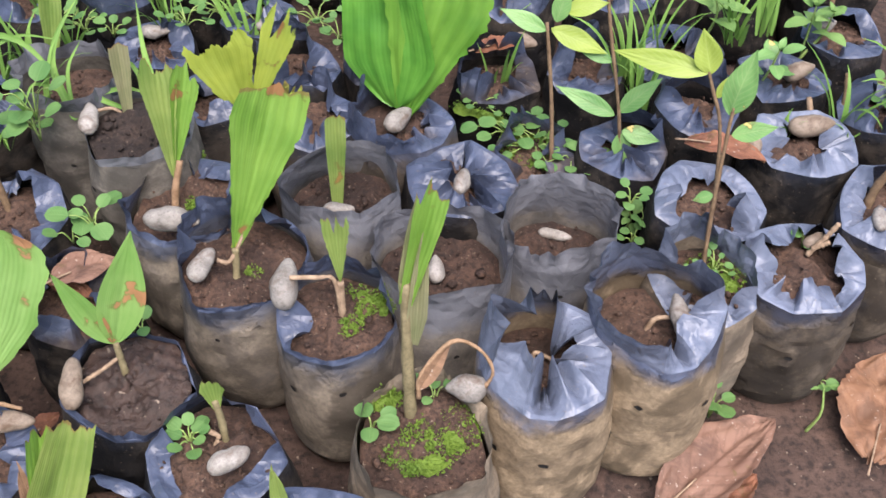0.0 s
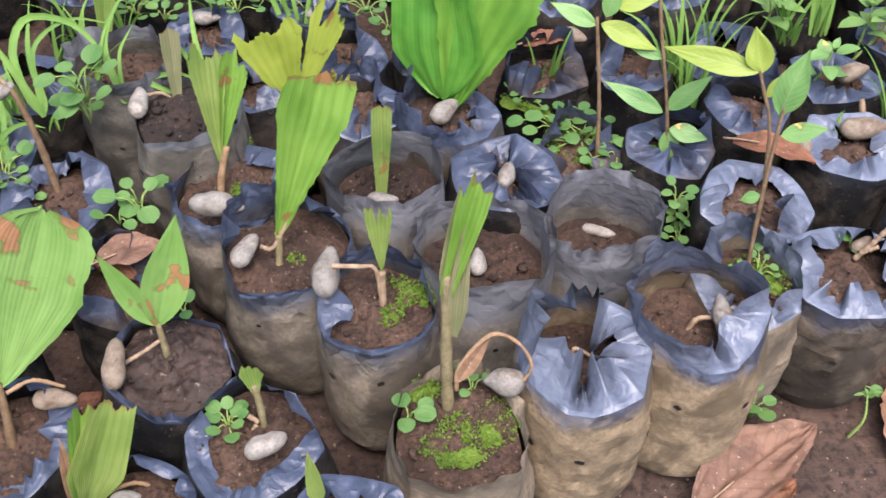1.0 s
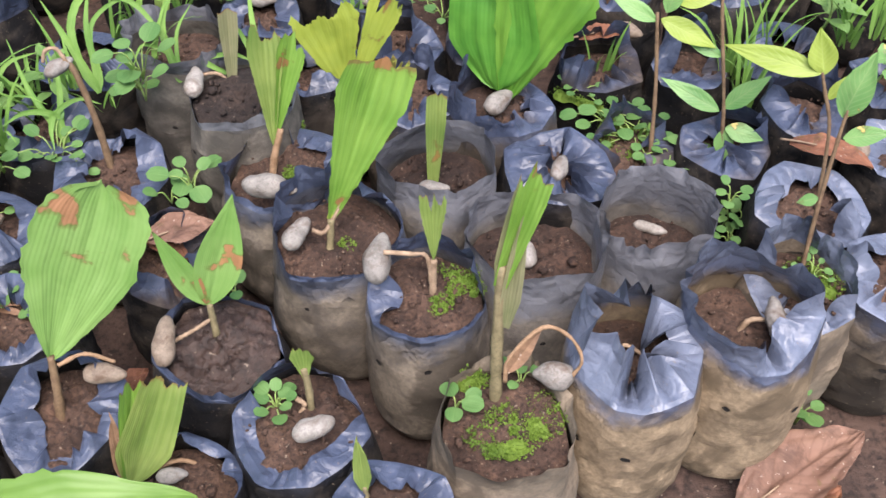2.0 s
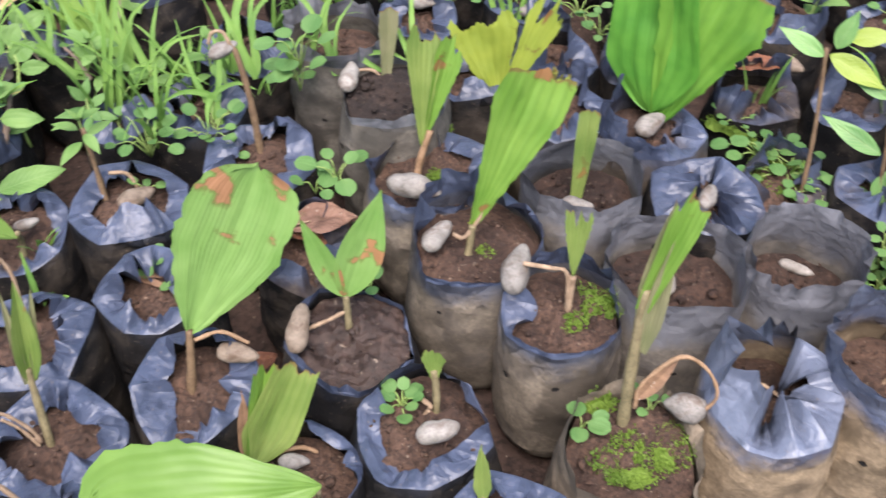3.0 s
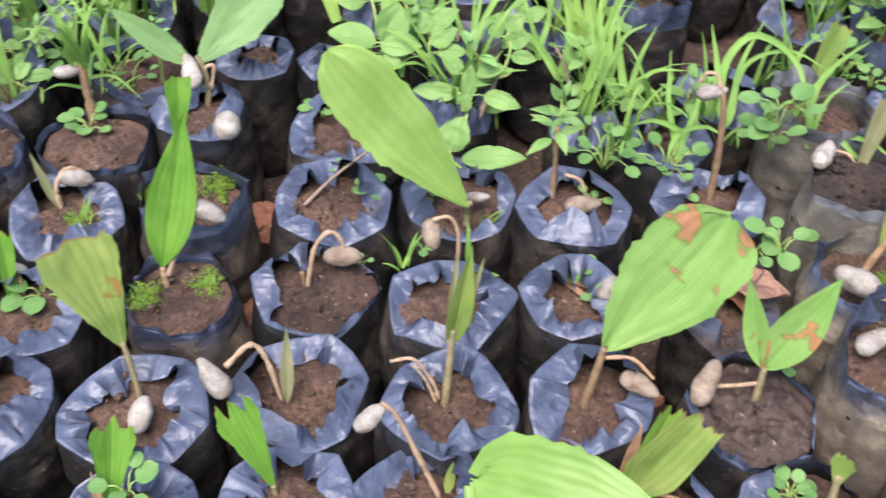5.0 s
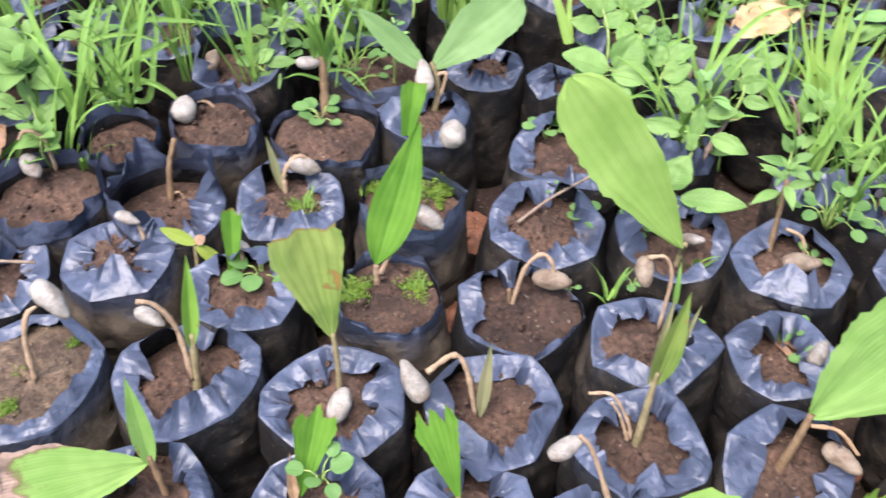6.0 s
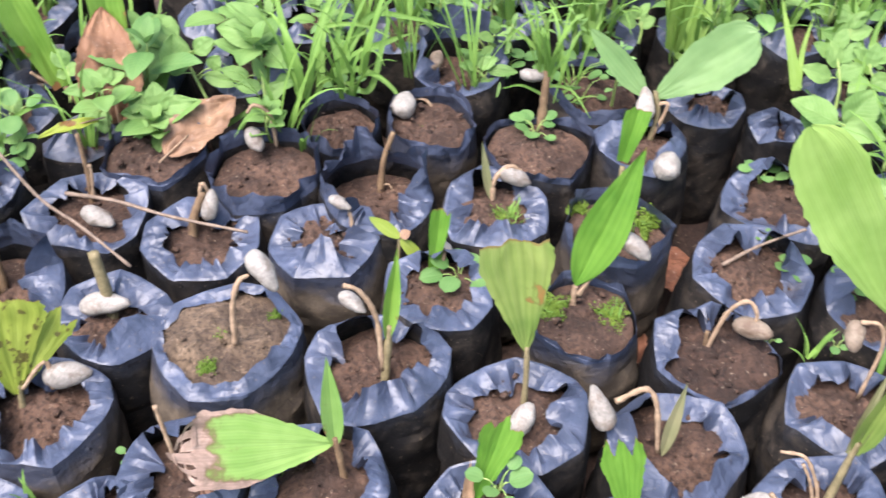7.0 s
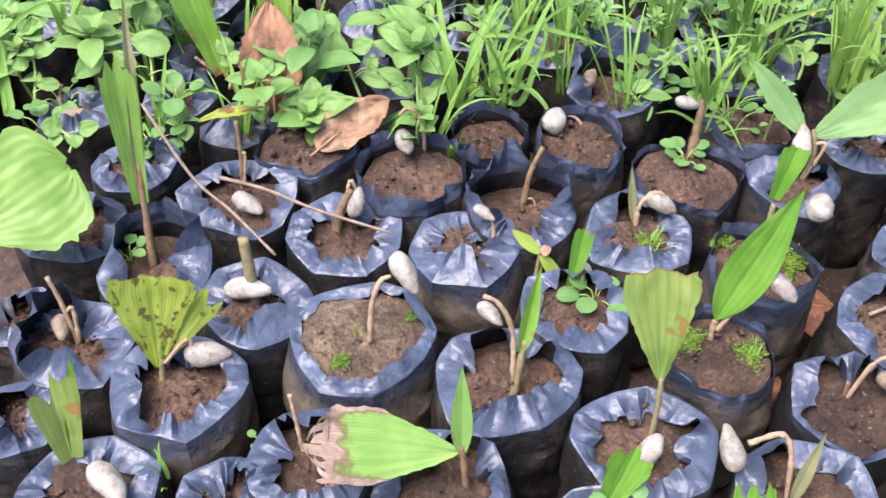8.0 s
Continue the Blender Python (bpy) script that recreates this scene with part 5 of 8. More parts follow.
s = sapling([(0.155, 0.857, 0.107), (0.150, 0.874, 0.161), (0.137, 0.900, 0.231), (0.131, 0.914, 0.269)], 0.0027, 0.0019, "slender sapling with green lance-shaped leaves")
leaf(s, (0.147, 0.874, 0.157), (0.092, 0.892, 0.177), 0.0177, -102, SAPLING, shape='lance', jag=0, pleat=0, cup=0.12, bow=0.05, tilt=50)
leaf(s, (0.150, 0.874, 0.161), (0.185, 0.879, 0.198), 0.0185, -102, SAPLING, shape='lance', jag=0, pleat=0, cup=0.12, bow=0.05, tilt=50)
leaf(s, (0.153, 0.867, 0.142), (0.158, 0.856, 0.112), 0.0180, -102, SAPLING, shape='lance', jag=0, pleat=0, cup=0.12, bow=0.05, tilt=50)
leaf(s, (0.154, 0.867, 0.144), (0.189, 0.858, 0.140), 0.0178, -102, SAPLING, shape='lance', jag=0, pleat=0, cup=0.12, bow=0.05, tilt=50)
leaf(s, (0.141, 0.891, 0.206), (0.103, 0.903, 0.218), 0.0132, -102, SAPLING, shape='lance', jag=0, pleat=0, cup=0.12, bow=0.05, tilt=50)
s = sapling([(0.231, 0.784, 0.122), (0.226, 0.811, 0.199), (0.216, 0.825, 0.231), (0.211, 0.832, 0.245)], 0.0025, 0.0018, "sapling with bright lime leaves")
leaf(s, (0.211, 0.831, 0.244), (0.133, 0.859, 0.246), 0.0220, -109, SAPLING_LIME, shape='lance', jag=0, pleat=0, cup=0.12, bow=0.05, tilt=50)
leaf(s, (0.213, 0.831, 0.243), (0.203, 0.846, 0.279), 0.0235, -109, SAPLING_LIME, shape='lance', jag=0, pleat=0, cup=0.12, bow=0.05, tilt=50)
leaf(s, (0.220, 0.822, 0.225), (0.231, 0.826, 0.249), 0.0095, -109, SAPLING_LIME, shape='lance', jag=0, pleat=0, cup=0.12, bow=0.05, tilt=50)
s = sapling([(0.207, 0.704, 0.128), (0.208, 0.726, 0.197), (0.211, 0.746, 0.259), (0.213, 0.752, 0.277)], 0.0026, 0.0019, "sapling with grey-green oval leaves")
leaf(s, (0.210, 0.751, 0.270), (0.223, 0.764, 0.323), 0.0249, -110, SAPLING, shape='lance', jag=0, pleat=0, cup=0.12, bow=0.05, tilt=50)
leaf(s, (0.214, 0.744, 0.255), (0.246, 0.738, 0.270), 0.0157, -110, SAPLING, shape='lance', jag=0, pleat=0, cup=0.12, bow=0.05, tilt=50)
leaf(s, (0.207, 0.729, 0.204), (0.192, 0.731, 0.195), 0.0101, -110, SAPLING, shape='lance', jag=0, pleat=0, cup=0.12, bow=0.05, tilt=50)
grass(0.172, 0.979, 0.112, 16, 0.095, 0.006, 0.25, 1.0)
grass(0.178, 0.928, 0.112, 10, 0.1, 0.006, 0.2, 0.9)
grass(0.046, 0.980, 0.102, 5, 0.075, 0.005, 0.2, 0.6)
grass(0.085, 0.889, 0.102, 4, 0.035, 0.003, 0.35, 1.3)
s = seedling("h5", 0.340, 0.896, "brown palm seed with a broken stalk")
seed(s, 0.332, 0.877, 0.144, 0.0400, 5, 1, SEED_BROWN, 0.5)
stalk(s, (0.338, 0.900, 0.136), (0.334, 0.907, 0.152), r=0.0038)
grass(0.365, 0.878, 0.127, 7, 0.03, 0.003, 0.5, 1.3)
grass(0.310, 0.881, 0.127, 5, 0.035, 0.004, 0.35, 1.3)
lone_seed(0.336, 0.957, 0.142, 0.0335, 24, 3, SEED_BROWN, 0.56, "dusty grey palm seed in its bag")
s = seedling("h7", 0.386, 1.035, "palm seedling with a brown stem")
seed(s, 0.375, 1.023, 0.147, 0.0238, 24, 3, SEED, 0.56)
stem(s, [(0.386, 1.035, 0.121), (0.385, 1.044, 0.149), (0.385, 1.053, 0.177)], 0.0032, 0.0026, mat=STEM_BROWN)
s = seedling("h8", 0.372, 0.910, "withered palm seedling stem")
stem(s, [(0.372, 0.910, 0.121), (0.372, 0.917, 0.146), (0.370, 0.925, 0.167)], 0.0027, 0.0019, mat=STEM_BROWN)
round_weed(0.236, 0.962, 0.122, 4, 0.0096, 0.012, 0.0067)
lone_seed(0.272, 0.848, 0.147, 0.0268, 82, 8, SEED_BROWN, 0.56, "grey palm seed on damp soil")
fallen_leaf(0.245, 0.837, 0.150, 0.075, 0.03, -15, DRY_LEAF_RED)
fallen_leaf(0.045, 1.007, 0.130, 0.055, 0.025, 20, DRY_LEAF_RED)
lone_seed(0.070, 1.026, 0.122, 0.0276, -23, -3, SEED_BROWN, 0.56, "brown palm seed beside dry litter")
grass(0.282, 1.008, 0.140, 12, 0.075, 0.006, 0.3, 0.9)
grass(0.313, 1.018, 0.140, 8, 0.095, 0.006, 0.3, 0.8)
herb(0.255, 1.017, 0.140, 0.05, 3, 0.035, 0.018)
herb(0.353, 1.004, 0.130, 0.055, 3, 0.03, 0.015)
fallen_leaf(0.223, 0.585, 0.030, 0.135, 0.0625, 38, DRY_LEAF, pitch=12, curl=0.12)
fallen_leaf(0.384, 0.656, 0.014, 0.130, 0.082, 66, DRY_ORANGE, curl=0.05)
round_weed(0.328, 0.680, 0.006, 4, 0.0144, 0.02, 0.0125)
round_weed(0.224, 0.638, 0.020, 6, 0.0144, 0.03, 0.0115)
fallen_leaf(0.237, 0.568, 0.012, 0.06, 0.03, 40, DRY_LEAF_RED)
round_weed(0.156, 0.789, 0.130, 5, 0.0115, 0.012, 0.0096)
round_weed(0.173, 0.792, 0.100, 4, 0.0115, 0.012, 0.0096)
round_weed(0.162, 0.777, 0.090, 4, 0.0096, 0.012, 0.0077)
herb(0.161, 0.807, 0.080, 0.02, 3, 0.013, 0.008)
s = seedling("r", -0.252, 0.591, "palm seedling with two brown-blotched oval leaves")
stem(s, [(-0.252, 0.591, 0.131), (-0.256, 0.601, 0.171)], 0.0033, 0.0024)
leaf(s, (-0.257, 0.600, 0.169), (-0.234, 0.639, 0.256), 0.0350, -68, LEAF_SCORCHED, shape='lance', jag=0.02, cup=0.25)
leaf(s, (-0.258, 0.600, 0.171), (-0.290, 0.611, 0.241), 0.0190, -68, LEAF_SCORCHED, shape='lance', jag=0.02, cup=0.4)
seed(s, -0.286, 0.573, 0.157, 0.0393, 99, 8, SEED_BROWN, 0.45)
stalk(s, (-0.282, 0.581, 0.147), (-0.268, 0.589, 0.152), (-0.255, 0.597, 0.158), r=0.0022)
round_weed(-0.249, 0.636, 0.137, 3, 0.0106, 0.012, 0.0058)
fallen_leaf(-0.310, 0.704, 0.132, 0.06, 0.035, 30, DRY_LEAF)
fallen_leaf(-0.322, 0.692, 0.122, 0.045, 0.02, -20, DRY_LEAF_RED)
fallen_leaf(-0.333, 0.591, 0.070, 0.03, 0.02, 60, DRY_LEAF_RED)
s = seedling("u", -0.167, 0.532, "cut-back palm seedling with green stub and grey seed")
stem(s, [(-0.167, 0.532, 0.133), (-0.169, 0.540, 0.163), (-0.172, 0.545, 0.180)], 0.0027, 0.0029)
leaf(s, (-0.170, 0.541, 0.168), (-0.174, 0.551, 0.200), 0.0170, -75, LEAF_STUB, jag=0.3, cup=0.5)
seed(s, -0.160, 0.509, 0.159, 0.0306, 30, 2, SEED_WHITE, 0.56)
stalk(s, (-0.178, 0.535, 0.154), (-0.172, 0.534, 0.147), (-0.177, 0.529, 0.137), (-0.167, 0.530, 0.132), r=0.0025)
round_weed(-0.194, 0.534, 0.139, 9, 0.0115, 0.012, 0.0115)
s = seedling("u2", -0.117, 0.471, "cut-back palm seedling with green stub and grey seed")
stem(s, [(-0.117, 0.471, 0.124), (-0.119, 0.475, 0.143)], 0.0024, 0.0018)
leaf(s, (-0.119, 0.474, 0.140), (-0.124, 0.489, 0.190), 0.0124, -80, LEAF_STUB, shape='strap', jag=0.2, cup=0.5)
s = seedling("m", -0.357, 0.517, "palm seedling with a large leaf blotched brown")
stem(s, [(-0.357, 0.517, 0.121), (-0.356, 0.527, 0.152), (-0.357, 0.537, 0.178)], 0.0043, 0.0028, mat=STEM_BROWN)
leaf(s, (-0.357, 0.536, 0.175), (-0.314, 0.614, 0.288), 0.0816, -54, LEAF_BLOTCHED, shape='paddle', pleat=0.5, jag=0.04, cup=0.15)
seed(s, -0.328, 0.546, 0.147, 0.0311, 2, -2, SEED_BROWN, 0.56)
stalk(s, (-0.354, 0.536, 0.168), (-0.338, 0.548, 0.168), (-0.320, 0.554, 0.152), r=0.0022, mat=SHEATH)
s = seedling("st", -0.282, 0.467, "palm seedling with a folded broad stub leaf")
leaf(s, (-0.287, 0.466, 0.129), (-0.260, 0.513, 0.205), 0.0400, -58, LEAF_STUB, shape='blunt', jag=0.1, cup=0.3)
leaf(s, (-0.288, 0.466, 0.129), (-0.282, 0.507, 0.206), 0.0280, -28, LEAF_SPOTTED, shape='cut', jag=0.12, cup=0.4)
leaf(s, (-0.290, 0.466, 0.132), (-0.295, 0.487, 0.195), 0.0112, -58, DRY_PALE, shape='strap', cup=0.3, jag=0.2)
seed(s, -0.256, 0.470, 0.142, 0.0214, 14, -0, SEED, 0.56)
stalk(s, (-0.272, 0.478, 0.135), (-0.255, 0.488, 0.132), (-0.240, 0.491, 0.115), (-0.232, 0.486, 0.089), r=0.0021, mat=SHEATH)
s = seedling("nb2", -0.228, 0.440, "palm seedling with a large pale pleated leaf")
stem(s, [(-0.228, 0.440, 0.124), (-0.220, 0.429, 0.188)], 0.0027, 0.0020)
leaf(s, (-0.212, 0.419, 0.216), (-0.354, 0.363, 0.215), 0.0762, -68, LEAF_FRESH, shape='paddle', pleat=0.1, jag=0.05, cup=0.1, tilt=55, bow=0.12)
s = seedling("n", -0.439, 0.448, "palm seedling with a narrow half-furled leaf")
stem(s, [(-0.439, 0.448, 0.121), (-0.444, 0.460, 0.164), (-0.448, 0.469, 0.192)], 0.0034, 0.0024)
leaf(s, (-0.447, 0.466, 0.178), (-0.452, 0.495, 0.260), 0.0175, -46, LEAF_STUB, shape='lance', jag=0.02, cup=1.1)
leaf(s, (-0.449, 0.463, 0.181), (-0.459, 0.487, 0.257), 0.0065, -46, LEAF_GREY, shape='strap', jag=0.05, cup=0.6)
leaf(s, (-0.444, 0.468, 0.181), (-0.444, 0.499, 0.250), 0.0065, -46, LEAF_GREY, shape='strap', jag=0.05, cup=0.6)
stalk(s, (-0.443, 0.446, 0.132), (-0.450, 0.447, 0.148), (-0.464, 0.442, 0.169), (-0.477, 0.430, 0.168), r=0.0019)
stalk(s, (-0.444, 0.444, 0.130), (-0.454, 0.444, 0.149), (-0.463, 0.441, 0.163), r=0.0017)
s = seedling("nb", -0.389, 0.381, "palm seedling with seed hanging from a long stalk")
stalk(s, (-0.389, 0.382, 0.129), (-0.408, 0.381, 0.166), (-0.425, 0.379, 0.202), (-0.435, 0.375, 0.213), r=0.0026)
seed(s, -0.438, 0.366, 0.202, 0.0256, 66, 30, SEED, 0.56)
leaf(s, (-0.386, 0.387, 0.132), (-0.389, 0.397, 0.160), 0.0079, -45, LEAF_STUB, shape='strap')
lone_seed(-0.400, 0.613, 0.145, 0.0253, 100, 8, SEED, 0.56, "grey palm seed among dry litter")
round_weed(-0.436, 0.623, 0.127, 4, 0.0125, 0.012, 0.0067)
fallen_leaf(-0.423, 0.613, 0.134, 0.060, 0.010, 12, DRY_PALE, curl=0.03, label='strip of pale dry leaf on the soil')
fallen_leaf(-0.432, 0.606, 0.133, 0.050, 0.008, -8, DRY_PALE, curl=0.03, label='strip of pale dry leaf on the soil')
round_weed(-0.403, 0.605, 0.127, 3, 0.0125, 0.012, 0.0077)
s = seedling("p7", -0.505, 0.683, "weedy palm seedling with brown seed")
stem(s, [(-0.505, 0.683, 0.121), (-0.511, 0.692, 0.162), (-0.518, 0.701, 0.198)], 0.0030, 0.0020, mat=STEM_BROWN)
seed(s, -0.471, 0.678, 0.147, 0.0321, 52, 3, SEED_BROWN, 0.56)
stalk(s, (-0.502, 0.695, 0.154), (-0.489, 0.702, 0.149), (-0.481, 0.701, 0.133), r=0.0023)
herb(-0.520, 0.702, 0.170, 0.035, 3, 0.03, 0.012, shape='lance')
round_weed(-0.493, 0.750, 0.127, 12, 0.0134, 0.03, 0.0288)
round_weed(-0.472, 0.699, 0.127, 4, 0.0096, 0.012, 0.0096)
s = seedling("l1", -0.393, 0.771, "tall palm stem with a hanging grey seed")
stem(s, [(-0.393, 0.771, 0.121), (-0.401, 0.785, 0.178), (-0.412, 0.796, 0.221), (-0.419, 0.797, 0.233)], 0.0036, 0.0024, mat=STEM_BROWN)
stalk(s, (-0.417, 0.797, 0.231), (-0.424, 0.800, 0.241), (-0.433, 0.798, 0.240), (-0.436, 0.793, 0.231), r=0.0022)
seed(s, -0.424, 0.793, 0.227, 0.0265, 40, 12, SEED, 0.56)
round_weed(-0.442, 0.775, 0.127, 12, 0.0134, 0.03, 0.0288)
round_weed(-0.422, 0.761, 0.127, 5, 0.0125, 0.012, 0.0144)
grass(-0.480, 0.841, 0.127, 14, 0.075, 0.005, 0.5, 1.6)
grass(-0.504, 0.849, 0.127, 9, 0.095, 0.005, 0.3, 1.5)
herb(-0.465, 0.849, 0.127, 0.06, 4, 0.03, 0.012, shape='lance')
grass(-0.553, 0.822, 0.122, 10, 0.085, 0.005, 0.35, 1.5)
grass(-0.450, 0.854, 0.150, 7, 0.1, 0.005, 0.3, 1.5)
herb(-0.573, 0.822, 0.122, 0.065, 4, 0.025, 0.014)
round_weed(-0.379, 0.852, 0.170, 5, 0.0202, 0.03, 0.0211)
round_weed(-0.374, 0.835, 0.160, 3, 0.0192, 0.03, 0.0144)
grass(-0.377, 0.862, 0.170, 5, 0.075, 0.006, 0.5, 1.4)
round_weed(-0.319, 0.763, 0.130, 3, 0.0182, 0.012, 0.0163)
s = seedling("q1", -0.551, 0.615, "palm seedling with a long pale paddle leaf")
stem(s, [(-0.551, 0.615, 0.116), (-0.552, 0.620, 0.134), (-0.543, 0.610, 0.157)], 0.0030, 0.0023)
leaf(s, (-0.543, 0.608, 0.153), (-0.623, 0.530, 0.328), 0.0585, -49, LEAF_PALE, shape='paddle', jag=0.015, cup=0.12, tilt=45)
seed(s, -0.552, 0.632, 0.142, 0.0194, 38, 2, SEED, 0.56)
round_weed(-0.599, 0.612, 0.127, 5, 0.0144, 0.012, 0.0115)
grass(-0.539, 0.624, 0.122, 4, 0.045, 0.007, 0.7, 0.6)
s = seedling("q2", -0.504, 0.538, "palm seedling with a bent stalk and brown seed")
seed(s, -0.528, 0.540, 0.184, 0.0257, -37, -40, SEED_BROWN, 0.56)
stalk(s, (-0.530, 0.544, 0.196), (-0.520, 0.554, 0.197), (-0.511, 0.554, 0.178), (-0.504, 0.540, 0.132), r=0.0021)
grass(-0.558, 0.533, 0.127, 5, 0.045, 0.005, 0.5, 1.2)
round_weed(-0.551, 0.557, 0.127, 4, 0.0096, 0.012, 0.0067)
grass(-0.508, 0.578, 0.127, 3, 0.04, 0.008, 0.8, 0.4)
round_weed(-0.638, 0.586, 0.127, 4, 0.0154, 0.012, 0.0077)
round_weed(-0.677, 0.585, 0.127, 4, 0.0058, 0.012, 0.0058)
s = seedling("q4", -0.598, 0.461, "leafless palm seedling with an arched stalk and brown seed")
stalk(s, (-0.599, 0.461, 0.129), (-0.602, 0.478, 0.167), (-0.597, 0.492, 0.179), (-0.589, 0.497, 0.170), (-0.586, 0.495, 0.159), r=0.0025)
seed(s, -0.586, 0.494, 0.156, 0.0310, 32, 5, SEED_BROWN, 0.56)
stem(s, [(-0.598, 0.461, 0.121), (-0.605, 0.464, 0.149)], 0.0025, 0.0018, mat=STEM_BROWN)
round_weed(-0.581, 0.510, 0.127, 4, 0.0067, 0.012, 0.0067)
s = seedling("q5", -0.531, 0.369, "cut-back palm seedling with zigzag stalk and seed")
leaf(s, (-0.531, 0.370, 0.130), (-0.543, 0.390, 0.197), 0.0103, -42, LEAF_GREY, shape='lance', cup=0.5, jag=0)
seed(s, -0.572, 0.338, 0.160, 0.0326, 177, 37, SEED, 0.56)
stalk(s, (-0.568, 0.348, 0.169), (-0.559, 0.366, 0.184), (-0.549, 0.371, 0.172), (-0.534, 0.368, 0.132), r=0.0029)
round_weed(-0.747, 0.637, 0.127, 5, 0.0163, 0.012, 0.0125)
s = seedling("v2", -0.835, 0.567, "palm seedling with two spread pale leaves and white seeds")
stem(s, [(-0.835, 0.567, 0.131), (-0.840, 0.576, 0.165), (-0.849, 0.576, 0.187)], 0.0031, 0.0025)
leaf(s, (-0.848, 0.573, 0.179), (-0.812, 0.657, 0.253), 0.0499, -38, LEAF_SOFT, shape='paddle', jag=0.03, cup=0.15, tilt=40)
leaf(s, (-0.853, 0.568, 0.182), (-0.905, 0.531, 0.239), 0.0239, -38, LEAF_SOFT, shape='oval', jag=0.02, cup=0.3, tilt=40)
seed(s, -0.843, 0.562, 0.178, 0.0313, 155, 43, SEED_WHITE, 0.56)
stalk(s, (-0.844, 0.575, 0.174), (-0.837, 0.584, 0.175), (-0.835, 0.570, 0.143), r=0.0025)
seed(s, -0.771, 0.539, 0.167, 0.0286, 133, 8, SEED_WHITE, 0.85)
s = seedling("v3", -0.769, 0.484, "cut-back palm seedling on a mossy bag")
stem(s, [(-0.769, 0.484, 0.137), (-0.778, 0.492, 0.180)], 0.0029, 0.0024)
leaf(s, (-0.780, 0.492, 0.185), (-0.788, 0.509, 0.236), 0.0223, -36, LEAF, shape='cut', jag=0.1, cup=0.5)
moss(-0.740, 0.493, 0.143, 0.0173, 260)
moss(-0.779, 0.451, 0.143, 0.0106, 120)
grass(-0.736, 0.486, 0.143, 14, 0.018, 0.0016, 0.35, 1.3)
s = seedling("v4", -0.686, 0.386, "palm seedling with one long glossy green leaf")
stem(s, [(-0.686, 0.386, 0.137), (-0.690, 0.389, 0.158)], 0.0031, 0.0024, mat=STALK)
leaf(s, (-0.690, 0.389, 0.158), (-0.699, 0.447, 0.282), 0.0390, -34, LEAF, shape='lance', pleat=0.3, jag=0.02, cup=0.25)
stalk(s, (-0.686, 0.390, 0.150), (-0.685, 0.407, 0.176), (-0.681, 0.423, 0.195), r=0.0026)
seed(s, -0.675, 0.434, 0.197, 0.0284, 24, -23, SEED, 0.56)
moss(-0.657, 0.405, 0.143, 0.0163, 220)
moss(-0.688, 0.366, 0.143, 0.0163, 200)
grass(-0.653, 0.404, 0.143, 14, 0.018, 0.0016, 0.35, 1.3)
grass(-0.685, 0.365, 0.143, 12, 0.015, 0.0014, 0.35, 1.3)
s = seedling("v6", -0.894, 0.478, "palm seedling with a tuft of narrow leaves and grey seed")
stem(s, [(-0.894, 0.478, 0.136), (-0.902, 0.484, 0.173), (-0.909, 0.490, 0.200)], 0.0053, 0.0039, mat=STEM_BROWN)
seed(s, -0.915, 0.477, 0.195, 0.0230, 51, -0, SEED, 0.56)
round_weed(-0.890, 0.469, 0.142, 8, 0.0165, 0.012, 0.0150)
grass(-0.909, 0.490, 0.200, 18, 0.075, 0.005, 0.25, 0.9)
grass(-0.926, 0.516, 0.142, 4, 0.055, 0.003, 0.9, 1.2)
s = seedling("v7", -0.990, 0.371, "white palm seed with a thin stalk")
seed(s, -0.977, 0.368, 0.154, 0.0287, 133, 8, SEED_WHITE, 0.85)
stalk(s, (-0.990, 0.385, 0.147), (-0.985, 0.396, 0.144), (-0.977, 0.404, 0.132), r=0.0023)
moss(-0.954, 0.382, 0.132, 0.0096, 70)
s = seedling("v8", -0.832, 0.390, "palm seedling with an arched stalk and pale seed")
leaf(s, (-0.835, 0.388, 0.136), (-0.855, 0.389, 0.191), 0.0077, -28, LEAF_GREY, shape='lance', jag=0, cup=0.5)
seed(s, -0.831, 0.411, 0.158, 0.0306, 40, -10, SEED, 0.56)
stalk(s, (-0.833, 0.390, 0.133), (-0.838, 0.394, 0.155), (-0.836, 0.408, 0.168), (-0.830, 0.417, 0.163), r=0.0029)
grass(-0.809, 0.394, 0.130, 60, 0.017, 0.0014, 0.6, 0.8)
moss(-0.812, 0.384, 0.130, 0.0163, 200)
s = seedling("v9", -0.902, 0.306, "leafless palm stem in a bag")
stem(s, [(-0.902, 0.306, 0.121), (-0.909, 0.314, 0.155), (-0.913, 0.327, 0.182)], 0.0034, 0.0024, mat=STEM_BROWN)
stalk(s, (-0.903, 0.307, 0.131), (-0.900, 0.315, 0.131), (-0.895, 0.317, 0.120), r=0.0013)
s = seedling("w1", -0.841, 0.238, "palm seedling stalk with a small pale seed")
seed(s, -0.855, 0.246, 0.176, 0.0205, 36, -14, SEED, 0.56)
stalk(s, (-0.841, 0.239, 0.129), (-0.844, 0.252, 0.149), (-0.850, 0.253, 0.167), (-0.853, 0.250, 0.173), r=0.0022)
s = seedling("w2", -0.774, 0.299, "cut-back palm seedling beside a round-leaved weed")
leaf(s, (-0.777, 0.299, 0.138), (-0.791, 0.314, 0.195), 0.0173, -23, LEAF, shape='cut', jag=0.1, cup=0.5)
seed(s, -0.790, 0.314, 0.150, 0.0204, 27, -3, SEED_WHITE, 0.56)
stalk(s, (-0.778, 0.311, 0.157), (-0.772, 0.305, 0.131), r=0.0022)
round_weed(-0.762, 0.317, 0.130, 6, 0.0202, 0.012, 0.0173)
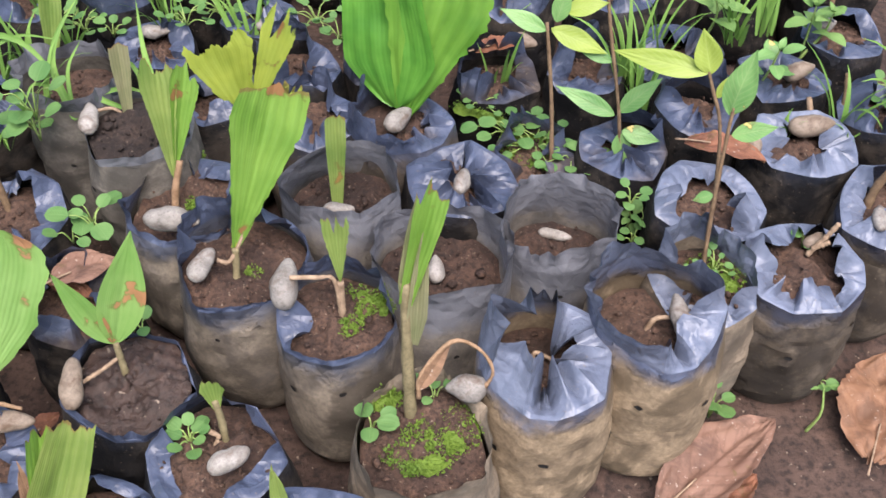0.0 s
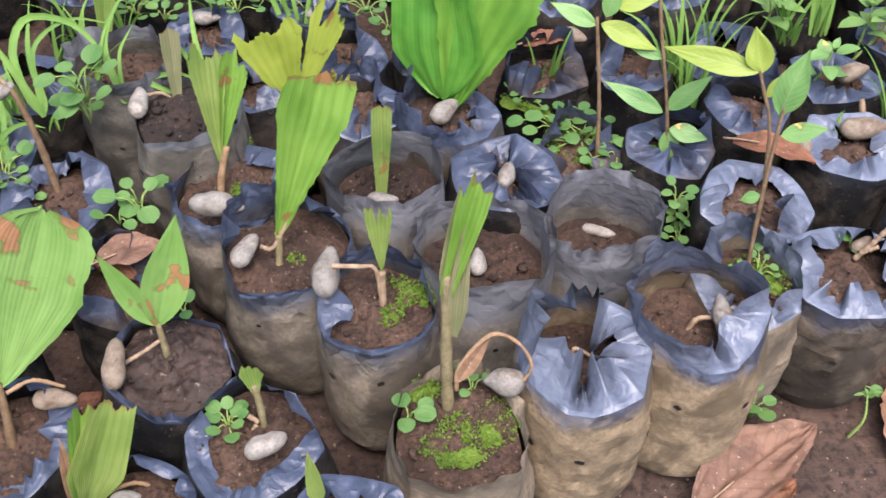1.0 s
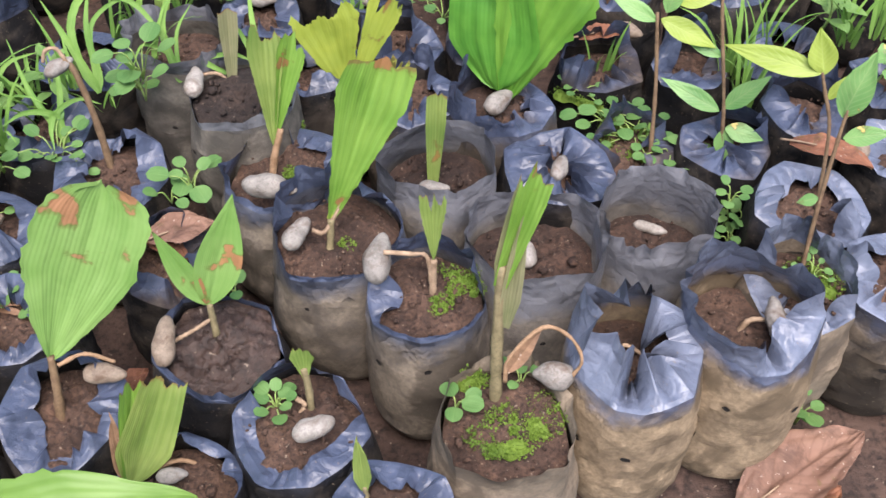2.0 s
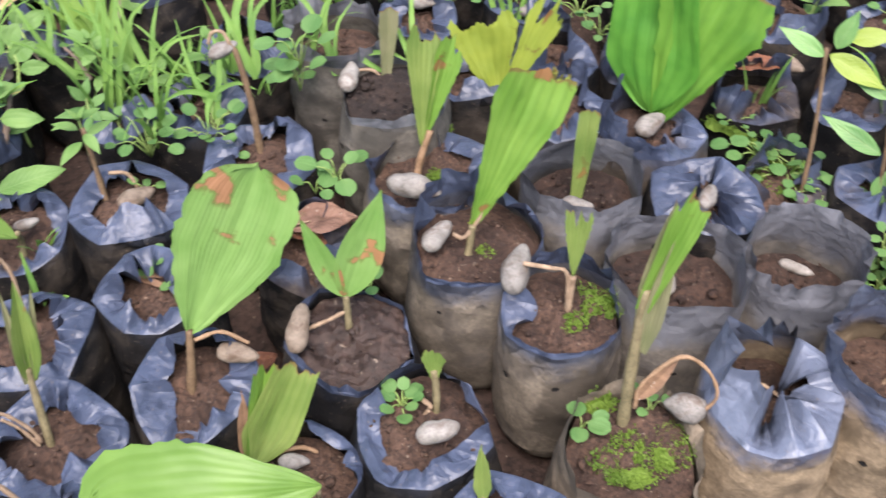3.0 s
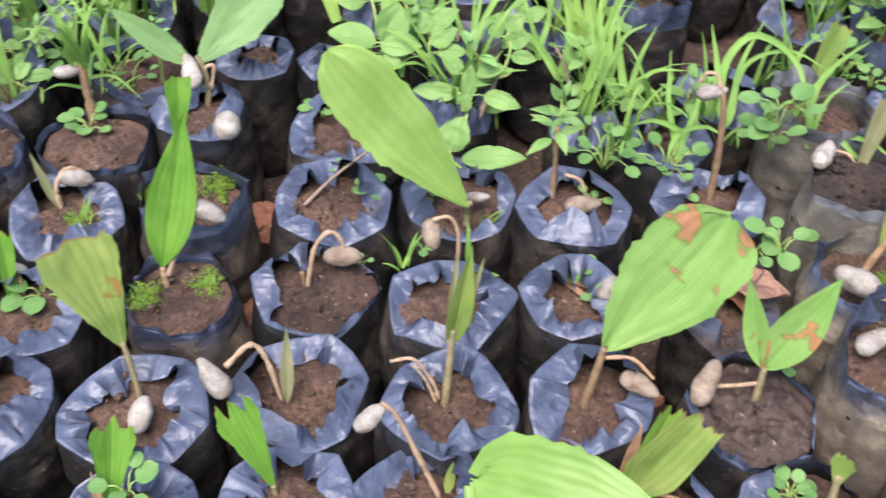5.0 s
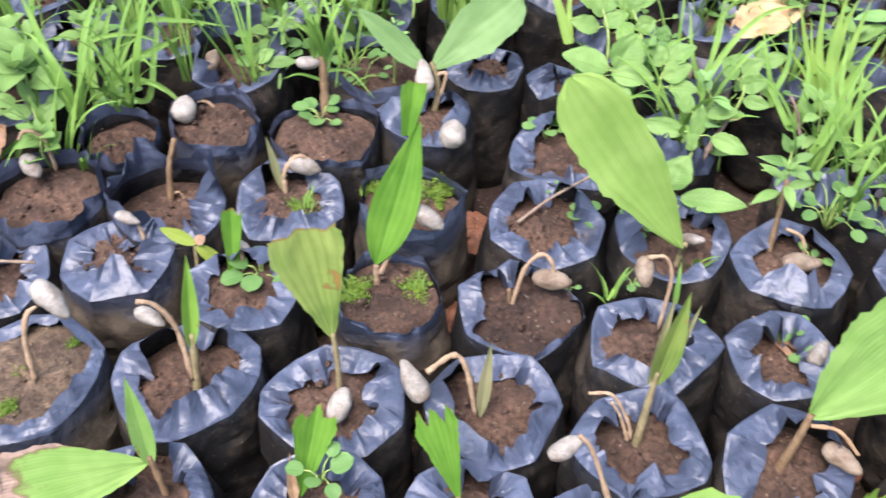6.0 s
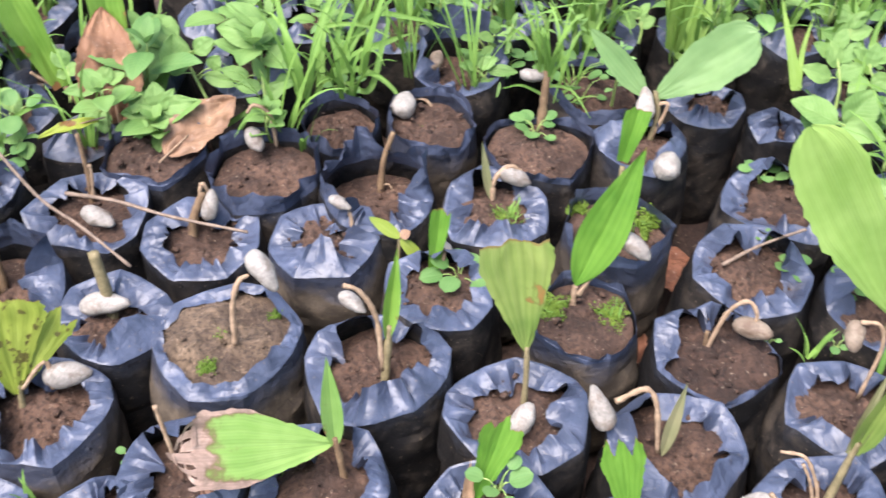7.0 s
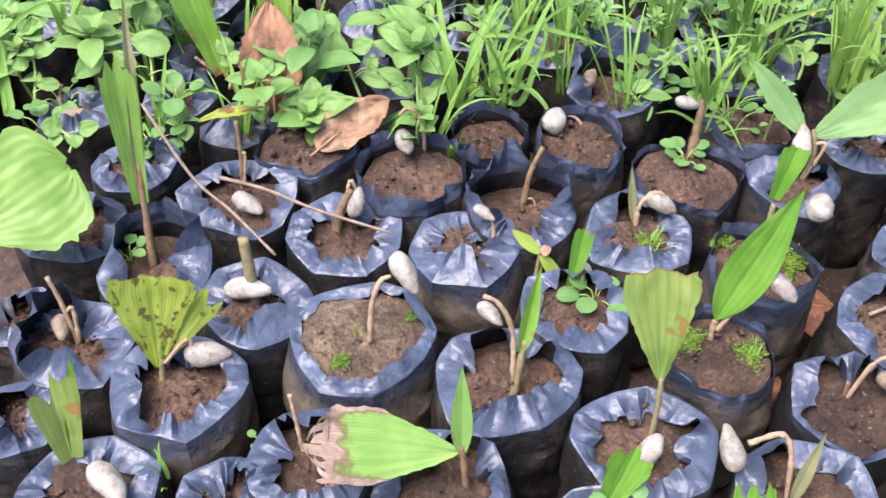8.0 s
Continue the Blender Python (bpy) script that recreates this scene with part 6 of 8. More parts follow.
s = seedling("w2", -0.810, 0.281, "small pale sprout with star-like leaves")
stem(s, [(-0.810, 0.281, 0.124), (-0.815, 0.285, 0.148)], 0.0020, 0.0015)
leaf(s, (-0.815, 0.286, 0.150), (-0.831, 0.264, 0.171), 0.0117, -21, SAPLING_LIME, shape='oval', jag=0, tilt=60)
leaf(s, (-0.814, 0.286, 0.148), (-0.799, 0.304, 0.122), 0.0119, -21, SAPLING_LIME, shape='oval', jag=0, tilt=60)
leaf(s, (-0.815, 0.286, 0.151), (-0.813, 0.295, 0.155), 0.0098, -21, DRY_PALE, shape='oval', jag=0, tilt=60)
s = seedling("w3", -0.692, 0.212, "palm seedling with a furled leaf and bent stalk")
stem(s, [(-0.692, 0.212, 0.121), (-0.698, 0.218, 0.150), (-0.706, 0.225, 0.179)], 0.0040, 0.0029)
leaf(s, (-0.702, 0.220, 0.165), (-0.723, 0.242, 0.245), 0.0130, -18, LEAF_SPOTTED, shape='lance', jag=0.05, cup=0.8)
stalk(s, (-0.696, 0.213, 0.140), (-0.711, 0.216, 0.186), (-0.722, 0.208, 0.210), (-0.728, 0.197, 0.217), r=0.0027)
seed(s, -0.729, 0.204, 0.193, 0.0231, 28, -20, SEED_WHITE, 0.56)
s = seedling("w4", -0.621, 0.301, "palm seedling with a fan-shaped pleated leaf")
stem(s, [(-0.621, 0.301, 0.121), (-0.629, 0.306, 0.155), (-0.636, 0.309, 0.181)], 0.0027, 0.0020)
leaf(s, (-0.635, 0.308, 0.176), (-0.669, 0.311, 0.271), 0.0560, -30, LEAF_STUB, pleat=0.2, jag=0.05, cup=0.3)
seed(s, -0.600, 0.287, 0.145, 0.0301, 123, 8, SEED_WHITE, 0.56)
s = seedling("w6", -0.555, 0.219, "palm seedling with a torn narrow leaf")
leaf(s, (-0.557, 0.221, 0.136), (-0.570, 0.253, 0.212), 0.0314, -25, LEAF, shape='wedge', jag=0.15, cup=0.4)
leaf(s, (-0.558, 0.216, 0.132), (-0.570, 0.225, 0.176), 0.0089, -25, SHEATH, shape='strap', jag=0.3, cup=0.4)
round_weed(-0.546, 0.234, 0.160, 5, 0.0173, 0.012, 0.0144)
s = seedling("w7", -0.479, 0.308, "palm seedling with a wavy torn leaf")
stem(s, [(-0.479, 0.308, 0.121), (-0.483, 0.309, 0.140)], 0.0025, 0.0019)
leaf(s, (-0.482, 0.309, 0.137), (-0.516, 0.310, 0.220), 0.0311, -40, LEAF, shape='wedge', jag=0.2, cup=0.35)
s = seedling("x1", -0.767, 0.115, "palm stalk holding up a pale seed")
stalk(s, (-0.768, 0.115, 0.146), (-0.778, 0.121, 0.181), (-0.783, 0.130, 0.200), (-0.782, 0.139, 0.205), r=0.0028)
seed(s, -0.780, 0.150, 0.208, 0.0348, 18, -38, SEED_WHITE, 0.56)
moss(-0.758, 0.088, 0.144, 0.0086, 110)
moss(-0.783, 0.156, 0.144, 0.0062, 60)
moss(-0.784, 0.107, 0.144, 0.0048, 20)
s = seedling("x2", -0.793, -0.054, "palm seedling with a yellow-green speckled fan leaf")
stem(s, [(-0.793, -0.054, 0.124), (-0.801, -0.049, 0.154)], 0.0030, 0.0023)
leaf(s, (-0.798, -0.053, 0.147), (-0.826, -0.042, 0.229), 0.0667, 3, LEAF_SPECKLED, jag=0.12, cup=0.15)
leaf(s, (-0.799, -0.052, 0.148), (-0.822, -0.001, 0.201), 0.0352, 3, LEAF_SPECKLED, jag=0.2, cup=0.15)
seed(s, -0.797, -0.014, 0.150, 0.0362, 71, 0, SEED, 0.56)
stalk(s, (-0.799, -0.048, 0.150), (-0.805, -0.029, 0.163), (-0.804, -0.024, 0.159), (-0.797, -0.027, 0.139), r=0.0025)
s = seedling("x3", -0.851, 0.036, "cut palm stem beside a white seed")
stem(s, [(-0.851, 0.036, 0.124), (-0.859, 0.037, 0.154), (-0.872, 0.037, 0.195)], 0.0051, 0.0049)
seed(s, -0.857, 0.031, 0.150, 0.0374, 66, -1, SEED_WHITE, 0.56)
leaf(s, (-0.859, 0.037, 0.154), (-0.867, 0.034, 0.178), 0.0077, -5, DRY_PALE, shape='strap', jag=0.1)
s = seedling("x4", -0.919, 0.125, "cut brown palm stem with a hanging seed")
stem(s, [(-0.919, 0.125, 0.121), (-0.925, 0.133, 0.148), (-0.929, 0.146, 0.169)], 0.0050, 0.0037, mat=STEM_BROWN)
seed(s, -0.920, 0.148, 0.159, 0.0265, 147, 44, SEED, 0.56)
stalk(s, (-0.926, 0.139, 0.156), (-0.931, 0.146, 0.177), (-0.927, 0.151, 0.166), r=0.0024)
s = seedling("x5", -1.004, 0.056, "withered palm seedling with grey seed")
stem(s, [(-1.004, 0.056, 0.124), (-1.013, 0.061, 0.157), (-1.025, 0.063, 0.196)], 0.0027, 0.0019, mat=STEM_BROWN)
stalk(s, (-1.005, 0.059, 0.134), (-1.014, 0.065, 0.162), (-1.015, 0.061, 0.165), r=0.0024)
seed(s, -0.963, 0.055, 0.148, 0.0329, 34, -5, SEED, 0.56)
s = seedling("x6", -0.935, -0.040, "tall palm seedling with a narrow pleated leaf")
stem(s, [(-0.935, -0.040, 0.121), (-0.952, -0.035, 0.179), (-0.965, -0.031, 0.219)], 0.0043, 0.0025, mat=STEM_BROWN)
leaf(s, (-0.954, -0.037, 0.185), (-0.996, -0.031, 0.315), 0.0287, 1, LEAF_FRESH, shape='cut', jag=0.18, cup=0.45)
leaf(s, (-0.952, -0.036, 0.179), (-0.996, -0.022, 0.303), 0.0096, 1, DRY_PALE, shape='strap', jag=0.1, cup=0.4)
leaf(s, (-0.957, -0.034, 0.194), (-1.012, -0.011, 0.361), 0.0113, 1, LEAF_GREY, shape='strap', cup=0.6, jag=0)
round_weed(-0.945, -0.058, 0.127, 5, 0.0134, 0.012, 0.0106)
s = seedling("x7", -0.860, -0.113, "withered palm seedling with brown stalks")
stalk(s, (-0.861, -0.112, 0.129), (-0.871, -0.110, 0.160), (-0.871, -0.115, 0.160), r=0.0024)
stem(s, [(-0.860, -0.113, 0.121), (-0.873, -0.117, 0.167), (-0.881, -0.122, 0.193)], 0.0021, 0.0019, mat=STALK)
seed(s, -0.868, -0.123, 0.147, 0.0244, -3, -8, SEED_BROWN, 0.56)
s = seedling("x9", -0.739, -0.131, "palm seedling with a folded cut leaf")
leaf(s, (-0.742, -0.130, 0.135), (-0.767, -0.130, 0.210), 0.0362, 11, LEAF_STUB, shape='cut', jag=0.35, cup=0.6)
leaf(s, (-0.744, -0.127, 0.139), (-0.773, -0.110, 0.216), 0.0118, 11, LEAF, shape='strap', jag=0.05, cup=0.4)
seed(s, -0.700, -0.105, 0.152, 0.0378, 25, -6, SEED_WHITE, 0.56)
stalk(s, (-0.740, -0.126, 0.129), (-0.735, -0.138, 0.119), (-0.729, -0.151, 0.110), r=0.0030)
stalk(s, (-0.734, -0.098, 0.091), (-0.732, -0.084, 0.078), (-0.730, -0.071, 0.064), r=0.0024)
s = seedling("x8", -0.953, -0.185, "palm seedling with a large pale toothed leaf")
stem(s, [(-0.953, -0.185, 0.151), (-0.961, -0.184, 0.180)], 0.0029, 0.0024)
leaf(s, (-0.961, -0.184, 0.183), (-0.992, -0.086, 0.212), 0.1094, 12, LEAF_FRESH, shape='paddle', pleat=0.08, jag=0.04, cup=0.1, tilt=50)
round_weed(-1.075, -0.017, 0.139, 7, 0.0154, 0.012, 0.0192)
round_weed(-1.118, 0.019, 0.139, 5, 0.0221, 0.04, 0.0192)
grass(-1.072, -0.009, 0.139, 7, 0.055, 0.004, 0.4, 1.3)
s = seedling("y3", -1.183, -0.095, "withered palm stalk in a weedy bag")
stalk(s, (-1.192, -0.089, 0.155), (-1.185, -0.094, 0.136), (-1.182, -0.082, 0.124), (-1.181, -0.080, 0.120), r=0.0026)
seed(s, -1.155, -0.081, 0.142, 0.0263, 71, 0, SEED_BROWN, 0.56)
round_weed(-1.161, -0.117, 0.127, 4, 0.0192, 0.012, 0.0192)
round_weed(-1.140, -0.083, 0.127, 4, 0.0173, 0.012, 0.0192)
herb(-1.221, -0.121, 0.127, 0.06, 3, 0.035, 0.022)
herb(-1.048, 0.137, 0.144, 0.0225, 3, 0.0375, 0.026)
herb(-1.073, 0.098, 0.160, 0.04, 2, 0.03, 0.023)
herb(-1.062, 0.123, 0.144, 0.025, 2, 0.025, 0.019)
fallen_leaf(-1.030, 0.178, 0.160, 0.098, 0.052, 119, DRY_PALE, pitch=6, curl=0.05)
fallen_leaf(-1.129, 0.120, 0.185, 0.115, 0.0625, 165, DRY_ORANGE, pitch=55, label='large dry orange leaf standing among weeds')
fallen_leaf(-1.072, 0.060, 0.168, 0.058, 0.017, -92, LEAF_YELLOW, curl=0.06, label='yellowing fallen leaf on weeds')
s = seedling("z5", -1.170, 0.090, "palm seedling with a narrow upright leaf")
stem(s, [(-1.170, 0.090, 0.106), (-1.180, 0.077, 0.138)], 0.0037, 0.0030, mat=STEM_BROWN)
leaf(s, (-1.181, 0.074, 0.138), (-1.216, 0.051, 0.239), 0.0364, -7, LEAF_SPOTTED, shape='cut', jag=0.05, cup=0.5)
stalk(s, (-1.182, 0.068, 0.139), (-1.190, 0.049, 0.159), r=0.0024)
seed(s, -1.188, 0.048, 0.132, 0.0274, 136, 7, SEED_BROWN, 0.56)
s = seedling("y5", -1.142, 0.133, "palm seedling with a narrow upright leaf")
stem(s, [(-1.142, 0.133, 0.138), (-1.145, 0.134, 0.153)], 0.0033, 0.0027)
leaf(s, (-1.142, 0.133, 0.144), (-1.176, 0.136, 0.246), 0.0337, -9, LEAF_SPOTTED, shape='cut', jag=0.05, cup=0.5)
s = seedling("y6", -0.988, 0.236, "weedy palm seedling with grey seed")
stalk(s, (-0.988, 0.236, 0.141), (-0.999, 0.237, 0.173), (-1.006, 0.225, 0.184), (-1.007, 0.217, 0.177), r=0.0025)
seed(s, -0.986, 0.215, 0.160, 0.0295, -3, -8, SEED, 0.56)
herb(-1.001, 0.236, 0.140, 0.04, 4, 0.026, 0.017)
grass(-1.003, 0.246, 0.140, 9, 0.11, 0.007, 0.35, 1.5)
grass(-0.979, 0.261, 0.140, 5, 0.06, 0.004, 0.4, 1.2)
herb(-1.070, 0.250, 0.160, 0.045, 2, 0.055, 0.035)
grass(-1.029, 0.328, 0.138, 9, 0.115, 0.007, 0.35, 1.5)
round_weed(-1.034, 0.330, 0.138, 7, 0.0096, 0.012, 0.0173)
grass(-1.064, 0.329, 0.138, 8, 0.1, 0.006, 0.35, 1.3)
lone_seed(-1.033, 0.432, 0.150, 0.0268, 136, 7, SEED_BROWN, 0.56, "grey palm seed in a weedy bag")
herb(-1.011, 0.488, 0.130, 0.01, 2, 0.025, 0.015)
round_weed(-1.012, 0.501, 0.130, 6, 0.0173, 0.012, 0.024)
grass(-1.064, 0.487, 0.130, 8, 0.045, 0.002, 0.35, 1.3)
s = seedling("z1", -0.691, 0.038, "withered palm stalk in a torn bag")
stalk(s, (-0.692, 0.039, 0.119), (-0.703, 0.038, 0.155), (-0.712, 0.037, 0.181), r=0.0024)
fallen_leaf(-0.655, 0.060, 0.128, 0.045, 0.026, 10, DRY_LEAF)
round_weed(-0.715, 0.012, 0.117, 4, 0.0067, 0.012, 0.0086)
s = seedling("z2", -0.621, 0.147, "palm seedling with a broad leaf burnt at its end")
stem(s, [(-0.621, 0.147, 0.118), (-0.629, 0.147, 0.147), (-0.636, 0.147, 0.167)], 0.0030, 0.0023, mat=STEM_BROWN)
leaf(s, (-0.635, 0.145, 0.162), (-0.661, 0.018, 0.200), 0.0560, -22, LEAF_BURNT, shape='paddle', pleat=0.8, jag=0.06, tear=0.22, cup=0.12, tilt=60)
leaf(s, (-0.633, 0.146, 0.157), (-0.657, 0.154, 0.235), 0.0160, -22, LEAF_SCORCHED, shape='lance', jag=0.05, cup=0.5)
grass(-0.678, -0.034, 0.127, 8, 0.02, 0.002, 0.35, 1.3)
grass(-0.704, -0.063, 0.127, 5, 0.035, 0.004, 0.35, 1.3)
grass(-0.652, 0.095, 0.124, 5, 0.03, 0.002, 0.35, 1.3)
twig([(-1.086, -0.016, 0.190), (-0.998, 0.012, 0.165), (-0.944, 0.038, 0.160), (-0.888, 0.064, 0.150)], 0.0018)
twig([(-1.005, 0.037, 0.150), (-0.969, 0.074, 0.155), (-0.922, 0.111, 0.160), (-0.877, 0.167, 0.155)], 0.002)
twig([(-0.669, 0.531, 0.135), (-0.666, 0.567, 0.145), (-0.650, 0.601, 0.165)], 0.0017)
fallen_leaf(-0.680, 0.451, 0.050, 0.0675, 0.036, 125, DRY_LEAF_RED)
fallen_leaf(-0.810, 0.027, 0.050, 0.06, 0.032, 60, DRY_LEAF_RED)
fallen_leaf(-0.732, 0.319, 0.050, 0.0525, 0.028, 115, DRY_LEAF_RED)
fallen_leaf(-0.755, 0.551, 0.050, 0.0525, 0.028, 65, DRY_LEAF_RED)
fallen_leaf(-0.728, 0.538, 0.050, 0.06, 0.032, 40, DRY_LEAF_RED)
fallen_leaf(-0.753, 0.541, 0.050, 0.045, 0.024, 105, DRY_LEAF_RED)
grass(-1.258, -0.072, 0.170, 7, 0.15, 0.01, 0.5, 1.7)
grass(-1.022, 0.276, 0.160, 7, 0.165, 0.009, 0.4, 1.5)
grass(-1.026, 0.341, 0.170, 6, 0.14, 0.008, 0.3, 1.6)
grass(-1.090, 0.428, 0.170, 8, 0.13, 0.008, 0.4, 1.2)
grass(-0.931, 0.662, 0.160, 16, 0.165, 0.011, 0.16, 0.35, GRASS_BRIGHT, label='tall dense clump of bright grass')
grass(-1.032, 0.599, 0.170, 9, 0.13, 0.008, 0.3, 1.0)
grass(-0.927, 0.529, 0.160, 6, 0.08, 0.006, 0.5, 1.3)
herb(-1.091, 0.469, 0.160, 0.03, 5, 0.015, 0.006, shape='lance', label='fine weed with narrow small leaves')
herb(-1.111, 0.512, 0.160, 0.03, 5, 0.015, 0.006, shape='lance', label='fine weed with narrow small leaves')
herb(-1.059, 0.514, 0.160, 0.03, 5, 0.015, 0.006, shape='lance', label='fine weed with narrow small leaves')
herb(-1.078, 0.558, 0.160, 0.03, 5, 0.015, 0.006, shape='lance', label='fine weed with narrow small leaves')
herb(-1.012, 0.543, 0.160, 0.03, 5, 0.015, 0.006, shape='lance', label='fine weed with narrow small leaves')
herb(-0.983, 0.567, 0.160, 0.03, 5, 0.015, 0.006, shape='lance', label='fine weed with narrow small leaves')
herb(-1.004, 0.506, 0.160, 0.03, 5, 0.015, 0.006, shape='lance', label='fine weed with narrow small leaves')
herb(-1.009, 0.615, 0.160, 0.03, 5, 0.015, 0.006, shape='lance', label='fine weed with narrow small leaves')
herb(-1.027, 0.660, 0.160, 0.03, 5, 0.015, 0.006, shape='lance', label='fine weed with narrow small leaves')
herb(-1.204, -0.047, 0.165, 0.035, 2, 0.0525, 0.032)
herb(-1.231, 0.010, 0.170, 0.04, 1, 0.0625, 0.04)
herb(-1.149, 0.251, 0.170, 0.04, 2, 0.0575, 0.037)
herb(-1.250, -0.120, 0.165, 0.04, 3, 0.035, 0.023)
herb(0.314, 0.637, 0.000, 0.0475, 1, 0.012, 0.0045, lean=(0.006, 0.012), shape='lance', label='thin weed with a few narrow leaves')
leafy_weed((-1.030, 0.134, 0.140), [((-1.061, 0.145, 0.172), (-1.073, 0.148, 0.193), 0.020), ((-1.059, 0.147, 0.171), (-1.045, 0.179, 0.177), 0.020), ((-1.058, 0.141, 0.168), (-1.066, 0.110, 0.173), 0.017), ((-1.056, 0.146, 0.168), (-1.030, 0.157, 0.156), 0.021), ((-1.044, 0.138, 0.154), (-1.025, 0.129, 0.142), 0.015), ((-1.049, 0.137, 0.158), (-1.046, 0.113, 0.157), 0.010), ((-1.052, 0.145, 0.164), (-1.038, 0.164, 0.166), 0.014), ((-1.058, 0.145, 0.169), (-1.062, 0.164, 0.187), 0.012)], HERB, 'leafy green weed with broad oval leaves')
leafy_weed((-1.077, 0.096, 0.140), [((-1.114, 0.107, 0.178), (-1.118, 0.118, 0.193), 0.017), ((-1.117, 0.105, 0.180), (-1.124, 0.087, 0.189), 0.017), ((-1.112, 0.100, 0.174), (-1.118, 0.069, 0.177), 0.015), ((-1.105, 0.113, 0.172), (-1.086, 0.134, 0.170), 0.016), ((-1.096, 0.096, 0.158), (-1.076, 0.093, 0.147), 0.018), ((-1.097, 0.095, 0.158), (-1.096, 0.073, 0.159), 0.011), ((-1.112, 0.112, 0.178), (-1.107, 0.129, 0.187), 0.014)], HERB, 'leafy green weed with broad oval leaves')
leafy_weed((-1.157, 0.076, 0.140), [((-1.178, 0.085, 0.163), (-1.190, 0.076, 0.179), 0.019), ((-1.175, 0.082, 0.159), (-1.168, 0.097, 0.165), 0.015), ((-1.174, 0.080, 0.157), (-1.171, 0.071, 0.159), 0.012)], HERB, 'leafy green weed with broad oval leaves')
leafy_weed((-1.071, 0.013, 0.140), [((-1.089, 0.018, 0.158), (-1.099, 0.021, 0.176), 0.015), ((-1.089, 0.019, 0.158), (-1.080, 0.035, 0.163), 0.011), ((-1.090, 0.016, 0.158), (-1.089, 0.001, 0.161), 0.010), ((-1.087, 0.019, 0.156), (-1.070, 0.017, 0.148), 0.017)], HERB, 'leafy green weed with broad oval leaves')
leafy_weed((-1.150, -0.003, 0.150), [((-1.203, 0.003, 0.200), (-1.216, 0.016, 0.225), 0.032), ((-1.178, 0.025, 0.184), (-1.193, -0.012, 0.194), 0.028), ((-1.205, -0.024, 0.194), (-1.228, -0.072, 0.208), 0.024), ((-1.196, -0.042, 0.180), (-1.183, -0.073, 0.166), 0.024), ((-1.163, 0.017, 0.168), (-1.134, 0.025, 0.153), 0.021), ((-1.175, -0.013, 0.170), (-1.189, -0.031, 0.186), 0.017)], HERB, 'tall weed with large toothed pale green leaves')
leafy_weed((-1.189, -0.118, 0.150), [((-1.240, -0.119, 0.196), (-1.230, -0.090, 0.205), 0.027), ((-1.228, -0.116, 0.186), (-1.231, -0.134, 0.191), 0.021), ((-1.218, -0.108, 0.180), (-1.210, -0.085, 0.188), 0.020), ((-1.214, -0.115, 0.174), (-1.211, -0.132, 0.173), 0.017), ((-1.188, -0.090, 0.158), (-1.191, -0.113, 0.162), 0.015), ((-1.228, -0.104, 0.190), (-1.239, -0.101, 0.210), 0.020)], HERB, 'leafy green weed with broad oval leaves')
leafy_weed((-1.107, -0.094, 0.140), [((-1.121, -0.096, 0.152), (-1.127, -0.114, 0.160), 0.022), ((-1.115, -0.080, 0.151), (-1.108, -0.060, 0.159), 0.017), ((-1.114, -0.086, 0.148), (-1.100, -0.086, 0.144), 0.016), ((-1.121, -0.101, 0.150), (-1.107, -0.107, 0.144), 0.014)], HERB, 'low weed with round green leaves')
leafy_weed((-1.081, 0.199, 0.150), [((-1.107, 0.177, 0.167), (-1.131, 0.187, 0.200), 0.032), ((-1.099, 0.211, 0.170), (-1.099, 0.222, 0.182), 0.016), ((-1.097, 0.204, 0.166), (-1.073, 0.227, 0.160), 0.015), ((-1.096, 0.213, 0.168), (-1.090, 0.220, 0.173), 0.015), ((-1.116, 0.202, 0.182), (-1.112, 0.222, 0.194), 0.020), ((-1.132, 0.192, 0.194), (-1.150, 0.174, 0.214), 0.023)], HERB, 'leafy green weed with broad oval leaves')
leafy_weed((-1.029, 0.244, 0.145), [((-1.074, 0.272, 0.196), (-1.102, 0.225, 0.215), 0.035), ((-1.051, 0.247, 0.167), (-1.057, 0.222, 0.173), 0.016), ((-1.063, 0.239, 0.175), (-1.073, 0.215, 0.185), 0.015), ((-1.042, 0.250, 0.159), (-1.041, 0.268, 0.173), 0.017), ((-1.054, 0.252, 0.171), (-1.070, 0.248, 0.193), 0.012), ((-1.064, 0.261, 0.183), (-1.061, 0.284, 0.197), 0.023), ((-1.088, 0.266, 0.207), (-1.113, 0.242, 0.231), 0.025), ((-1.047, 0.261, 0.167), (-1.039, 0.282, 0.175), 0.017)], HERB, 'tall weed with large toothed pale green leaves')
leafy_weed((-1.030, 0.332, 0.140), [((-1.033, 0.330, 0.142), (-1.028, 0.343, 0.150), 0.010), ((-1.031, 0.329, 0.140), (-1.021, 0.336, 0.142), 0.009), ((-1.033, 0.325, 0.141), (-1.031, 0.313, 0.143), 0.008), ((-1.030, 0.325, 0.138), (-1.023, 0.318, 0.138), 0.007)], HERB, 'small weed with little round leaves')
leafy_weed((-0.982, 0.475, 0.140), [((-1.001, 0.460, 0.153), (-1.004, 0.445, 0.159), 0.013), ((-0.999, 0.465, 0.152), (-0.994, 0.484, 0.162), 0.015), ((-0.993, 0.473, 0.149), (-0.976, 0.499, 0.151), 0.014), ((-0.987, 0.474, 0.144), (-0.968, 0.470, 0.134), 0.013), ((-0.989, 0.468, 0.144), (-0.982, 0.459, 0.143), 0.009)], HERB, 'low weed with oval green leaves')
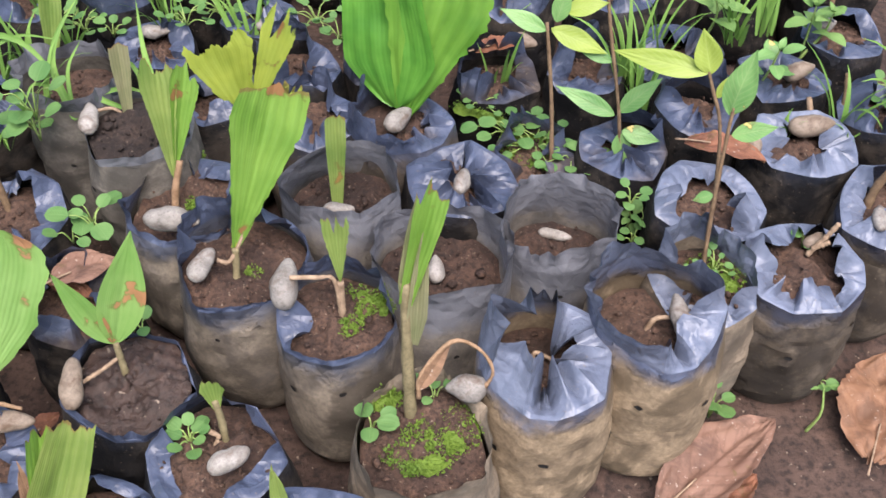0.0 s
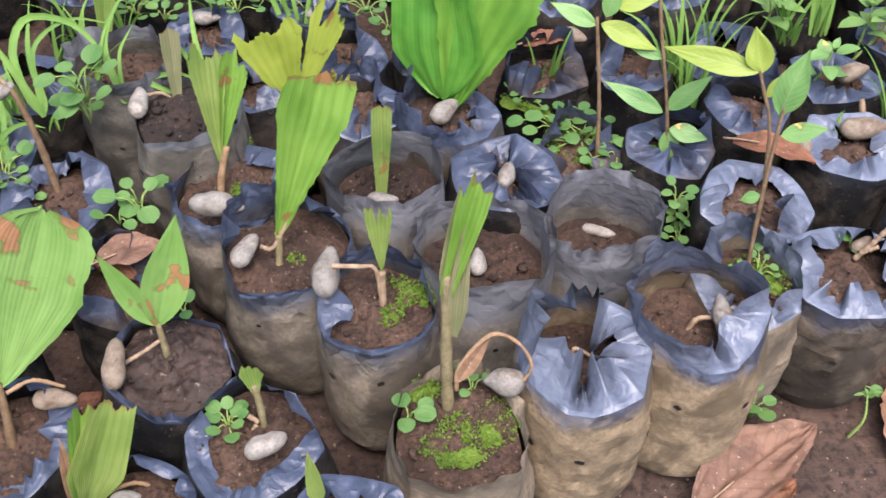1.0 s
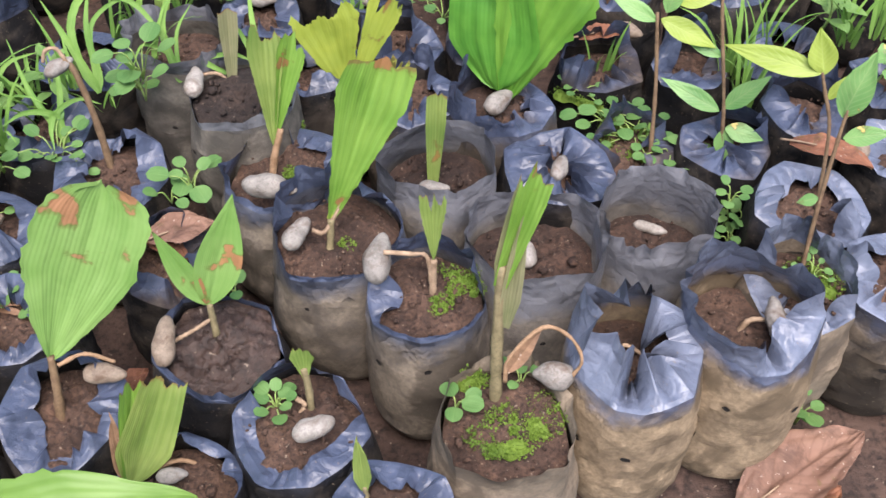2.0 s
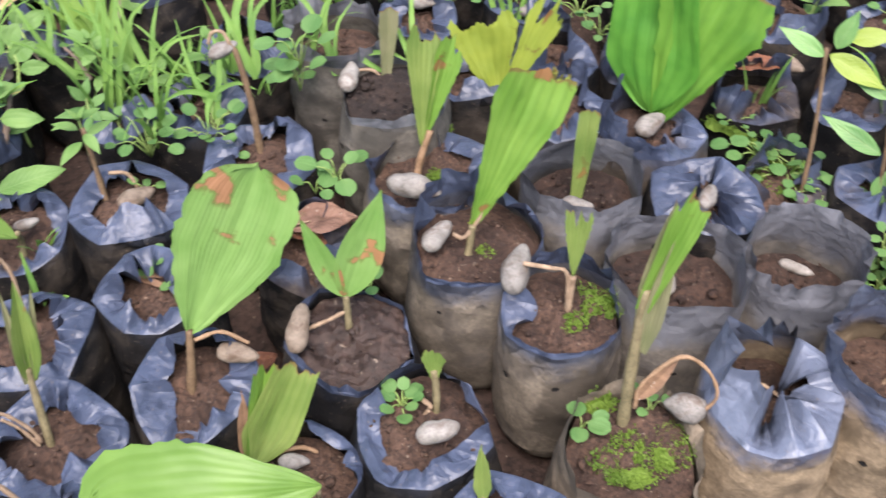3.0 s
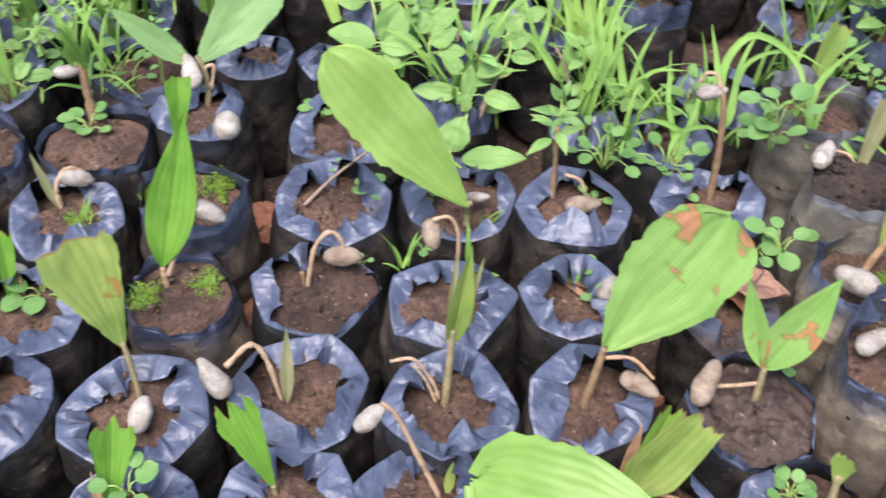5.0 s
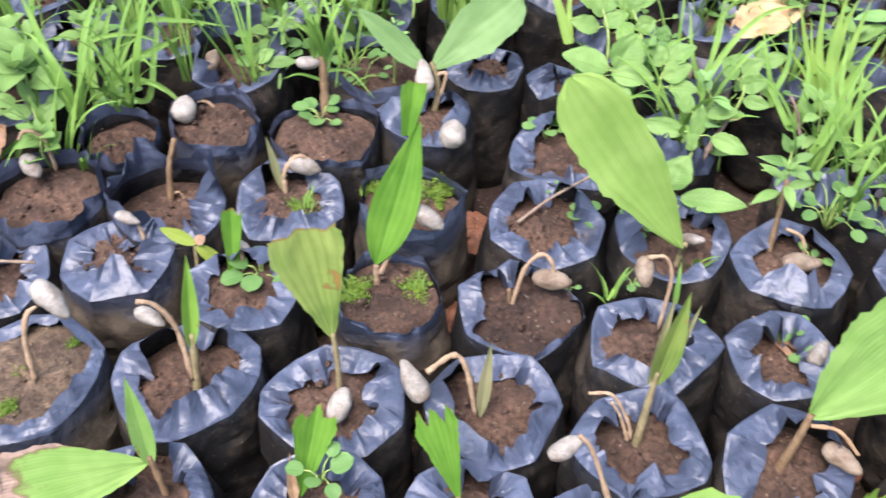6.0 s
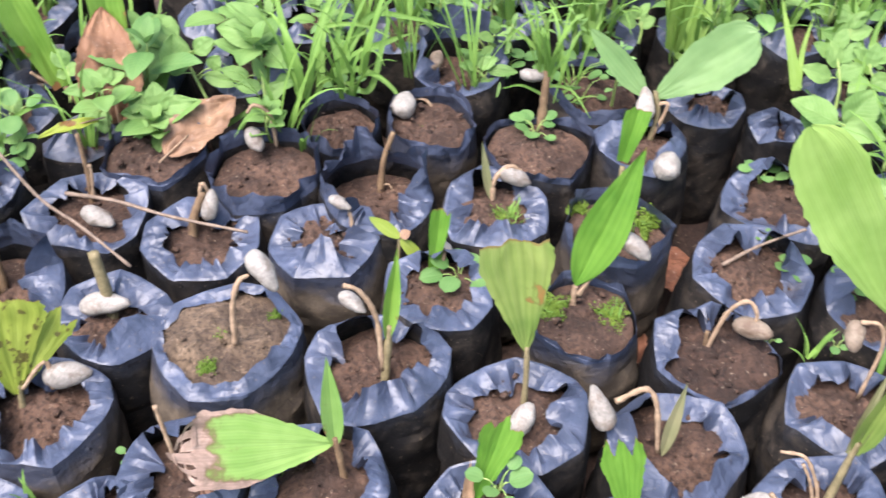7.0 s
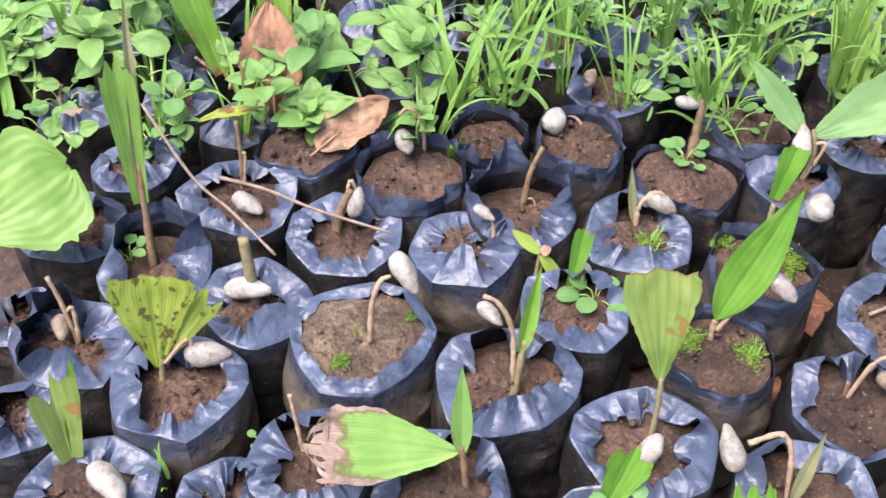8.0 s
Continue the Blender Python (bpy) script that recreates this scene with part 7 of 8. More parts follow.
grass_blades((-1.044, 0.247, 0.140), [([(-1.046, 0.249, 0.142), (-1.072, 0.264, 0.177), (-1.099, 0.293, 0.216)], 0.0052), ([(-1.051, 0.236, 0.142), (-1.038, 0.212, 0.128), (-1.018, 0.201, 0.112)], 0.0052), ([(-1.052, 0.233, 0.142), (-1.049, 0.195, 0.133), (-1.059, 0.171, 0.140)], 0.0052), ([(-1.049, 0.252, 0.146), (-1.056, 0.273, 0.165), (-1.060, 0.289, 0.179)], 0.0052)], label='arching broad grass blades, fresh green')
grass_blades((-1.062, 0.312, 0.140), [([(-1.064, 0.314, 0.142), (-1.093, 0.333, 0.180), (-1.113, 0.365, 0.214)], 0.0088), ([(-1.064, 0.314, 0.142), (-1.095, 0.327, 0.180), (-1.081, 0.366, 0.186), (-1.057, 0.392, 0.177)], 0.0065), ([(-1.062, 0.312, 0.140), (-1.057, 0.348, 0.152), (-1.025, 0.378, 0.138), (-0.978, 0.381, 0.102)], 0.0077), ([(-1.060, 0.312, 0.138), (-1.046, 0.285, 0.122), (-1.034, 0.272, 0.112)], 0.0047)], label='arching broad grass blades, fresh green')
grass_blades((-1.059, 0.335, 0.140), [([(-1.060, 0.335, 0.141), (-1.087, 0.379, 0.186), (-1.067, 0.420, 0.186), (-1.037, 0.460, 0.177)], 0.0077), ([(-1.041, 0.358, 0.131), (-1.061, 0.383, 0.163), (-1.075, 0.398, 0.186), (-1.093, 0.400, 0.209)], 0.0065), ([(-1.069, 0.359, 0.157), (-1.063, 0.391, 0.168), (-1.056, 0.416, 0.175)], 0.0089), ([(-1.064, 0.335, 0.144), (-1.095, 0.351, 0.184), (-1.108, 0.374, 0.209)], 0.0077)], label='arching broad grass blades, fresh green')
grass_blades((-1.131, 0.152, 0.140), [([(-1.133, 0.149, 0.140), (-1.158, 0.165, 0.175), (-1.170, 0.193, 0.200)], 0.0083), ([(-1.131, 0.154, 0.140), (-1.137, 0.191, 0.163), (-1.128, 0.245, 0.178), (-1.111, 0.270, 0.177)], 0.0059), ([(-1.124, 0.161, 0.136), (-1.136, 0.182, 0.159), (-1.134, 0.222, 0.176)], 0.0053)], label='arching broad grass blades, fresh green')
grass_blades((-1.179, -0.149, 0.140), [([(-1.183, -0.142, 0.146), (-1.205, -0.139, 0.172), (-1.229, -0.134, 0.203)], 0.0080), ([(-1.205, -0.143, 0.166), (-1.231, -0.129, 0.200), (-1.235, -0.089, 0.223), (-1.220, -0.051, 0.227)], 0.0069)], label='arching broad grass blades, fresh green')
grass_blades((-1.101, -0.004, 0.140), [([(-1.106, -0.004, 0.144), (-1.128, 0.008, 0.174), (-1.159, 0.024, 0.214)], 0.0062), ([(-1.105, -0.003, 0.144), (-1.136, -0.007, 0.176), (-1.143, -0.014, 0.186)], 0.0040), ([(-1.116, 0.010, 0.158), (-1.116, 0.032, 0.170), (-1.106, 0.055, 0.174), (-1.087, 0.069, 0.167)], 0.0045)], label='arching broad grass blades, fresh green')
grass_blades((-0.911, 0.490, 0.160), [([(-0.919, 0.497, 0.171), (-0.905, 0.517, 0.170), (-0.877, 0.524, 0.152)], 0.0033), ([(-0.914, 0.493, 0.164), (-0.927, 0.473, 0.176), (-0.930, 0.453, 0.177)], 0.0033), ([(-0.923, 0.504, 0.177), (-0.926, 0.516, 0.189), (-0.921, 0.528, 0.193)], 0.0039)], label='arching broad grass blades, fresh green')
grass_blades((-0.989, 0.602, 0.140), [([(-0.999, 0.600, 0.149), (-1.012, 0.611, 0.170), (-1.014, 0.642, 0.188), (-1.006, 0.689, 0.201)], 0.0132), ([(-1.000, 0.608, 0.153), (-1.015, 0.622, 0.176), (-1.033, 0.624, 0.199)], 0.0084)], label='arching broad grass blades, fresh green')
grass_blades((-0.937, 0.682, 0.140), [([(-0.940, 0.680, 0.142), (-0.971, 0.683, 0.177), (-1.005, 0.692, 0.216)], 0.0166), ([(-0.938, 0.686, 0.142), (-0.970, 0.698, 0.181), (-1.001, 0.704, 0.216)], 0.0177), ([(-0.937, 0.690, 0.142), (-0.962, 0.711, 0.177), (-0.995, 0.721, 0.217)], 0.0166), ([(-0.935, 0.694, 0.142), (-0.951, 0.717, 0.169), (-0.969, 0.730, 0.196)], 0.0142)], GRASS_BRIGHT, label='tall dense clump of bright broad grass')
leafy_weed((-0.705, 0.671, 0.140), [((-0.730, 0.710, 0.184), (-0.732, 0.737, 0.213), 0.034), ((-0.736, 0.704, 0.182), (-0.775, 0.680, 0.192), 0.032), ((-0.732, 0.707, 0.182), (-0.695, 0.726, 0.186), 0.025), ((-0.724, 0.701, 0.173), (-0.701, 0.703, 0.171), 0.016), ((-0.728, 0.697, 0.173), (-0.733, 0.677, 0.168), 0.016)], HERB, 'tall weed with large pale green leaves')
leafy_weed((-0.616, 0.689, 0.140), [((-0.638, 0.709, 0.167), (-0.670, 0.683, 0.172), 0.019), ((-0.616, 0.723, 0.167), (-0.581, 0.734, 0.165), 0.018), ((-0.628, 0.712, 0.165), (-0.637, 0.729, 0.190), 0.017), ((-0.626, 0.703, 0.156), (-0.626, 0.712, 0.171), 0.016), ((-0.631, 0.731, 0.180), (-0.609, 0.747, 0.190), 0.018), ((-0.644, 0.722, 0.180), (-0.664, 0.719, 0.196), 0.018)], HERB, 'leafy green weed with broad oval leaves')
leafy_weed((-0.583, 0.661, 0.135), [((-0.606, 0.660, 0.147), (-0.608, 0.682, 0.173), 0.030), ((-0.593, 0.662, 0.142), (-0.544, 0.694, 0.150), 0.024)], HERB, 'weed with two large bright oval leaves')
leafy_weed((-0.692, 0.736, 0.150), [((-0.705, 0.752, 0.169), (-0.688, 0.772, 0.184), 0.023), ((-0.712, 0.757, 0.177), (-0.731, 0.756, 0.194), 0.022), ((-0.710, 0.763, 0.180), (-0.696, 0.784, 0.197), 0.020), ((-0.695, 0.751, 0.163), (-0.670, 0.764, 0.169), 0.017)], HERB, 'leafy green weed with broad oval leaves')
leafy_weed((-0.642, 0.790, 0.150), [((-0.651, 0.804, 0.165), (-0.631, 0.820, 0.176), 0.019), ((-0.658, 0.805, 0.169), (-0.676, 0.804, 0.186), 0.020), ((-0.655, 0.811, 0.173), (-0.648, 0.827, 0.190), 0.018), ((-0.641, 0.800, 0.157), (-0.616, 0.809, 0.159), 0.015)], HERB, 'leafy green weed with broad oval leaves')
grass_blades((-0.429, 0.858, 0.140), [([(-0.443, 0.868, 0.155), (-0.456, 0.893, 0.187), (-0.445, 0.919, 0.207), (-0.406, 0.925, 0.197), (-0.376, 0.907, 0.173), (-0.350, 0.877, 0.143)], 0.0076), ([(-0.433, 0.869, 0.152), (-0.439, 0.902, 0.186), (-0.411, 0.930, 0.198), (-0.371, 0.937, 0.189)], 0.0049), ([(-0.438, 0.866, 0.152), (-0.461, 0.885, 0.184), (-0.482, 0.901, 0.212)], 0.0082), ([(-0.431, 0.871, 0.152), (-0.443, 0.897, 0.184), (-0.444, 0.933, 0.217)], 0.0071)], label='arching broad grass blades, fresh green')
grass_blades((-0.346, 0.859, 0.160), [([(-0.350, 0.863, 0.166), (-0.365, 0.887, 0.197), (-0.361, 0.909, 0.218), (-0.345, 0.937, 0.237)], 0.0073), ([(-0.355, 0.874, 0.176), (-0.379, 0.870, 0.192), (-0.385, 0.847, 0.182)], 0.0037), ([(-0.350, 0.868, 0.169), (-0.353, 0.890, 0.193), (-0.343, 0.911, 0.209)], 0.0042)], label='arching broad grass blades, fresh green')
grass_blades((-0.299, 0.871, 0.160), [([(-0.326, 0.873, 0.176), (-0.302, 0.883, 0.177), (-0.280, 0.882, 0.170)], 0.0052)], label='arching broad grass blades, fresh green')
grass_blades((-0.262, 0.862, 0.150), [([(-0.264, 0.864, 0.152), (-0.284, 0.903, 0.198), (-0.292, 0.938, 0.235)], 0.0072), ([(-0.265, 0.865, 0.153), (-0.292, 0.891, 0.193), (-0.298, 0.892, 0.202)], 0.0056)], label='arching broad grass blades, fresh green')
grass_blades((-0.438, 0.789, 0.140), [([(-0.439, 0.791, 0.142), (-0.448, 0.802, 0.161), (-0.470, 0.793, 0.170), (-0.484, 0.775, 0.169)], 0.0074), ([(-0.441, 0.794, 0.145), (-0.448, 0.802, 0.161), (-0.448, 0.789, 0.156), (-0.442, 0.773, 0.146)], 0.0074), ([(-0.443, 0.797, 0.149), (-0.446, 0.806, 0.162), (-0.429, 0.818, 0.168), (-0.409, 0.818, 0.164)], 0.0058), ([(-0.443, 0.797, 0.149), (-0.448, 0.828, 0.180), (-0.459, 0.844, 0.204)], 0.0063), ([(-0.446, 0.796, 0.149), (-0.470, 0.813, 0.180), (-0.489, 0.838, 0.215)], 0.0063)], label='arching broad grass blades, fresh green')
grass_blades((-0.530, 0.835, 0.140), [([(-0.527, 0.836, 0.140), (-0.548, 0.853, 0.169), (-0.569, 0.874, 0.202)], 0.0089), ([(-0.525, 0.837, 0.140), (-0.532, 0.863, 0.169), (-0.532, 0.888, 0.194)], 0.0067), ([(-0.530, 0.834, 0.140), (-0.560, 0.840, 0.165), (-0.581, 0.832, 0.176)], 0.0056), ([(-0.527, 0.836, 0.140), (-0.516, 0.864, 0.161), (-0.488, 0.881, 0.166)], 0.0056), ([(-0.532, 0.833, 0.140), (-0.567, 0.840, 0.169), (-0.593, 0.860, 0.204)], 0.0078)], label='arching broad grass blades, fresh green')
grass_blades((-0.596, 0.824, 0.140), [([(-0.596, 0.824, 0.140), (-0.603, 0.845, 0.166), (-0.621, 0.862, 0.193)], 0.0102), ([(-0.594, 0.825, 0.140), (-0.589, 0.854, 0.166), (-0.591, 0.879, 0.191)], 0.0080), ([(-0.599, 0.822, 0.140), (-0.627, 0.825, 0.162), (-0.646, 0.823, 0.176)], 0.0068)], label='arching broad grass blades, fresh green')
leafy_weed((-0.791, 0.766, 0.140), [((-0.812, 0.770, 0.160), (-0.830, 0.745, 0.172), 0.020), ((-0.811, 0.776, 0.162), (-0.801, 0.801, 0.173), 0.020), ((-0.817, 0.778, 0.168), (-0.834, 0.779, 0.191), 0.020), ((-0.819, 0.783, 0.172), (-0.818, 0.806, 0.190), 0.017), ((-0.826, 0.780, 0.176), (-0.840, 0.763, 0.189), 0.016), ((-0.828, 0.785, 0.180), (-0.834, 0.798, 0.200), 0.015)], HERB, 'tall weed with large pale green leaves')
leafy_weed((-0.767, 0.793, 0.140), [((-0.787, 0.800, 0.160), (-0.777, 0.818, 0.168), 0.021), ((-0.792, 0.799, 0.164), (-0.789, 0.773, 0.158), 0.017), ((-0.798, 0.805, 0.172), (-0.807, 0.817, 0.193), 0.018), ((-0.800, 0.810, 0.176), (-0.791, 0.831, 0.186), 0.017), ((-0.805, 0.806, 0.178), (-0.815, 0.792, 0.189), 0.014)], HERB, 'leafy green weed with broad oval leaves')
leafy_weed((-0.836, 0.817, 0.150), [((-0.852, 0.822, 0.166), (-0.865, 0.800, 0.176), 0.019), ((-0.853, 0.826, 0.168), (-0.843, 0.848, 0.178), 0.019), ((-0.857, 0.827, 0.173), (-0.871, 0.826, 0.192), 0.018), ((-0.857, 0.831, 0.175), (-0.856, 0.851, 0.191), 0.015)], HERB, 'leafy green weed with broad oval leaves')
grass_blades((-0.831, 0.748, 0.140), [([(-0.835, 0.749, 0.144), (-0.862, 0.755, 0.175), (-0.895, 0.761, 0.211)], 0.0117), ([(-0.834, 0.751, 0.144), (-0.852, 0.764, 0.171), (-0.867, 0.783, 0.198)], 0.0070)], GRASS_BRIGHT, label='tall dense clump of bright broad grass')
grass_blades((-0.822, 0.831, 0.140), [([(-0.826, 0.833, 0.144), (-0.853, 0.838, 0.175), (-0.874, 0.844, 0.201)], 0.0083), ([(-0.824, 0.836, 0.144), (-0.841, 0.852, 0.171), (-0.851, 0.872, 0.194)], 0.0083), ([(-0.827, 0.830, 0.144), (-0.853, 0.819, 0.167), (-0.869, 0.799, 0.177)], 0.0059), ([(-0.825, 0.834, 0.144), (-0.827, 0.852, 0.159), (-0.817, 0.872, 0.166)], 0.0059)], label='arching broad grass blades, fresh green')
leafy_weed((-0.968, 0.644, 0.150), [((-0.980, 0.646, 0.160), (-0.988, 0.629, 0.168), 0.015), ((-0.978, 0.649, 0.160), (-0.971, 0.664, 0.169), 0.015), ((-0.983, 0.649, 0.165), (-0.991, 0.647, 0.179), 0.013), ((-0.984, 0.653, 0.167), (-0.984, 0.664, 0.181), 0.012)], HERB, 'leafy green weed with broad oval leaves')
leafy_weed((-1.015, 0.496, 0.150), [((-1.026, 0.498, 0.160), (-1.033, 0.481, 0.167), 0.014), ((-1.024, 0.501, 0.160), (-1.014, 0.518, 0.167), 0.014), ((-1.029, 0.502, 0.164), (-1.036, 0.500, 0.178), 0.013), ((-1.018, 0.499, 0.154), (-1.004, 0.510, 0.155), 0.012), ((-1.019, 0.495, 0.153), (-1.018, 0.477, 0.153), 0.012)], HERB, 'low weed with oval green leaves')
grass_blades((-1.012, 0.543, 0.140), [([(-1.013, 0.544, 0.142), (-1.031, 0.546, 0.164), (-1.048, 0.544, 0.183)], 0.0055), ([(-1.013, 0.546, 0.142), (-1.023, 0.562, 0.164), (-1.029, 0.575, 0.181)], 0.0055), ([(-1.014, 0.543, 0.142), (-1.032, 0.529, 0.157), (-1.043, 0.511, 0.164)], 0.0049)], label='arching broad grass blades, fresh green')
leafy_weed((-0.933, 0.737, 0.150), [((-0.942, 0.738, 0.158), (-0.951, 0.720, 0.166), 0.015), ((-0.941, 0.741, 0.158), (-0.931, 0.758, 0.166), 0.015), ((-0.945, 0.742, 0.163), (-0.953, 0.740, 0.177), 0.013)], HERB, 'leafy green weed with broad oval leaves')



# ---- weeds that close the far edge of the bed ----
verge = np.random.default_rng(77)
far_bags = [b for key, b in BAGS.items() if key not in ("q6", "q3", "v1", "v2", "v5", "v6", "v7", "v8", "v9") and 0.74 < math.hypot(b[0] + 0.1, b[1] - 0.06) < 1.4]
for bx, by, bz, br in far_bags:
    reach = math.hypot(bx + 0.1, by - 0.06)
    side = math.degrees(math.atan2(-(bx + 0.1), by - 0.06))
    wild = 29 < side < 50
    fine, leafy = 50 < side < 70, side >= 70
    far_off = reach > 1.08
    many = (6 if far_off else 3) if wild else ((7 if far_off else 3) if fine else ((4 if far_off else 1) if leafy else (5 if far_off else 3)))
    for _ in range(many if reach > 0.97 else (3 if wild and reach > 0.80 else 0)):
        kind = verge.uniform()
        px, py = bx + verge.normal() * 0.028, by + verge.normal() * 0.028
        if side < -2 and verge.uniform() < 0.55:
            continue
        if kind < (0.42 if fine else (0.50 if wild else 0.34)):
            grass(px, py, bz, int(verge.integers(5, 12)), verge.uniform(0.09, 0.19 if wild or fine else 0.15), verge.uniform(0.003, 0.0085), 0.35, 1.4)
        elif kind < 0.80:
            big = verge.uniform(0.026, 0.056) * (0.5 if fine else (1.05 if leafy else (0.72 if wild else 0.85)))
            herb(px, py, bz, verge.uniform(0.03, 0.10), int(verge.integers(2, 4)) + 2 * fine, big, big * verge.uniform(0.5, 0.68), (HERB, WEED, HERB, SAPLING)[int(verge.integers(0, 4))], (verge.normal() * 0.012, verge.normal() * 0.012))
        else:
            round_weed(px, py, bz, int(verge.integers(5, 10)), verge.uniform(0.008, 0.018), 0.02, 0.03)


# ---- tall grass and leafy weeds on the bags at the bend of the bed ----
grass_blades((-0.589, 0.864, 0.140), [([(-0.597, 0.865, 0.146), (-0.625, 0.873, 0.177), (-0.665, 0.892, 0.223)], 0.0090), ([(-0.596, 0.868, 0.148), (-0.625, 0.886, 0.185), (-0.650, 0.913, 0.225)], 0.0112), ([(-0.595, 0.871, 0.148), (-0.619, 0.900, 0.189), (-0.636, 0.930, 0.225)], 0.0123), ([(-0.591, 0.871, 0.146), (-0.604, 0.905, 0.181), (-0.620, 0.948, 0.223)], 0.0112), ([(-0.588, 0.872, 0.144), (-0.591, 0.909, 0.173), (-0.591, 0.946, 0.200)], 0.0090), ([(-0.595, 0.864, 0.144), (-0.621, 0.865, 0.169), (-0.652, 0.860, 0.195)], 0.0056), ([(-0.592, 0.870, 0.146), (-0.620, 0.911, 0.196), (-0.628, 0.941, 0.225)], 0.0090), ([(-0.594, 0.865, 0.144), (-0.619, 0.874, 0.173), (-0.647, 0.892, 0.210)], 0.0067)], GRASS_TALL, label='tall dense clump of bright broad grass')
grass_blades((-0.555, 0.853, 0.140), [([(-0.559, 0.858, 0.145), (-0.576, 0.879, 0.176), (-0.581, 0.909, 0.203)], 0.0066), ([(-0.563, 0.856, 0.147), (-0.590, 0.862, 0.176), (-0.611, 0.856, 0.194)], 0.0049), ([(-0.558, 0.859, 0.145), (-0.563, 0.882, 0.169), (-0.551, 0.905, 0.179)], 0.0060), ([(-0.560, 0.856, 0.145), (-0.586, 0.873, 0.180), (-0.604, 0.896, 0.212)], 0.0066)], label='arching broad grass blades, fresh green')
grass_blades((-0.683, 0.790, 0.140), [([(-0.688, 0.797, 0.148), (-0.692, 0.839, 0.181), (-0.684, 0.875, 0.203), (-0.661, 0.907, 0.210)], 0.0068), ([(-0.691, 0.794, 0.148), (-0.713, 0.801, 0.174), (-0.737, 0.817, 0.208)], 0.0057), ([(-0.690, 0.795, 0.148), (-0.700, 0.823, 0.178), (-0.718, 0.851, 0.213)], 0.0051), ([(-0.688, 0.790, 0.144), (-0.719, 0.780, 0.166), (-0.741, 0.779, 0.188)], 0.0051)], label='arching broad grass blades, fresh green')
grass_blades((-0.717, 0.721, 0.140), [([(-0.724, 0.729, 0.150), (-0.734, 0.754, 0.177), (-0.740, 0.773, 0.199)], 0.0068), ([(-0.725, 0.727, 0.150), (-0.751, 0.739, 0.181), (-0.775, 0.763, 0.218)], 0.0062), ([(-0.724, 0.729, 0.150), (-0.726, 0.769, 0.181), (-0.712, 0.801, 0.195)], 0.0051)], label='arching broad grass blades, fresh green')
grass_blades((-0.627, 0.832, 0.140), [([(-0.633, 0.837, 0.148), (-0.650, 0.844, 0.170), (-0.677, 0.857, 0.203)], 0.0056), ([(-0.633, 0.837, 0.148), (-0.640, 0.862, 0.174), (-0.665, 0.884, 0.210)], 0.0068), ([(-0.632, 0.834, 0.146), (-0.647, 0.827, 0.158), (-0.661, 0.808, 0.163)], 0.0045)], label='arching broad grass blades, fresh green')
leafy_weed((-0.730, 0.704, 0.140), [((-0.751, 0.711, 0.159), (-0.780, 0.704, 0.184), 0.032), ((-0.746, 0.728, 0.165), (-0.740, 0.762, 0.189), 0.035), ((-0.743, 0.715, 0.155), (-0.721, 0.736, 0.160), 0.023), ((-0.742, 0.710, 0.152), (-0.751, 0.688, 0.153), 0.019)], WEED, 'tall weed with large toothed pale green leaves')
leafy_weed((-0.634, 0.723, 0.140), [((-0.646, 0.726, 0.151), (-0.669, 0.697, 0.159), 0.019), ((-0.643, 0.737, 0.155), (-0.645, 0.749, 0.172), 0.019), ((-0.630, 0.733, 0.144), (-0.604, 0.749, 0.142), 0.017), ((-0.635, 0.720, 0.139), (-0.630, 0.698, 0.131), 0.019), ((-0.647, 0.737, 0.159), (-0.664, 0.731, 0.175), 0.014)], HERB, 'leafy green weed with broad oval leaves')
leafy_weed((-0.544, 0.759, 0.140), [((-0.555, 0.767, 0.152), (-0.575, 0.742, 0.161), 0.010), ((-0.556, 0.769, 0.154), (-0.542, 0.785, 0.162), 0.010), ((-0.552, 0.764, 0.149), (-0.550, 0.742, 0.142), 0.009), ((-0.551, 0.766, 0.149), (-0.529, 0.771, 0.144), 0.009), ((-0.560, 0.772, 0.159), (-0.573, 0.770, 0.176), 0.010), ((-0.561, 0.775, 0.161), (-0.560, 0.786, 0.176), 0.009), ((-0.557, 0.771, 0.156), (-0.539, 0.756, 0.142), 0.008)], WEED, 'weed with narrow pointed green leaves')
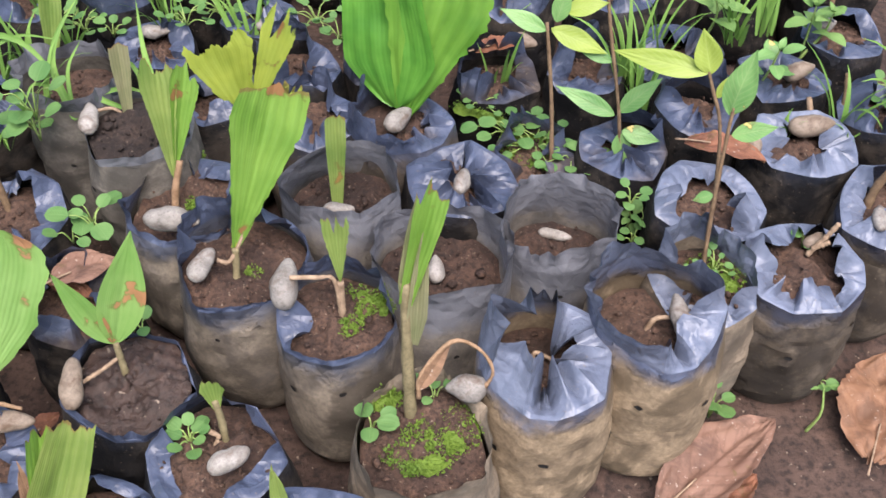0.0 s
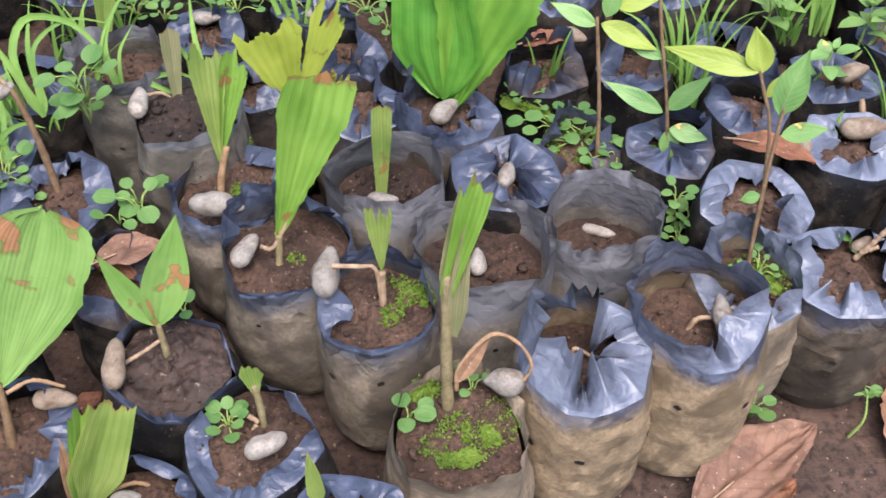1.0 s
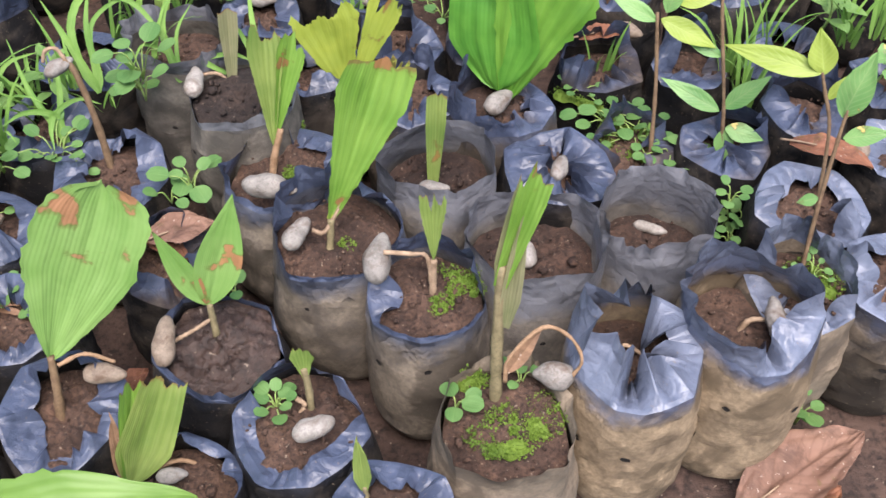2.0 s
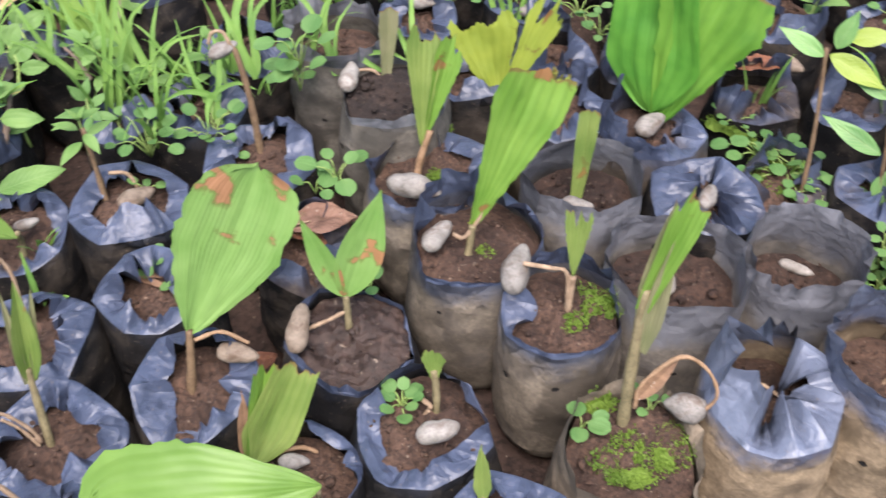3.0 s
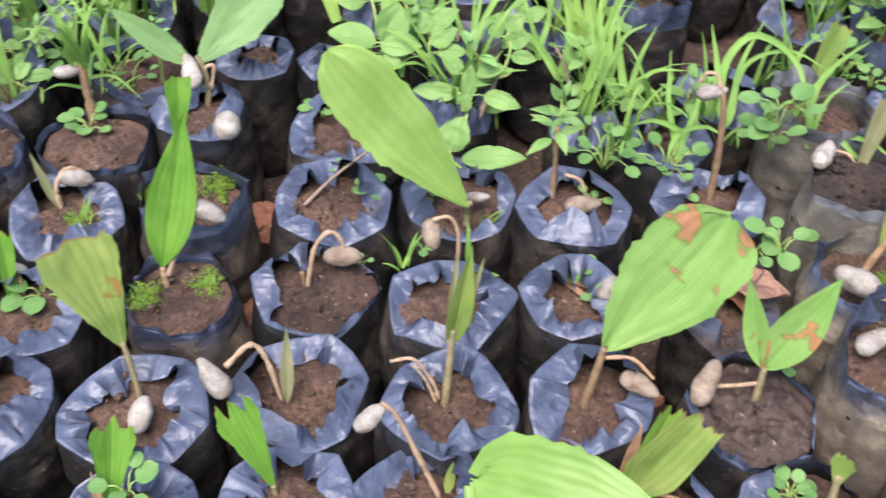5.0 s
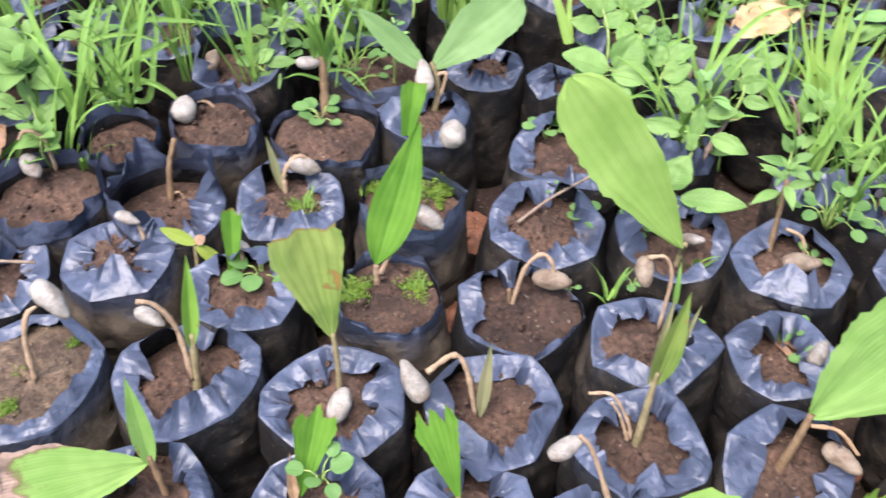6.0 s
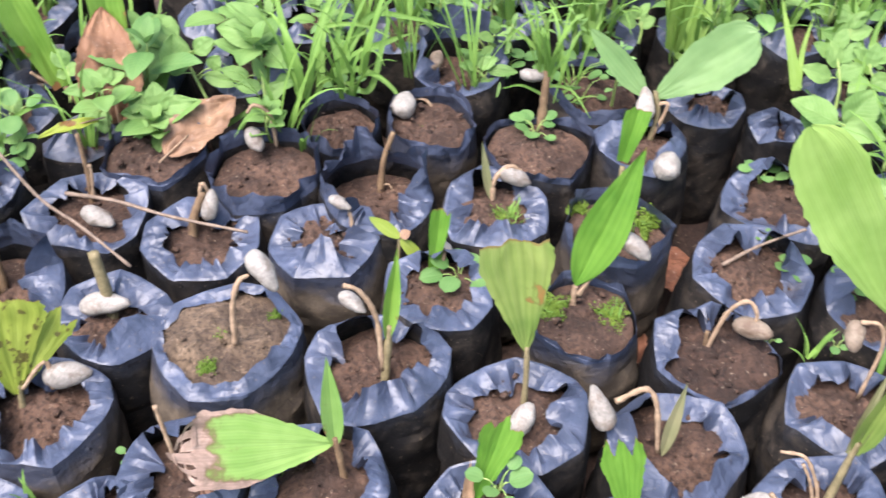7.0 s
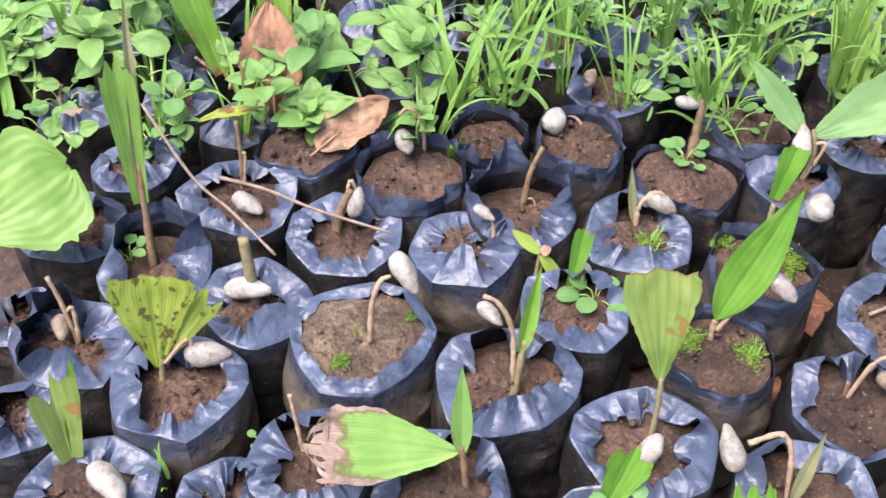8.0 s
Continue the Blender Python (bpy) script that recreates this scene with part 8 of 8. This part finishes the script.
leafy_weed((-0.653, 0.837, 0.150), [((-0.664, 0.842, 0.162), (-0.684, 0.823, 0.173), 0.017), ((-0.662, 0.848, 0.164), (-0.647, 0.870, 0.173), 0.017), ((-0.667, 0.848, 0.168), (-0.672, 0.857, 0.184), 0.015), ((-0.649, 0.841, 0.150), (-0.630, 0.843, 0.145), 0.017), ((-0.660, 0.835, 0.154), (-0.661, 0.812, 0.150), 0.016)], HERB, 'leafy green weed with broad oval leaves')
leafy_weed((-0.733, 0.782, 0.150), [((-0.744, 0.788, 0.162), (-0.759, 0.772, 0.172), 0.017), ((-0.741, 0.792, 0.162), (-0.726, 0.808, 0.169), 0.018), ((-0.747, 0.795, 0.168), (-0.750, 0.802, 0.184), 0.016), ((-0.739, 0.780, 0.154), (-0.744, 0.760, 0.154), 0.016), ((-0.734, 0.790, 0.156), (-0.708, 0.799, 0.151), 0.017)], WEED, 'leafy green weed with broad oval leaves')
leafy_weed((-0.515, 0.825, 0.140), [((-0.525, 0.830, 0.151), (-0.537, 0.816, 0.160), 0.012), ((-0.522, 0.834, 0.151), (-0.512, 0.844, 0.158), 0.012), ((-0.520, 0.830, 0.148), (-0.516, 0.813, 0.143), 0.011), ((-0.517, 0.831, 0.146), (-0.501, 0.832, 0.142), 0.011)], HERB, 'low weed with oval green leaves')
fallen_leaf(-0.720, 0.938, 0.146, 0.090, 0.055, 75, DRY_STRAW, pitch=12, curl=0.06, label='broad pale straw-coloured dead leaf lying among weeds')
twig([(-0.618, 0.717, 0.140), (-0.620, 0.737, 0.158), (-0.625, 0.757, 0.169)], 0.0032, 'dry brown weed stem standing among the weeds')
twig([(-0.698, 0.780, 0.140), (-0.704, 0.794, 0.157), (-0.714, 0.806, 0.167)], 0.0022, 'dry brown weed stem standing among the weeds')
twig([(-0.582, 0.819, 0.140), (-0.594, 0.825, 0.156), (-0.609, 0.830, 0.166)], 0.0020, 'dry brown weed stem standing among the weeds')
twig([(-0.633, 0.825, 0.140), (-0.649, 0.830, 0.158), (-0.668, 0.833, 0.171)], 0.0016, 'dry brown weed stem standing among the weeds')
twig([(-0.581, 0.874, 0.140), (-0.585, 0.900, 0.162), (-0.592, 0.925, 0.178)], 0.0014, 'dry brown weed stem standing among the weeds')
